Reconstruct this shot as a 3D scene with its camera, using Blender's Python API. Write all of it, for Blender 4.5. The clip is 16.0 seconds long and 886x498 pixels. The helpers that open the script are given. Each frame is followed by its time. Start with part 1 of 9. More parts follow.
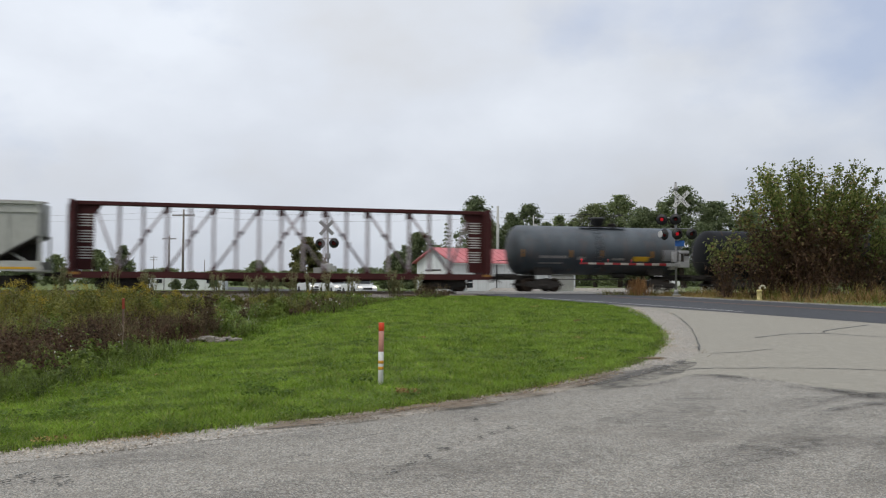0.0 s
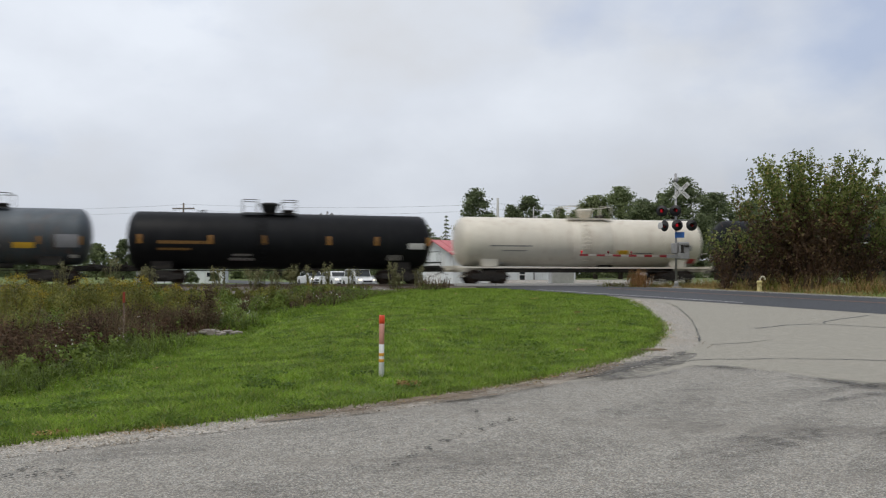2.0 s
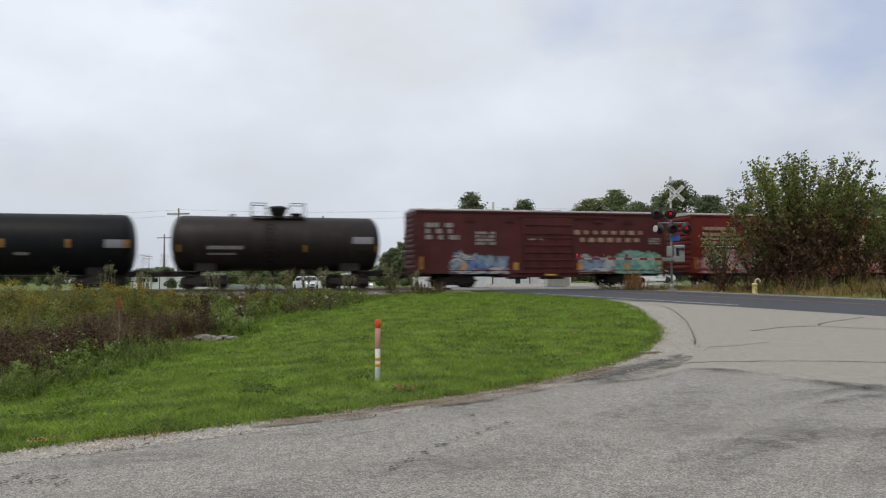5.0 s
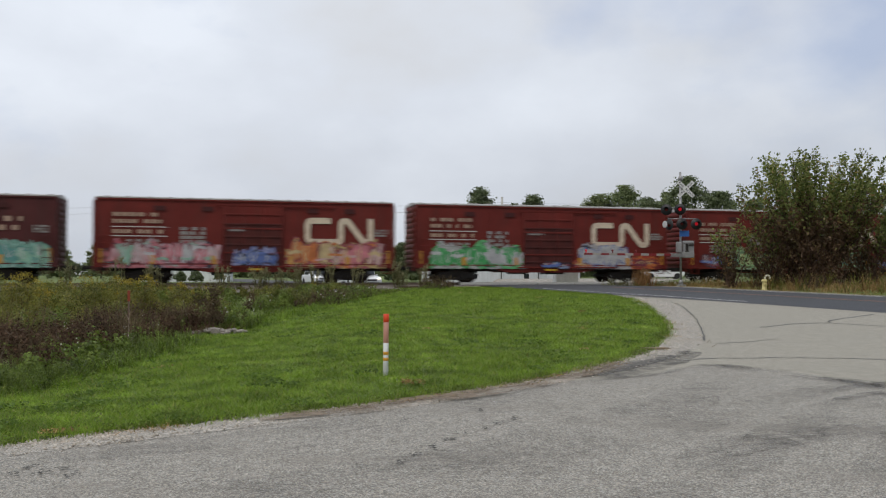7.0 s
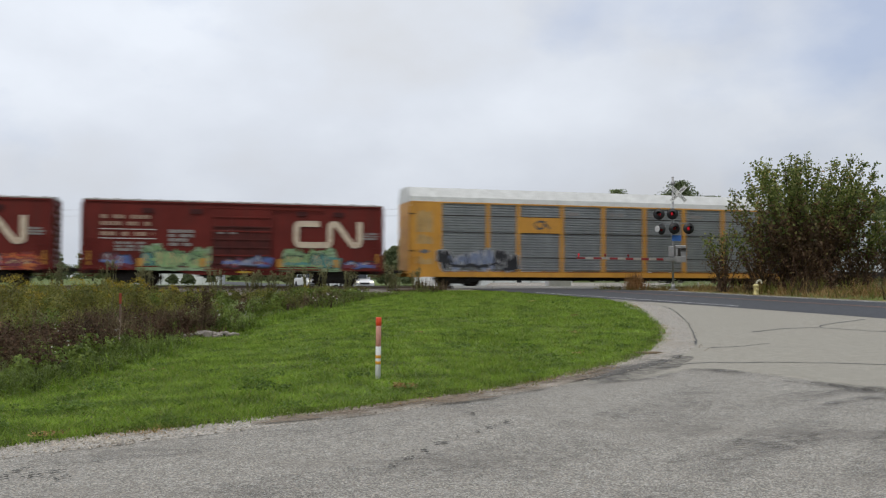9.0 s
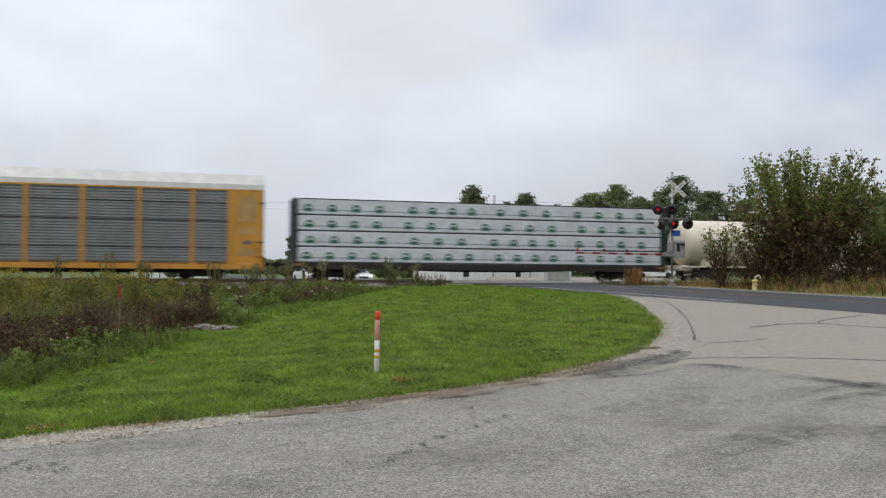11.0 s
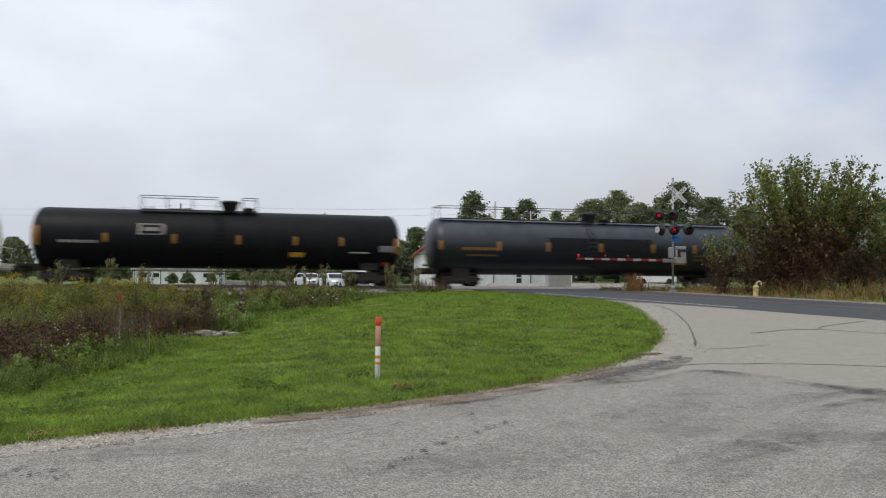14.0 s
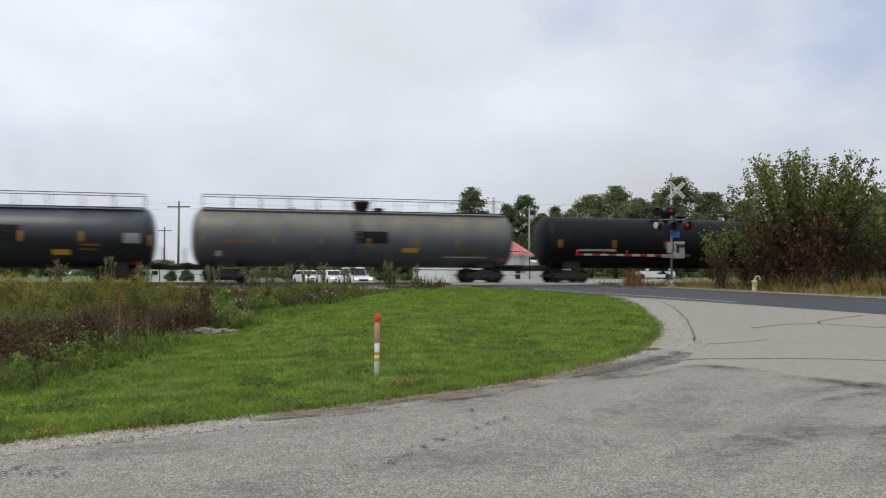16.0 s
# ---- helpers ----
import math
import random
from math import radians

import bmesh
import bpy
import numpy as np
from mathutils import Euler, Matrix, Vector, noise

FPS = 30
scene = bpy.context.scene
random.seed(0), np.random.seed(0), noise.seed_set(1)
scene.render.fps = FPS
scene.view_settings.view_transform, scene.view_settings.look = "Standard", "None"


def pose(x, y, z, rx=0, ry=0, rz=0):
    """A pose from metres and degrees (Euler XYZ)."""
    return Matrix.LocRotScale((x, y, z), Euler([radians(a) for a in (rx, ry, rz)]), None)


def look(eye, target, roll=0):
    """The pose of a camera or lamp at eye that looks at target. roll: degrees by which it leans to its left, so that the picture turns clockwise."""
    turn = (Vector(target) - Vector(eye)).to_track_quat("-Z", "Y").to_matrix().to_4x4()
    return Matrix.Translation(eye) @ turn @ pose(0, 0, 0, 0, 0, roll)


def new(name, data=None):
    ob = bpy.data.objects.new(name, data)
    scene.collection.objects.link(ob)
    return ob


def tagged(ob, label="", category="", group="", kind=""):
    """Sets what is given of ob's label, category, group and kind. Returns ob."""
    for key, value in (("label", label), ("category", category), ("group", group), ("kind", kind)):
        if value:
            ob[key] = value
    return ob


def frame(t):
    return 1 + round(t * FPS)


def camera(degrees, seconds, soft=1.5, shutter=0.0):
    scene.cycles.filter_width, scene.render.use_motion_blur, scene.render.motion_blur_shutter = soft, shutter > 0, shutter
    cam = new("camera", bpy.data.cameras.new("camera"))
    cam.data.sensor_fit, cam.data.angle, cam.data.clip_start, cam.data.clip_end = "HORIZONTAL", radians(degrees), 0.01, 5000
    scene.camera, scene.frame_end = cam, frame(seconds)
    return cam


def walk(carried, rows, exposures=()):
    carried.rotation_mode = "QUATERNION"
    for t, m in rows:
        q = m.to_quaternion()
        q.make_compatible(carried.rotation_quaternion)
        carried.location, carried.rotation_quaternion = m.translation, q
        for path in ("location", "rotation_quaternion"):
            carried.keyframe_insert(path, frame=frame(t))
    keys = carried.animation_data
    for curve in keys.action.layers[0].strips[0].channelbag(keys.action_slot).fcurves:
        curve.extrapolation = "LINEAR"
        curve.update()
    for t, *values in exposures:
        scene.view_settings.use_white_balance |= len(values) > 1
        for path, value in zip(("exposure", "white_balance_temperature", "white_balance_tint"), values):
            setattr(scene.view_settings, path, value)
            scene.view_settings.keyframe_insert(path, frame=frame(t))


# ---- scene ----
# The camera stands on the side road and is barely moved by hand: seconds, turn to the left, tilt up, lean.
EYE = (0.0, 0.0, 1.6)
cam = camera(55.2, 16.0, soft=1.2, shutter=0.55)
AIM = (
    (0, 0.197, 2.182, 0.312),
    (0.5, 0.19, 2.059, 0.387),
    (1, 0.232, 1.943, 0.279),
    (1.5, 0.252, 1.889, 0.126),
    (2, 0.201, 1.666, 0.07),
    (2.5, 0.199, 1.808, -0.158),
    (3, -0.03, 1.874, 0.12),
    (3.5, -0.221, 1.888, -0.193),
    (4, -0.224, 2.037, -0.161),
    (6.5, 0.303, 1.65, -0.183),
    (7, 0.49, 1.58, 0.088),
    (7.5, 0.482, 1.554, -0.008),
    (8, 0.136, 1.681, 0.144),
    (8.5, 0.097, 1.824, 0.307),
    (9, 0.005, 1.826, 0.288),
    (11.5, -0.06, 1.313, 0.524),
    (12, -0.127, 1.245, 0.404),
    (12.5, -0.056, 1.339, 0.454),
    (13, -0.003, 1.587, 0.463),
    (13.5, -0.014, 1.742, 0.4),
    (14, -0.0, 1.84, 0.5),
    (14.5, -0.043, 1.765, 0.449),
    (15, -0.006, 1.81, 0.432),
    (15.5, 0.02, 1.743, 0.185),
    (16, -0.088, 1.596, 0.207),
)


def aimed(turn, tilt, lean):
    a, b = radians(turn), radians(tilt)
    way = Vector((-math.sin(a) * math.cos(b), math.cos(a) * math.cos(b), math.sin(b)))
    return look(EYE, Vector(EYE) + way, lean)


walk(cam, [(t, aimed(a, b, c)) for t, a, b, c in AIM], exposures=((0, -0.05), (0.8, -0.12), (1.6, -0.12), (2.5, -0.04), (6.5, -0.05), (7.5, -0.12), (8.5, -0.06), (11.5, -0.01), (13, -0.04), (14, -0.02), (15, 0.05), (15.5, 0.05), (16, 0.0)))

# ---- world and light: a bright, mostly clouded morning sky ----
SUN_EL, SUN_AZ = 60.0, 208.0
world = bpy.data.worlds.new("sky")
scene.world = world
world.use_nodes = True
wn, wl = world.node_tree.nodes, world.node_tree.links
wn.clear()
w_out = wn.new("ShaderNodeOutputWorld")
w_bg = wn.new("ShaderNodeBackground")
w_sky = wn.new("ShaderNodeTexSky")
w_sky.sky_type, w_sky.sun_disc = "NISHITA", False
w_sky.sun_elevation, w_sky.sun_rotation = radians(SUN_EL), radians(SUN_AZ)
w_sky.air_density, w_sky.dust_density = 1.0, 2.0
w_co = wn.new("ShaderNodeTexCoord")
w_map = wn.new("ShaderNodeMapping")
w_map.inputs["Scale"].default_value = (1.0, 1.0, 1.7)
w_map.inputs["Location"].default_value = (1.35, 0.7, 0.4)
w_n = wn.new("ShaderNodeTexNoise")
w_n.inputs["Scale"].default_value, w_n.inputs["Detail"].default_value, w_n.inputs["Roughness"].default_value = 2.6, 7, 0.52
w_n2 = wn.new("ShaderNodeTexNoise")
w_n2.inputs["Scale"].default_value, w_n2.inputs["Detail"].default_value, w_n2.inputs["Roughness"].default_value = 3.4, 6, 0.5
w_r = wn.new("ShaderNodeValToRGB")
w_r.color_ramp.elements[0].position, w_r.color_ramp.elements[1].position = 0.3, 0.5
w_r.color_ramp.elements[0].color = (0.3, 0.3, 0.3, 1)
w_r2 = wn.new("ShaderNodeValToRGB")
e = w_r2.color_ramp.elements
e.new(0.5)
e[0].position, e[0].color = 0.31, (6.75, 6.98, 7.4, 1)
e[1].position, e[1].color = 0.49, (7.2, 7.66, 8.45, 1)
e[2].position, e[2].color = 0.66, (8.05, 8.55, 9.35, 1)
w_mix = wn.new("ShaderNodeMix")
w_mix.data_type = "RGBA"
w_blue = wn.new("ShaderNodeMix")
w_blue.data_type, w_blue.blend_type = "RGBA", "MIX"
w_blue.inputs[0].default_value = 0.6
w_blue.inputs["B"].default_value = (5.6, 6.6, 9.2, 1)
wl.new(w_co.outputs["Generated"], w_map.inputs[0])
wl.new(w_map.outputs[0], w_n.inputs["Vector"])
wl.new(w_map.outputs[0], w_n2.inputs["Vector"])
wl.new(w_n2.outputs["Fac"], w_r2.inputs[0])
wl.new(w_sky.outputs[0], w_blue.inputs["A"])
# The cloud thins towards one side, where blue shows through.
w_dir = wn.new("ShaderNodeVectorMath")
w_dir.operation = "DOT_PRODUCT"
w_dir.inputs[1].default_value = (0.52, 0.74, 0.42)
w_thin = wn.new("ShaderNodeMapRange")
w_thin.inputs["From Min"].default_value, w_thin.inputs["From Max"].default_value = 0.86, 1.0
w_thin.inputs["To Min"].default_value, w_thin.inputs["To Max"].default_value = 0.06, -0.18
w_sum = wn.new("ShaderNodeMath")
wl.new(w_co.outputs["Generated"], w_dir.inputs[0])
wl.new(w_dir.outputs["Value"], w_thin.inputs["Value"])
wl.new(w_n.outputs["Fac"], w_sum.inputs[0])
wl.new(w_thin.outputs[0], w_sum.inputs[1])
wl.new(w_sum.outputs[0], w_r.inputs[0])
wl.new(w_r.outputs[0], w_mix.inputs[0])
wl.new(w_blue.outputs["Result"], w_mix.inputs["A"])
wl.new(w_r2.outputs[0], w_mix.inputs["B"])
# The cloud is brightest high on the sun's side.
w_side = wn.new("ShaderNodeVectorMath")
w_side.operation = "DOT_PRODUCT"
w_side.inputs[1].default_value = (-0.45, 0.45, 0.77)
w_glow = wn.new("ShaderNodeMapRange")
w_glow.inputs["From Min"].default_value, w_glow.inputs["From Max"].default_value = 0.2, 0.85
w_glow.inputs["To Min"].default_value, w_glow.inputs["To Max"].default_value = 0.86, 1.07
w_mul = wn.new("ShaderNodeVectorMath")
w_mul.operation = "SCALE"
wl.new(w_co.outputs["Generated"], w_side.inputs[0])
wl.new(w_side.outputs["Value"], w_glow.inputs["Value"])
wl.new(w_mix.outputs["Result"], w_mul.inputs[0])
w_xyz = wn.new("ShaderNodeSeparateXYZ")
w_low = wn.new("ShaderNodeMapRange")
w_low.inputs["From Min"].default_value, w_low.inputs["From Max"].default_value = 0.0, 0.2
w_low.inputs["To Min"].default_value, w_low.inputs["To Max"].default_value = 0.8, 1.0
w_both = wn.new("ShaderNodeMath")
w_both.operation = "MULTIPLY"
wl.new(w_co.outputs["Generated"], w_xyz.inputs[0])
wl.new(w_xyz.outputs["Z"], w_low.inputs["Value"])
wl.new(w_low.outputs[0], w_both.inputs[0])
wl.new(w_glow.outputs[0], w_both.inputs[1])
wl.new(w_both.outputs[0], w_mul.inputs["Scale"])
wl.new(w_mul.outputs[0], w_bg.inputs[0])
w_bg.inputs[1].default_value = 0.104
wl.new(w_bg.outputs[0], w_out.inputs[0])

sun_data = bpy.data.lights.new("sun", "SUN")
sun_data.energy, sun_data.angle, sun_data.color = 1.8, radians(20), (1.0, 0.95, 0.87)
sun = new("sun", sun_data)
a = radians(SUN_AZ)
sun.matrix_world = look((0, 0, 40), (40 * math.cos(radians(SUN_EL)) * -math.sin(a), 40 * math.cos(radians(SUN_EL)) * -math.cos(a), 40 - 40 * math.sin(radians(SUN_EL))))
scene.view_settings.exposure = 0.0


# ---- materials ----
def ramp_node(nt, fac, stops):
    r = nt.nodes.new("ShaderNodeValToRGB")
    el = r.color_ramp.elements
    while len(el) < len(stops):
        el.new(0.5)
    for k, (pos, col) in enumerate(stops):
        el[k].position, el[k].color = pos, (*col, 1)
    nt.links.new(fac, r.inputs[0])
    return r.outputs[0]


def noise_node(nt, scale, detail=4, rough=0.55, stretch=None, kind="Object"):
    co = nt.nodes.new("ShaderNodeTexCoord")
    n = nt.nodes.new("ShaderNodeTexNoise")
    n.inputs["Scale"].default_value, n.inputs["Detail"].default_value, n.inputs["Roughness"].default_value = scale, detail, rough
    if stretch:
        mp = nt.nodes.new("ShaderNodeMapping")
        mp.inputs["Scale"].default_value = stretch
        nt.links.new(co.outputs[kind], mp.inputs[0])
        nt.links.new(mp.outputs[0], n.inputs["Vector"])
    else:
        nt.links.new(co.outputs[kind], n.inputs["Vector"])
    return n.outputs["Fac"]


def mix_node(nt, fac, c1, c2, mode="MIX"):
    m = nt.nodes.new("ShaderNodeMix")
    m.data_type, m.blend_type = "RGBA", mode
    for sock, v in ((m.inputs[0], fac), (m.inputs["A"], c1), (m.inputs["B"], c2)):
        if hasattr(v, "links"):
            nt.links.new(v, sock)
        elif isinstance(v, tuple):
            sock.default_value = (*v, 1)
        else:
            sock.default_value = v
    return m.outputs["Result"]


def scale_col(c, k):
    return tuple(min(1.0, v * k) for v in c)


def base_mat(name, rough=0.6, metal=0.0):
    m = bpy.data.materials.new(name)
    m.use_nodes = True
    nt = m.node_tree
    b = nt.nodes["Principled BSDF"]
    b.inputs["Roughness"].default_value, b.inputs["Metallic"].default_value = rough, metal
    return m, nt, b


def surface(name, col, rough=0.6, metal=0.0, vary=0.12, scale=2.0, grain=25.0, bump=0.15, dirt=None, dirt_amount=0.5, streaks=False, spec=0.5, dust_and_sheen=None):
    """Paint, metal, stone or plastic: a base colour with slow and fine variation, dirt or rust, and slight relief."""
    m, nt, b = base_mat(name, rough, metal)
    b.inputs["Specular IOR Level"].default_value = spec
    slow = noise_node(nt, scale, 5, 0.6)
    fine = noise_node(nt, grain, 3, 0.6)
    c = ramp_node(nt, slow, [(0.3, scale_col(col, 1 - vary)), (0.7, scale_col(col, 1 + vary))])
    f = ramp_node(nt, fine, [(0.3, (0.86, 0.86, 0.86)), (0.7, (1.0, 1.0, 1.0))])
    c = mix_node(nt, 1.0, c, f, "MULTIPLY")
    if dirt:
        st = noise_node(nt, scale * 1.4, 6, 0.65, (3.0, 3.0, 0.35) if streaks else None)
        k = ramp_node(nt, st, [(0.5, (0, 0, 0)), (0.72, (dirt_amount, dirt_amount, dirt_amount))])
        c = mix_node(nt, k, c, dirt)
    if dust_and_sheen:
        # Ragged, streaky coat from one height up, for settled dust and painted-in sky sheen.
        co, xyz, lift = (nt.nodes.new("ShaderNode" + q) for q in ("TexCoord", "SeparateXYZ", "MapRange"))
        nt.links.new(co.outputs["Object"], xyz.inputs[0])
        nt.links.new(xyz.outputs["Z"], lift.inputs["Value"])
        lift.inputs["From Min"].default_value, lift.inputs["From Max"].default_value = dust_and_sheen[0], dust_and_sheen[1]
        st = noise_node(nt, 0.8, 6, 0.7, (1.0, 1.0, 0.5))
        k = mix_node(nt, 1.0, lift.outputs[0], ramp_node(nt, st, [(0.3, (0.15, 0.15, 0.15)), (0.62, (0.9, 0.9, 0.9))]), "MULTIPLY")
        c = mix_node(nt, k, c, dust_and_sheen[2])
    nt.links.new(c, b.inputs["Base Color"])
    if bump:
        bp = nt.nodes.new("ShaderNodeBump")
        bp.inputs["Strength"].default_value, bp.inputs["Distance"].default_value = bump, 0.01
        nt.links.new(fine, bp.inputs["Height"])
        nt.links.new(bp.outputs[0], b.inputs["Normal"])
    return m


def glow(name, col, power):
    m, nt, b = base_mat(name, 0.3)
    b.inputs["Base Color"].default_value = (*scale_col(col, 0.4), 1)
    b.inputs["Emission Color"].default_value, b.inputs["Emission Strength"].default_value = (*col, 1), power
    return m


def leafy(name, stops, rough=0.55, spec=0.3, through_light=0.3, patches=0.6, spread=0.3):
    """Leaves and blades: each island takes its own tone."""
    m, nt, b = base_mat(name, rough)
    g = nt.nodes.new("ShaderNodeNewGeometry")
    c = ramp_node(nt, g.outputs["Random Per Island"], stops)
    slow = noise_node(nt, patches, 6, 0.65)
    k = ramp_node(nt, slow, [(0.32, (1 - 1.27 * spread, 1 - 1.27 * spread, 1 - 1.3 * spread)), (0.68, (1 + 0.85 * spread, 1 + 0.68 * spread, 1 + 0.33 * spread))])
    c = mix_node(nt, 1.0, c, k, "MULTIPLY")
    nt.links.new(c, b.inputs["Base Color"])
    b.inputs["Specular IOR Level"].default_value = spec
    if through_light:
        tr = nt.nodes.new("ShaderNodeBsdfTranslucent")
        nt.links.new(c, tr.inputs["Color"])
        mx = nt.nodes.new("ShaderNodeMixShader")
        mx.inputs[0].default_value = through_light
        nt.links.new(b.outputs[0], mx.inputs[1])
        nt.links.new(tr.outputs[0], mx.inputs[2])
        nt.links.new(mx.outputs[0], nt.nodes["Material Output"].inputs["Surface"])
    return m


def paving(name, col, speck, speck_amount, stain, scale=90.0, rough=0.9, patch=(0.5, 0.75), bump=0.6):
    """Worn pavement: stone chips, slow stains and wheel-worn bands."""
    m, nt, b = base_mat(name, rough)
    co = nt.nodes.new("ShaderNodeTexCoord")
    v = nt.nodes.new("ShaderNodeTexVoronoi")
    v.inputs["Scale"].default_value = scale
    nt.links.new(co.outputs["Object"], v.inputs["Vector"])
    sep = nt.nodes.new("ShaderNodeSeparateColor")
    nt.links.new(v.outputs["Color"], sep.inputs[0])
    chips = ramp_node(nt, sep.outputs[0], [(0.0, scale_col(col, 1 - speck_amount)), (0.55, col), (1.0, speck)])
    hue = ramp_node(nt, sep.outputs[1], [(0.0, (1.08, 0.98, 0.88)), (0.4, (1.0, 1.0, 1.0)), (1.0, (0.95, 1.0, 1.06))])
    chips = mix_node(nt, min(1.0, speck_amount * 1.3), chips, mix_node(nt, 1.0, chips, hue, "MULTIPLY"))
    mid = noise_node(nt, 7.0, 6, 0.7)
    k1 = ramp_node(nt, mid, [(0.3, (0.8, 0.8, 0.8)), (0.65, (1.06, 1.06, 1.06))])
    c = mix_node(nt, 1.0, chips, k1, "MULTIPLY")
    slow = noise_node(nt, 0.5, 7, 0.62, (0.55, 1.3, 1.0))
    k2 = ramp_node(nt, slow, [(patch[0], (0, 0, 0)), (patch[1], (0.75, 0.75, 0.75))])
    c = mix_node(nt, k2, c, stain)
    nt.links.new(c, b.inputs["Base Color"])
    bp = nt.nodes.new("ShaderNodeBump")
    bp.inputs["Strength"].default_value, bp.inputs["Distance"].default_value = bump, 0.008
    nt.links.new(v.outputs["Distance"], bp.inputs["Height"])
    nt.links.new(bp.outputs[0], b.inputs["Normal"])
    return m


# ---- shapes ----
class Geo:
    """A mesh in the making."""

    def __init__(self):
        self.v, self.f, self.smooth = [], [], []

    def add(self, verts, faces, smooth=False):
        n = len(self.v)
        self.v += [tuple(p) for p in verts]
        self.f += [tuple(n + i for i in q) for q in faces]
        self.smooth += [smooth] * len(faces)
        return self

    def box(self, c, s, rz=0.0, chamfer=0.0):
        x, y, z = (q / 2 for q in s)
        if chamfer:
            k = min(chamfer, x * 0.49, y * 0.49, z * 0.49)
            ring = [(x - k, y), (x, y - k), (x, -y + k), (x - k, -y), (-x + k, -y), (-x, -y + k), (-x, y - k), (-x + k, y)]
            ring.reverse()
            inner = [(px * (x - k) / x, py * (y - k) / y) for px, py in ring]
            vs = [(*p, -z) for p in inner] + [(*p, -z + k) for p in ring] + [(*p, z - k) for p in ring] + [(*p, z) for p in inner]
            fs = [tuple(range(7, -1, -1)), tuple(range(24, 32))]
            for r in range(3):
                fs += [(r * 8 + i, r * 8 + (i + 1) % 8, r * 8 + 8 + (i + 1) % 8, r * 8 + 8 + i) for i in range(8)]
        else:
            vs = [(-x, -y, -z), (x, -y, -z), (x, y, -z), (-x, y, -z), (-x, -y, z), (x, -y, z), (x, y, z), (-x, y, z)]
            fs = [(3, 2, 1, 0), (4, 5, 6, 7), (0, 1, 5, 4), (1, 2, 6, 5), (2, 3, 7, 6), (3, 0, 4, 7)]
        cr, sr = math.cos(rz), math.sin(rz)
        return self.add([(c[0] + px * cr - py * sr, c[1] + px * sr + py * cr, c[2] + pz) for px, py, pz in vs], fs)

    def tube(self, p, q, r0, r1=None, n=10, caps=True):
        p, q = Vector(p), Vector(q)
        r1 = r0 if r1 is None else r1
        w = (q - p).normalized()
        a = w.orthogonal().normalized()
        b = w.cross(a)
        vs = []
        for c, r in ((p, r0), (q, r1)):
            vs += [c + r * (math.cos(2 * math.pi * i / n) * a + math.sin(2 * math.pi * i / n) * b) for i in range(n)]
        self.add(vs, [(i, (i + 1) % n, n + (i + 1) % n, n + i) for i in range(n)], True)
        if caps:
            m = len(self.v) - 2 * n
            self.f += [tuple(m + i for i in range(n - 1, -1, -1)), tuple(m + n + i for i in range(n))]
            self.smooth += [False, False]
        return self

    def path(self, pts, r, n=6):
        for p, q in zip(pts, pts[1:]):
            self.tube(p, q, r, n=n)
        return self

    def lathe(self, profile, c=(0, 0, 0), axis="x", n=32, sharp=False):
        """profile: (along, radius) pairs round an axis through c."""
        vs, fs = [], []
        for u, r in profile:
            for i in range(n):
                a = 2 * math.pi * i / n
                k, l = r * math.cos(a), r * math.sin(a)
                vs.append({"x": (c[0] + u, c[1] + k, c[2] + l), "y": (c[0] + l, c[1] + u, c[2] + k), "z": (c[0] + k, c[1] + l, c[2] + u)}[axis])
        for j in range(len(profile) - 1):
            fs += [(j * n + i, j * n + (i + 1) % n, j * n + n + (i + 1) % n, j * n + n + i) for i in range(n)]
        self.add(vs, [tuple(reversed(f)) for f in fs], not sharp)
        m = len(self.v) - len(vs)
        last = m + (len(profile) - 1) * n
        self.f += [tuple(m + i for i in range(n)), tuple(last + i for i in range(n - 1, -1, -1))]
        self.smooth += [False, False]
        return self

    def prism(self, poly, lo, hi, axis="y"):
        """A flat outline (a, b) drawn out along an axis: y takes (x, z), x takes (y, z), z takes (x, y)."""
        n = len(poly)
        put = {"y": lambda a, b, k: (a, k, b), "x": lambda a, b, k: (k, a, b), "z": lambda a, b, k: (a, b, k)}[axis]
        vs = [put(a, b, lo) for a, b in poly] + [put(a, b, hi) for a, b in poly]
        fs = [tuple(range(n)), tuple(range(2 * n - 1, n - 1, -1))]
        fs += [(i, n + i, n + (i + 1) % n, (i + 1) % n) for i in range(n)]
        return self.add(vs, fs)

    def mesh(self, name, material):
        me = bpy.data.meshes.new(name)
        me.from_pydata(self.v, [], self.f)
        me.polygons.foreach_set("use_smooth", self.smooth)
        bm = bmesh.new()
        bm.from_mesh(me)
        if len(bm.faces) < 60000:
            bmesh.ops.recalc_face_normals(bm, faces=bm.faces)
            bm.to_mesh(me)
        bm.free()
        me.materials.append(material)
        return me


def part(name, geo, material, parent=None, label="", at=None):
    """Links a shape as one mesh object under a thing or under a part."""
    ob = new(name, geo if isinstance(geo, bpy.types.Mesh) else geo.mesh(name, material))
    if parent:
        ob.parent = parent
    if at is not None:
        ob.matrix_basis = at
    return tagged(ob, label)


def thing(name, label, category, group="", kind="", at=None):
    ob = new(name)
    ob.empty_display_size = 0.2
    if at is not None:
        ob.matrix_basis = at
    return tagged(ob, label, category, group, kind)


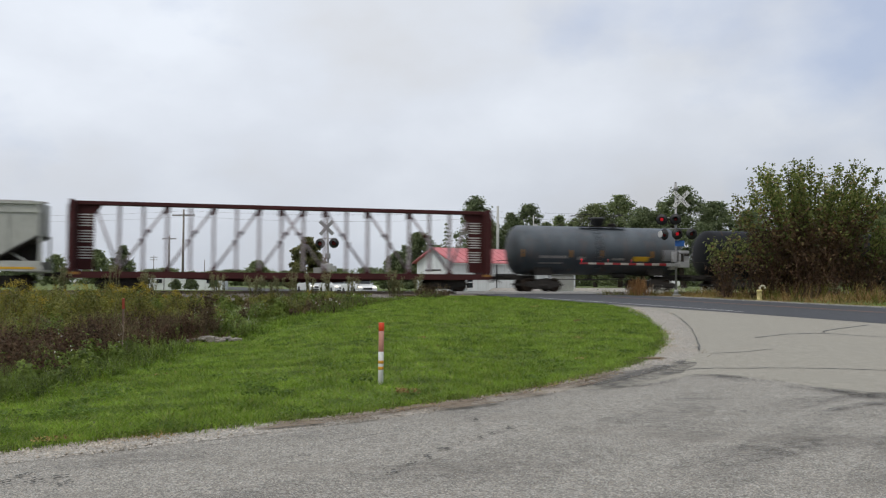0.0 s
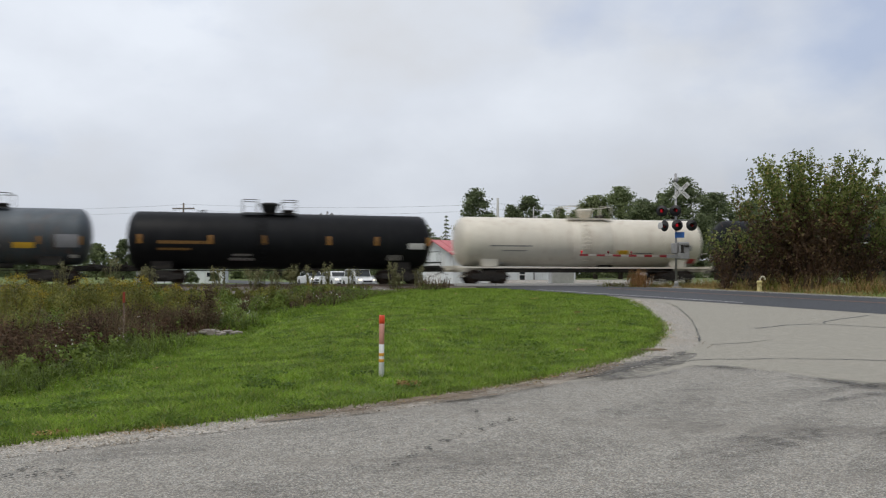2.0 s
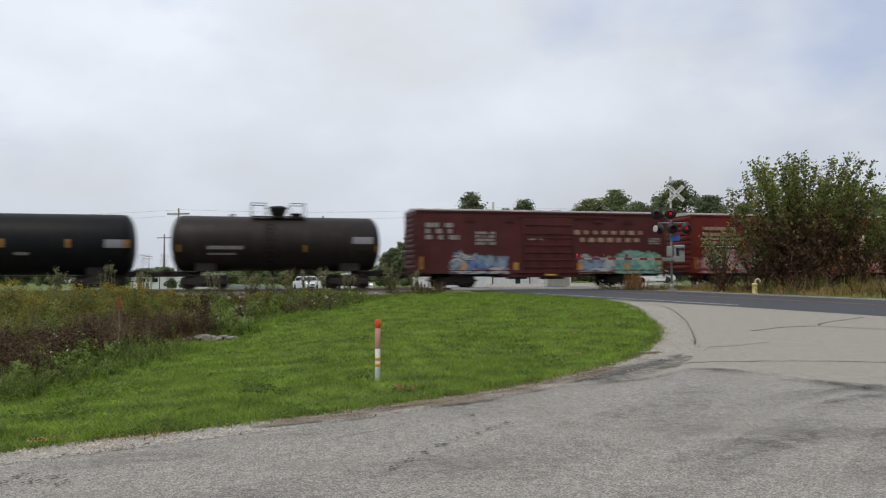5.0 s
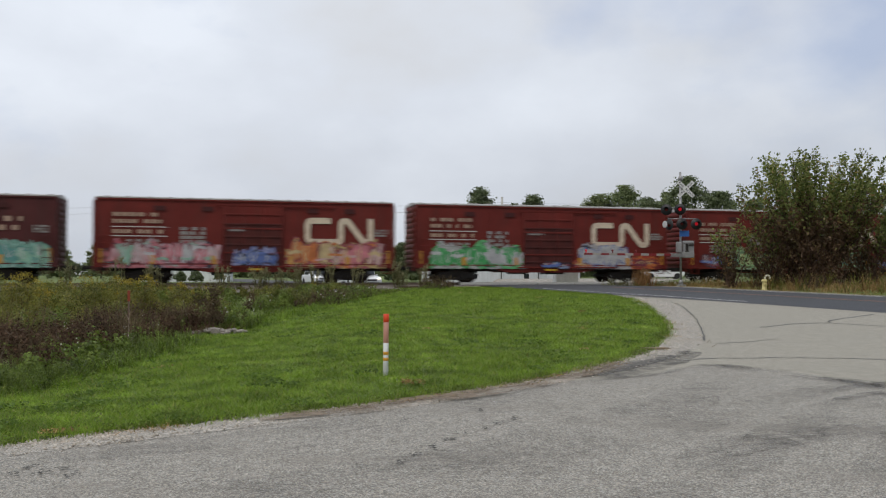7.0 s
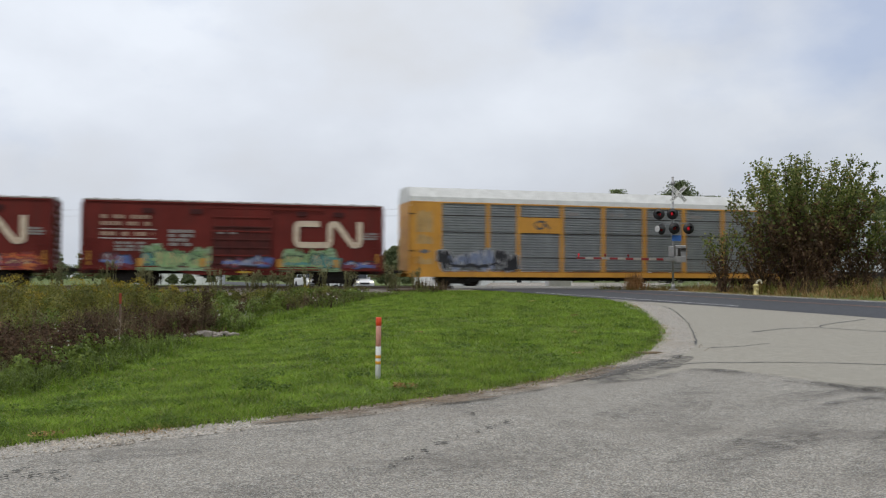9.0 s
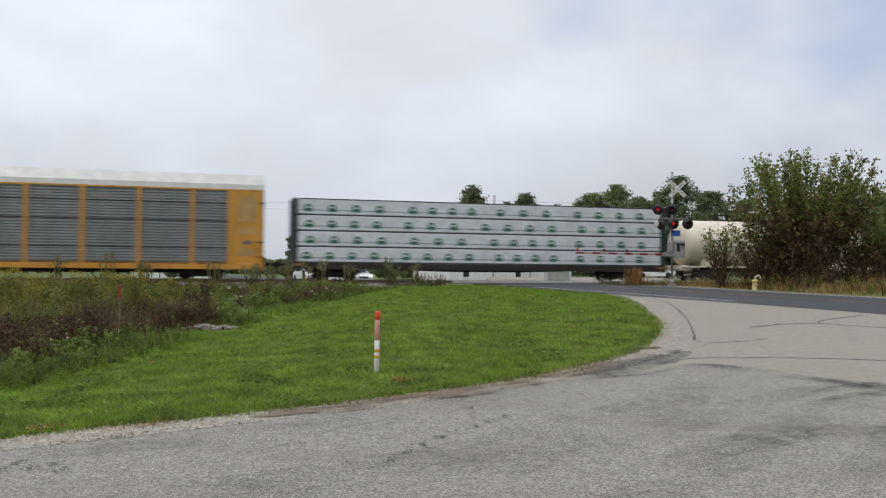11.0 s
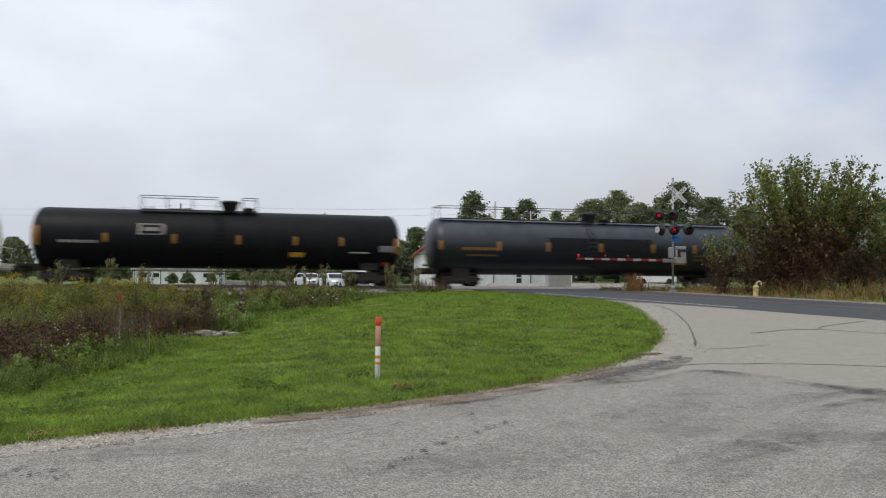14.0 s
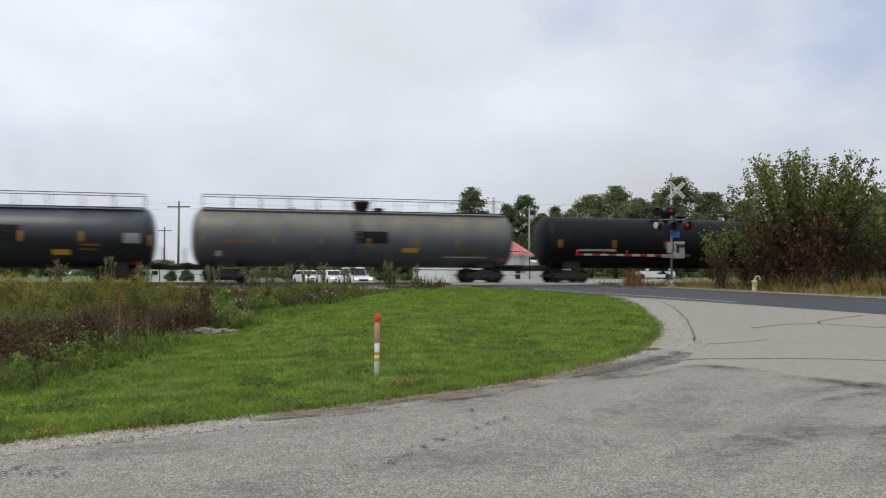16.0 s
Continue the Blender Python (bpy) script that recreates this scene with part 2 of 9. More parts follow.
def big_mesh(name, verts, faces, material, smooth=False):
    """A mesh from arrays: verts n x 3, faces n x 3 or n x 4."""
    me = bpy.data.meshes.new(name)
    verts, faces = np.asarray(verts, np.float32), np.asarray(faces, np.int32)
    k = faces.shape[1]
    me.vertices.add(len(verts))
    me.vertices.foreach_set("co", verts.ravel())
    me.loops.add(faces.size)
    me.loops.foreach_set("vertex_index", faces.ravel())
    me.polygons.add(len(faces))
    me.polygons.foreach_set("loop_start", np.arange(0, faces.size, k, dtype=np.int32))
    me.update(calc_edges=True)
    me.polygons.foreach_set("use_smooth", [smooth] * len(faces))
    me.materials.append(material)
    return me


# ---- the lie of the land ----
TURN = radians(15.0)
CT, ST = math.cos(TURN), math.sin(TURN)
RAIL_Z = 0.98


def ramp(v, a, b):
    k = min(1.0, max(0.0, (v - a) / (b - a)))
    return k * k * (3 - 2 * k)


def off_track(x, y):
    return (y - 0.268 * x - 52.0) * CT


def across_road(x, y):
    return 0.904 * x + 0.427 * y


def gz(x, y):
    """Height of the ground."""
    right = float(np.interp(y, (0, 6, 12, 20, 26, 36, 44, 48, 60, 78, 110), (1.6, 1.6, 1.55, 1.37, 1.22, 1.03, 0.9, 0.82, 0.85, 1.2, 1.3)))
    left = float(np.interp(y, (0, 8, 12, 24, 30, 38, 46, 60, 75, 110), (1.62, 1.68, 1.75, 1.78, 1.5, 1.2, 1.0, 1.15, 1.32, 1.32)))
    h = right + (left - right) * ramp(-x, 1.0, 6.5)
    if x > 5:
        h += (min(h, 0.74) - h) * ramp(across_road(x, y), 32.8, 35.0)
    k = 1 - ramp(abs(off_track(x, y)), 2.3, 4.2)
    return 1.6 - (h + (0.80 - h) * k)


def on_road(c, a):
    return 0.904 * c + 0.427 * a, 0.427 * c - 0.904 * a


ROAD_NEAR, ROAD_FAR = 22.9, 32.3
# The edge of the grass along the pavement, from beside the camera round to the crossing.
EDGE = [(-40, -22), (-14, 0.2), (-8, 4.9), (-4.12, 7.87), (-3.31, 8.5), (-2.3, 8.97), (-0.95, 9.92), (0.12, 10.94), (0.91, 11.77), (1.85, 12.84), (3.08, 14.62), (4.08, 16.71), (5.15, 19.9),
        (5.86, 23.37), (6.74, 28.81), (7.3, 34.0), (7.1, 38.6), (6.0, 41.2), (3.6, 46.2), (2.2, 49.2)]
PAVED = [(-30, -40), (-14, -40), (0, -40), (10, -35), (16, -25), (20, -15), (23, -5), (25, 2), (24, 5), on_road(22.9, 0), on_road(22.9, -4), on_road(22.9, -8), on_road(22.9, -12),
         on_road(22.9, -17), on_road(22.9, -22), on_road(22.9, -27), on_road(22.9, -31), on_road(22.9, -34), on_road(22.9, -40), on_road(22.9, -43)]


def spline(pts, n):
    """Points along a smooth line through pts."""
    out = []
    for i in range(len(pts) - 1):
        p0, p1, p2, p3 = (np.array(pts[min(max(i + k, 0), len(pts) - 1)], float) for k in (-1, 0, 1, 2))
        for j in range(n):
            t = j / n
            out.append(tuple(0.5 * (2 * p1 + (p2 - p0) * t + (2 * p0 - 5 * p1 + 4 * p2 - p3) * t * t + (3 * p1 - p0 - 3 * p2 + p3) * t ** 3)))
    return out + [tuple(pts[-1])]


def sheet(name, left, right, cols, lift, material, crown=None, ends=None):
    """A laid surface between two lines, which follows the ground. ends: the lift along the first and the last line."""
    vs, fs = [], []
    for p, q in zip(left, right):
        for j in range(cols + 1):
            k = j / cols
            x, y = p[0] + (q[0] - p[0]) * k, p[1] + (q[1] - p[1]) * k
            up = lift
            if ends and j in (0, cols):
                up = ends[0] if j == 0 else ends[1]
            vs.append((x, y, gz(x, y) + up + (crown(k) if crown else 0)))
    m = cols + 1
    for i in range(len(left) - 1):
        fs += [(i * m + j, i * m + j + 1, (i + 1) * m + j + 1, (i + 1) * m + j) for j in range(cols)]
    me = big_mesh(name, vs, fs, material, True)
    bm = bmesh.new()
    bm.from_mesh(me)
    bmesh.ops.recalc_face_normals(bm, faces=bm.faces)
    if sum(f.normal.z for f in bm.faces) < 0:
        bmesh.ops.reverse_faces(bm, faces=bm.faces)
    bm.to_mesh(me)
    bm.free()
    return new(name, me)


# ---- ground, road, track ----
def soil_mat():
    m, nt, b = base_mat("ground", 0.95)
    slow = noise_node(nt, 0.25, 6, 0.6)
    fine = noise_node(nt, 9.0, 6, 0.7)
    green = ramp_node(nt, fine, [(0.3, (0.07, 0.11, 0.018)), (0.7, (0.14, 0.2, 0.033))])
    dry = ramp_node(nt, fine, [(0.3, (0.05, 0.042, 0.02)), (0.7, (0.12, 0.1, 0.05))])
    k = ramp_node(nt, slow, [(0.42, (0, 0, 0)), (0.66, (0.7, 0.7, 0.7))])
    nt.links.new(mix_node(nt, k, green, dry), b.inputs["Base Color"])
    bp = nt.nodes.new("ShaderNodeBump")
    bp.inputs["Strength"].default_value, bp.inputs["Distance"].default_value = 0.8, 0.04
    nt.links.new(fine, bp.inputs["Height"])
    nt.links.new(bp.outputs[0], b.inputs["Normal"])
    return m


M_GROUND = soil_mat()
M_CHIP = paving("worn_chip_seal", (0.25, 0.235, 0.206), (0.44, 0.42, 0.375), 0.55, (0.18, 0.163, 0.14), 86.0, patch=(0.5, 0.74))
M_APRON = paving("pale_asphalt", (0.283, 0.265, 0.221), (0.35, 0.334, 0.285), 0.25, (0.247, 0.233, 0.198), 120.0, patch=(0.5, 0.8), bump=0.25)
M_ROAD = paving("dark_asphalt", (0.037, 0.039, 0.046), (0.07, 0.072, 0.08), 0.3, (0.031, 0.033, 0.037), 120.0, rough=0.75, patch=(0.5, 0.8), bump=0.25)
M_GRAVEL = paving("sandy_gravel", (0.31, 0.288, 0.25), (0.45, 0.425, 0.385), 0.6, (0.24, 0.195, 0.145), 60.0, patch=(0.5, 0.72), bump=0.6)
M_PEBBLE = leafy("loose_stones", [(0.0, (0.2, 0.175, 0.15)), (0.4, (0.36, 0.33, 0.29)), (0.8, (0.46, 0.42, 0.38)), (1.0, (0.6, 0.57, 0.53))], 0.9, 0.2, 0)
M_BALLAST = paving("grey_ballast", (0.145, 0.126, 0.11), (0.25, 0.225, 0.2), 0.6, (0.085, 0.066, 0.052), 16.0, patch=(0.45, 0.7), bump=1.0)
M_TAR_DULL = surface("dull_tar", (0.055, 0.053, 0.047), 0.85)
M_CRACK = surface("tar", (0.022, 0.022, 0.022), 0.6)
M_WHITE_LINE = surface("worn_white_paint", (0.62, 0.62, 0.6), 0.7, dirt=(0.2, 0.2, 0.2), scale=3)
M_YELLOW_LINE = surface("worn_yellow_paint", (0.26, 0.13, 0.07), 0.7, dirt=(0.09, 0.08, 0.08), dirt_amount=0.9, scale=2)
M_RAIL = surface("rusty_rail", (0.2, 0.155, 0.125), 0.55, 0.4)
M_RAIL_TOP = surface("polished_rail_head", (0.55, 0.55, 0.56), 0.25, 1.0)
M_TIE = surface("weathered_timber", (0.10, 0.08, 0.065), 0.9, dirt=(0.2, 0.19, 0.17))
M_PANEL = surface("crossing_concrete", (0.42, 0.41, 0.39), 0.85, dirt=(0.25, 0.23, 0.2))

gx = np.concatenate([-np.geomspace(2500, 62, 14), np.arange(-60, 60.1, 0.8), np.geomspace(62, 2500, 14)])
gy = np.concatenate([-np.geomspace(400, 12, 6), np.arange(-10, 75.1, 0.8), np.geomspace(77, 3500, 18)])
gv = [(x, y, gz(x, y) - 0.02) for y in gy for x in gx]
W = len(gx)
gf = [(j * W + i, j * W + i + 1, j * W + W + i + 1, j * W + W + i) for j in range(len(gy) - 1) for i in range(W - 1)]
tagged(new("ground", big_mesh("ground", gv, gf, M_GROUND, True)), "rough grassy ground, green with brown patches", "ground", kind="structure")

left, right = spline(EDGE, 6), spline(PAVED, 6)
tagged(sheet("side_road", left, right, 36, 0.016, M_CHIP), "worn grey chip-seal side road with stone chips and stains", "road", kind="structure")
# The smoother apron where the side road meets the main road.
apron_low = spline([(1.2, 11.9), (2.62, 12.42), (3.5, 13.25), (4.29, 13.82), (5.31, 12.93), (5.98, 11.43), (7.5, 9.6), (10, 7.5), (24, 4.6)], 6)
apron_up = spline([(1.75, 12.45), (3.2, 14.6), (4.3, 16.6), (5.3, 19.6), (6.2, 24), (7.3, 34.0), on_road(22.9, -25), on_road(22.9, -15), on_road(22.9, -2)], 6)
tagged(sheet("apron", apron_low, apron_up, 24, 0.022, M_APRON, None, (0.017, 0.022)), "smooth pale grey asphalt apron of the road mouth, with tarred cracks", "pavement", kind="structure")
# Gravel along the grass.
shoulder_out = spline([(-9, 4.0), (-3.89, 7.44), (-2.65, 8.21), (-0.9, 9.43), (0.86, 11.13), (2.1, 12.5), (3.4, 14.1), (4.9, 16.6), (5.53, 18.6), (6.7, 23.3), (7.8, 28.6), (8.1, 31.5), (7.8, 34.5)], 6)
shoulder_in = spline([(-9.2, 4.1), (-4.2, 7.95), (-3.35, 8.6), (-1.0, 10.0), (0.05, 11.0), (1.8, 12.9), (3.0, 14.7), (4.0, 16.8), (5.05, 19.9), (5.8, 23.4), (6.7, 28.8), (7.2, 33.0), (7.3, 35.0)], 6)
tagged(sheet("gravel_shoulder", shoulder_in, shoulder_out, 6, 0.032, M_GRAVEL, None, (0.0, 0.0175)), "pale gravel shoulder strewn between grass and asphalt", "gravel", kind="structure")
# Loose stones on and beside it.
def loose_stones():
    rng = np.random.default_rng(11)
    a_, b_ = np.array(shoulder_in), np.array(shoulder_out)
    n = 9000
    k = (rng.uniform(0, 1, n) ** 1.7 * (len(a_) - 1)).astype(int)
    t = np.clip(np.abs(rng.normal(-0.05, 0.42, n)), 0, 1.25).reshape(-1, 1)
    u = rng.uniform(0, 1, (n, 1))
    p = (a_[k] * (1 - u) + a_[k + 1] * u) * (1 - t) + (b_[k] * (1 - u) + b_[k + 1] * u) * t
    shape = np.array([(1, 0, 0), (-0.9, 0.1, 0), (0, 1, 0.1), (0.1, -1, 0), (0.1, 0, 0.8), (0, 0.1, -0.6)])
    tri = np.array([(0, 2, 4), (2, 1, 4), (1, 3, 4), (3, 0, 4), (2, 0, 5), (1, 2, 5), (3, 1, 5), (0, 3, 5)])
    vs, fs = [], []
    for i, (x, y) in enumerate(p):
        c, s_ = math.cos(i * 1.7), math.sin(i * 1.7)
        r = rng.uniform(0.006, 0.018)
        q = shape * r * rng.uniform(0.7, 1.3, (6, 3))
        vs.append(np.stack([x + q[:, 0] * c - q[:, 1] * s_, y + q[:, 0] * s_ + q[:, 1] * c, gz(x, y) + 0.026 + q[:, 2] + 0.3 * r], 1))
        fs.append(tri + 6 * i)
    tagged(new("loose_stones", big_mesh("loose_stones", np.concatenate(vs), np.concatenate(fs), M_PEBBLE)), "loose pale stones scattered along the pavement edge", "gravel", kind="stuff")


loose_stones()
# Pale gravel round the white building, beyond the crossing.
tagged(sheet("gravel_lot", spline([(-4.5, 58), (-6, 66), (-7, 76), (-6, 88), (-2, 100)], 10), spline([(13, 62), (16, 68), (20, 78), (24, 90), (28, 104)], 10), 40, 0.03, M_GRAVEL), "pale gravel yard beside the white building", "gravel", kind="structure")
# The main road.
along = [-260 + 4 * k for k in range(0, 50)] + [-60 + 0.8 * k for k in range(0, 110)]
tagged(sheet("road", [on_road(ROAD_NEAR, q) for q in along], [on_road(ROAD_FAR, q) for q in along], 12, 0.026, M_ROAD, lambda k: 0.05 * (1 - (2 * k - 1) ** 2)), "dark blue-grey asphalt road that climbs to the crossing", "road", kind="structure")


def stripe(name, c, wide, a0, a1, material, label):
    n = int(abs(a1 - a0) / 1.0) + 1
    pts = [a0 + (a1 - a0) * k / n for k in range(n + 1)]
    ob = sheet(name, [on_road(c - wide / 2, q) for q in pts], [on_road(c + wide / 2, q) for q in pts], 1, 0.031 + 0.05 * (1 - ((c - ROAD_NEAR) / (ROAD_FAR - ROAD_NEAR) * 2 - 1) ** 2), material)
    return tagged(ob, label, "road marking", kind="structure")


tagged(sheet("road_edge_gravel", [on_road(ROAD_FAR - 0.05, q) for q in along[44:]], [on_road(ROAD_FAR + 0.5, q) for q in along[44:]], 2, 0.034, M_GRAVEL), "pale gravel along the far edge of the road", "gravel", kind="structure")
stripe("edge_line", 31.6, 0.12, -38.5, 20, M_WHITE_LINE, "thin worn white edge line on the asphalt")
stripe("edge_line", 23.6, 0.12, -38.5, -24, M_WHITE_LINE, "thin worn white edge line on the asphalt")
stripe("centre_line", 27.5, 0.11, -38.0, 20, M_YELLOW_LINE, "worn yellow double centre line on the asphalt")
stripe("centre_line", 27.8, 0.11, -38.0, 20, M_YELLOW_LINE, "worn yellow double centre line on the asphalt")


def crack(pts, wide, lift=0.026):
    line = spline(pts, 8)
    rnd = random.Random(len(pts) + int(pts[0][0] * 10))
    lo, hi = [], []
    for k, (x, y) in enumerate(line):
        w = wide * rnd.uniform(0.5, 1.4)
        j = rnd.uniform(-0.04, 0.04)
        lo.append((x, y - w + j))
        hi.append((x, y + w + j))
    tagged(sheet("tar_crack", lo, hi, 1, lift, M_CRACK), "black tar-filled crack in the pavement", "crack", kind="structure")


crack([(7.53, 20.7), (8.2, 21.3), (8.71, 21.73), (9.3, 21.95), (9.85, 22.01), (10.99, 21.02), (13, 20.6)], 0.045)
crack([(9.85, 22.01), (10.1, 22.7), (11.01, 23.73), (12.48, 25.09)], 0.05)
crack([(3.92, 14.3), (4.65, 14.65), (6.53, 14.7), (7.56, 14.47), (9.5, 14.2)], 0.025)
crack([(5.28, 17.01), (6.1, 17.39), (6.92, 18.02)], 0.02)
crack([(-1.44, 7.58), (-1.28, 7.7), (-1.11, 7.76)], 0.006, 0.021)
crack([(-1.13, 8.14), (-0.96, 8.42), (-0.72, 8.7), (-0.39, 9.1)], 0.007, 0.021)
crack([(-0.79, 8.26), (-0.54, 8.59), (-0.29, 8.82)], 0.005, 0.021)


def seam(pts, wide, lift):
    """An open ragged joint between the gravel and the asphalt."""
    line = spline(pts, 12)
    rnd = random.Random(4)
    lo, hi = [], []
    for k in range(len(line)):
        x, y = line[k]
        p, q = line[max(0, k - 1)], line[min(len(line) - 1, k + 1)]
        d = math.hypot(q[0] - p[0], q[1] - p[1])
        nx, ny = (q[1] - p[1]) / d, -(q[0] - p[0]) / d
        j, w = rnd.uniform(-0.025, 0.025), wide * rnd.uniform(0.25, 1.0)
        lo.append((x + nx * (j - w), y + ny * (j - w)))
        hi.append((x + nx * (j + w), y + ny * (j + w)))
    tagged(sheet("open_joint", lo, hi, 1, lift, M_CRACK), "dark ragged joint between gravel and asphalt", "crack", kind="structure")


seam([(8.3, 33.4), (8.0, 29.66), (6.72, 23.29), (5.54, 18.62), (5.2, 17.5)], 0.018, 0.036)


def rubbed(name, tone, cover, stretch, strength):
    """Rubber and tar rubbed into the surface in broken streaks; the pavement shows between them."""
    m, nt, b = base_mat(name, 0.8)
    b.inputs["Base Color"].default_value = (*tone, 1)
    n1 = noise_node(nt, 6.0, 7, 0.75, stretch)
    n2 = noise_node(nt, 0.9, 3, 0.5)
    k = ramp_node(nt, n1, [(0.5 - cover, (0, 0, 0)), (0.68 - cover * 0.4, (1, 1, 1))])
    k2 = ramp_node(nt, n2, [(0.38, (0, 0, 0)), (0.62, (1, 1, 1))])
    k = mix_node(nt, 1.0, k, k2, "MULTIPLY")
    k = mix_node(nt, 1.0, k, (strength, strength, strength), "MULTIPLY")
    tr = nt.nodes.new("ShaderNodeBsdfTransparent")
    mx = nt.nodes.new("ShaderNodeMixShader")
    nt.links.new(k, mx.inputs[0])
    nt.links.new(tr.outputs[0], mx.inputs[1])
    nt.links.new(b.outputs[0], mx.inputs[2])
    nt.links.new(mx.outputs[0], nt.nodes["Material Output"].inputs["Surface"])
    return m


M_RUBBED = rubbed("rubbed_tyre_marks", (0.10, 0.095, 0.088), 0.1, (0.8, 1.6, 1.0), 0.38)
M_DIRT = rubbed("washed_dirt", (0.19, 0.145, 0.1), 0.3, (1.0, 1.0, 1.0), 0.85)
M_ORANGE_DIRT = rubbed("orange_dirt", (0.3, 0.15, 0.06), 0.1, (1.0, 1.0, 1.0), 0.9)
M_OILY = rubbed("oily_stain", (0.085, 0.08, 0.074), 0.14, (1.0, 1.0, 1.0), 0.75)


def streak(pts, wide, material, lift=0.03, label="dark tyre marks rubbed into the pavement"):
    line = spline(pts, 8)
    lo, hi = [], []
    for i, (x, y) in enumerate(line):
        k = i / (len(line) - 1)
        w = wide * max(0.15, math.sin(math.pi * (0.08 + 0.84 * k))) ** 0.6 * (1 + 0.25 * noise.noise((x * 2, y * 2, 1)))
        dx, dy = line[min(i + 1, len(line) - 1)][0] - line[max(i - 1, 0)][0], line[min(i + 1, len(line) - 1)][1] - line[max(i - 1, 0)][1]
        d = math.hypot(dx, dy)
        lo.append((x - dy / d * w / 2, y + dx / d * w / 2))
        hi.append((x + dy / d * w / 2, y - dx / d * w / 2))
    tagged(sheet("tyre_mark", lo, hi, 3, lift, material), label, "tyre mark", kind="structure")


streak([(6.6, 11.0), (5.4, 10.6), (4.3, 9.6), (3.2, 8.2), (2.0, 6.6), (0.6, 5.2)], 0.6, M_RUBBED)
streak([(6.2, 9.6), (5.2, 9.0), (4.2, 7.9), (3.2, 6.6)], 0.5, M_RUBBED)
streak([(7.4, 12.0), (6.0, 11.6), (4.9, 11.2), (3.6, 10.0), (2.2, 8.3), (0.5, 6.6)], 0.5, M_RUBBED)
streak([(1.6, 11.9), (2.6, 12.9), (3.6, 14.3), (4.4, 15.6)], 0.8, M_OILY, label="dark worn asphalt along the inner curve")
streak([(2.7, 12.35), (3.5, 13.1), (4.29, 13.7), (5.2, 12.85), (5.9, 11.4), (7.3, 9.6)], 0.3, M_OILY, label="dark tarry rim where the chip seal meets the apron")
streak([(6.2, 11.98), (5.7, 11.7), (5.29, 11.39), (4.8, 11.0)], 0.22, M_OILY)
streak([(5.9, 11.15), (5.5, 10.95), (5.09, 10.67), (4.7, 10.4)], 0.2, M_OILY)
streak([(1.9, 6.9), (2.67, 7.76), (3.69, 8.32), (4.6, 8.7)], 0.6, M_RUBBED)
streak([(3.9, 16.3), (2.95, 14.5), (1.84, 12.75), (1.0, 11.75), (0.1, 10.8), (-0.9, 9.8), (-1.8, 9.2)], 0.42, M_DIRT, 0.044, "brown dirt washed along the pavement edge")
streak([(2.6, 13.4), (1.7, 12.2), (0.8, 11.15), (-0.1, 10.3), (-1.0, 9.5), (-2.0, 8.9)], 0.4, M_DIRT, 0.046, "brown dirt washed along the pavement edge")
streak([(0.95, 11.75), (1.35, 12.2), (1.75, 12.65)], 0.16, M_ORANGE_DIRT, 0.05, "rusty-orange dirt and straw at the turf edge")
streak([(4.3, 13.5), (5.2, 12.7), (6.0, 11.3), (7.2, 9.6)], 0.6, M_OILY)
streak([(-3.5, 7.2), (-1.6, 8.2), (0.2, 9.9), (1.4, 11.4)], 0.7, M_RUBBED, label="dark worn wheel track near the edge")
streak([(-2.5, 5.6), (0.0, 7.0), (2.2, 9.4), (3.6, 11.8)], 1.0, M_RUBBED)


M_OLD = rubbed("old_dark_asphalt", (0.1, 0.094, 0.085), 0.24, (1.0, 1.0, 1.0), 0.85)
tagged(sheet("asphalt_patch", [(4.56, 15.98), (3.78, 15.48), (2.85, 14.22), (2.2, 13.17), (1.96, 12.73)], [(4.18, 15.09), (3.43, 14.05), (2.77, 13.14), (2.31, 12.57), (1.97, 12.44)], 6, 0.036, M_OLD, lambda k: 0.0, (0.028, 0.03)), "old dark asphalt showing beside the gravel shoulder", "pavement", kind="structure")
tagged(sheet("asphalt_patch", [(7.05, 38.4), (7.3, 37.0), (7.6, 35.9), (8.2, 35.2), (8.9, 34.6)], [on_road(22.85, q) for q in (-31.9, -30.6, -29.3, -28.2, -27.3)], 6, 0.036, M_OLD, lambda k: 0.0, (0.03, 0.03)), "old dark asphalt between the turf and the main road", "pavement", kind="structure")


def tread_prints():
    """A row of small dark lumps pressed into the chip seal by a tyre."""
    rng = random.Random(5)
    for x, y in ((0.7, 9.03), (0.51, 8.76), (0.33, 8.52), (0.15, 8.23), (-0.01, 7.96), (-0.16, 7.63), (-0.29, 7.33), (-0.42, 7.04), (0.32, 9.57), (-3.43, 6.73), (-3.45, 6.98), (-3.15, 6.91), (-2.96, 6.67), (-3.24, 6.77)):
        g = Geo()
        for _ in range(9):
            a, b = rng.gauss(x, 0.035), rng.gauss(y, 0.05)
            r = rng.uniform(0.008, 0.024)
            n = 7
            ring = [(a + r * rng.uniform(0.6, 1.2) * math.cos(2 * math.pi * i / n), b + 0.8 * r * rng.uniform(0.6, 1.2) * math.sin(2 * math.pi * i / n)) for i in range(n)]
            z = gz(a, b)
            g.add([(p, q, z + 0.032) for p, q in ring] + [(a, b, z + 0.036)], [(i, (i + 1) % n, n) for i in range(n)])
        tagged(new("tar_spot", g.mesh("tar_spot", M_TAR_DULL)), "small dark tar spot in the chip seal", "tar spot", "tar spots", "structure")


tread_prints()


def at_track(s, side=0.0, z=0.0):
    """A place on the track: metres along it, metres to its far side, metres over the rail."""
    return (s * CT - (1.6 + side) * ST, 50.4 + s * ST + (1.6 + side) * CT, RAIL_Z + z)


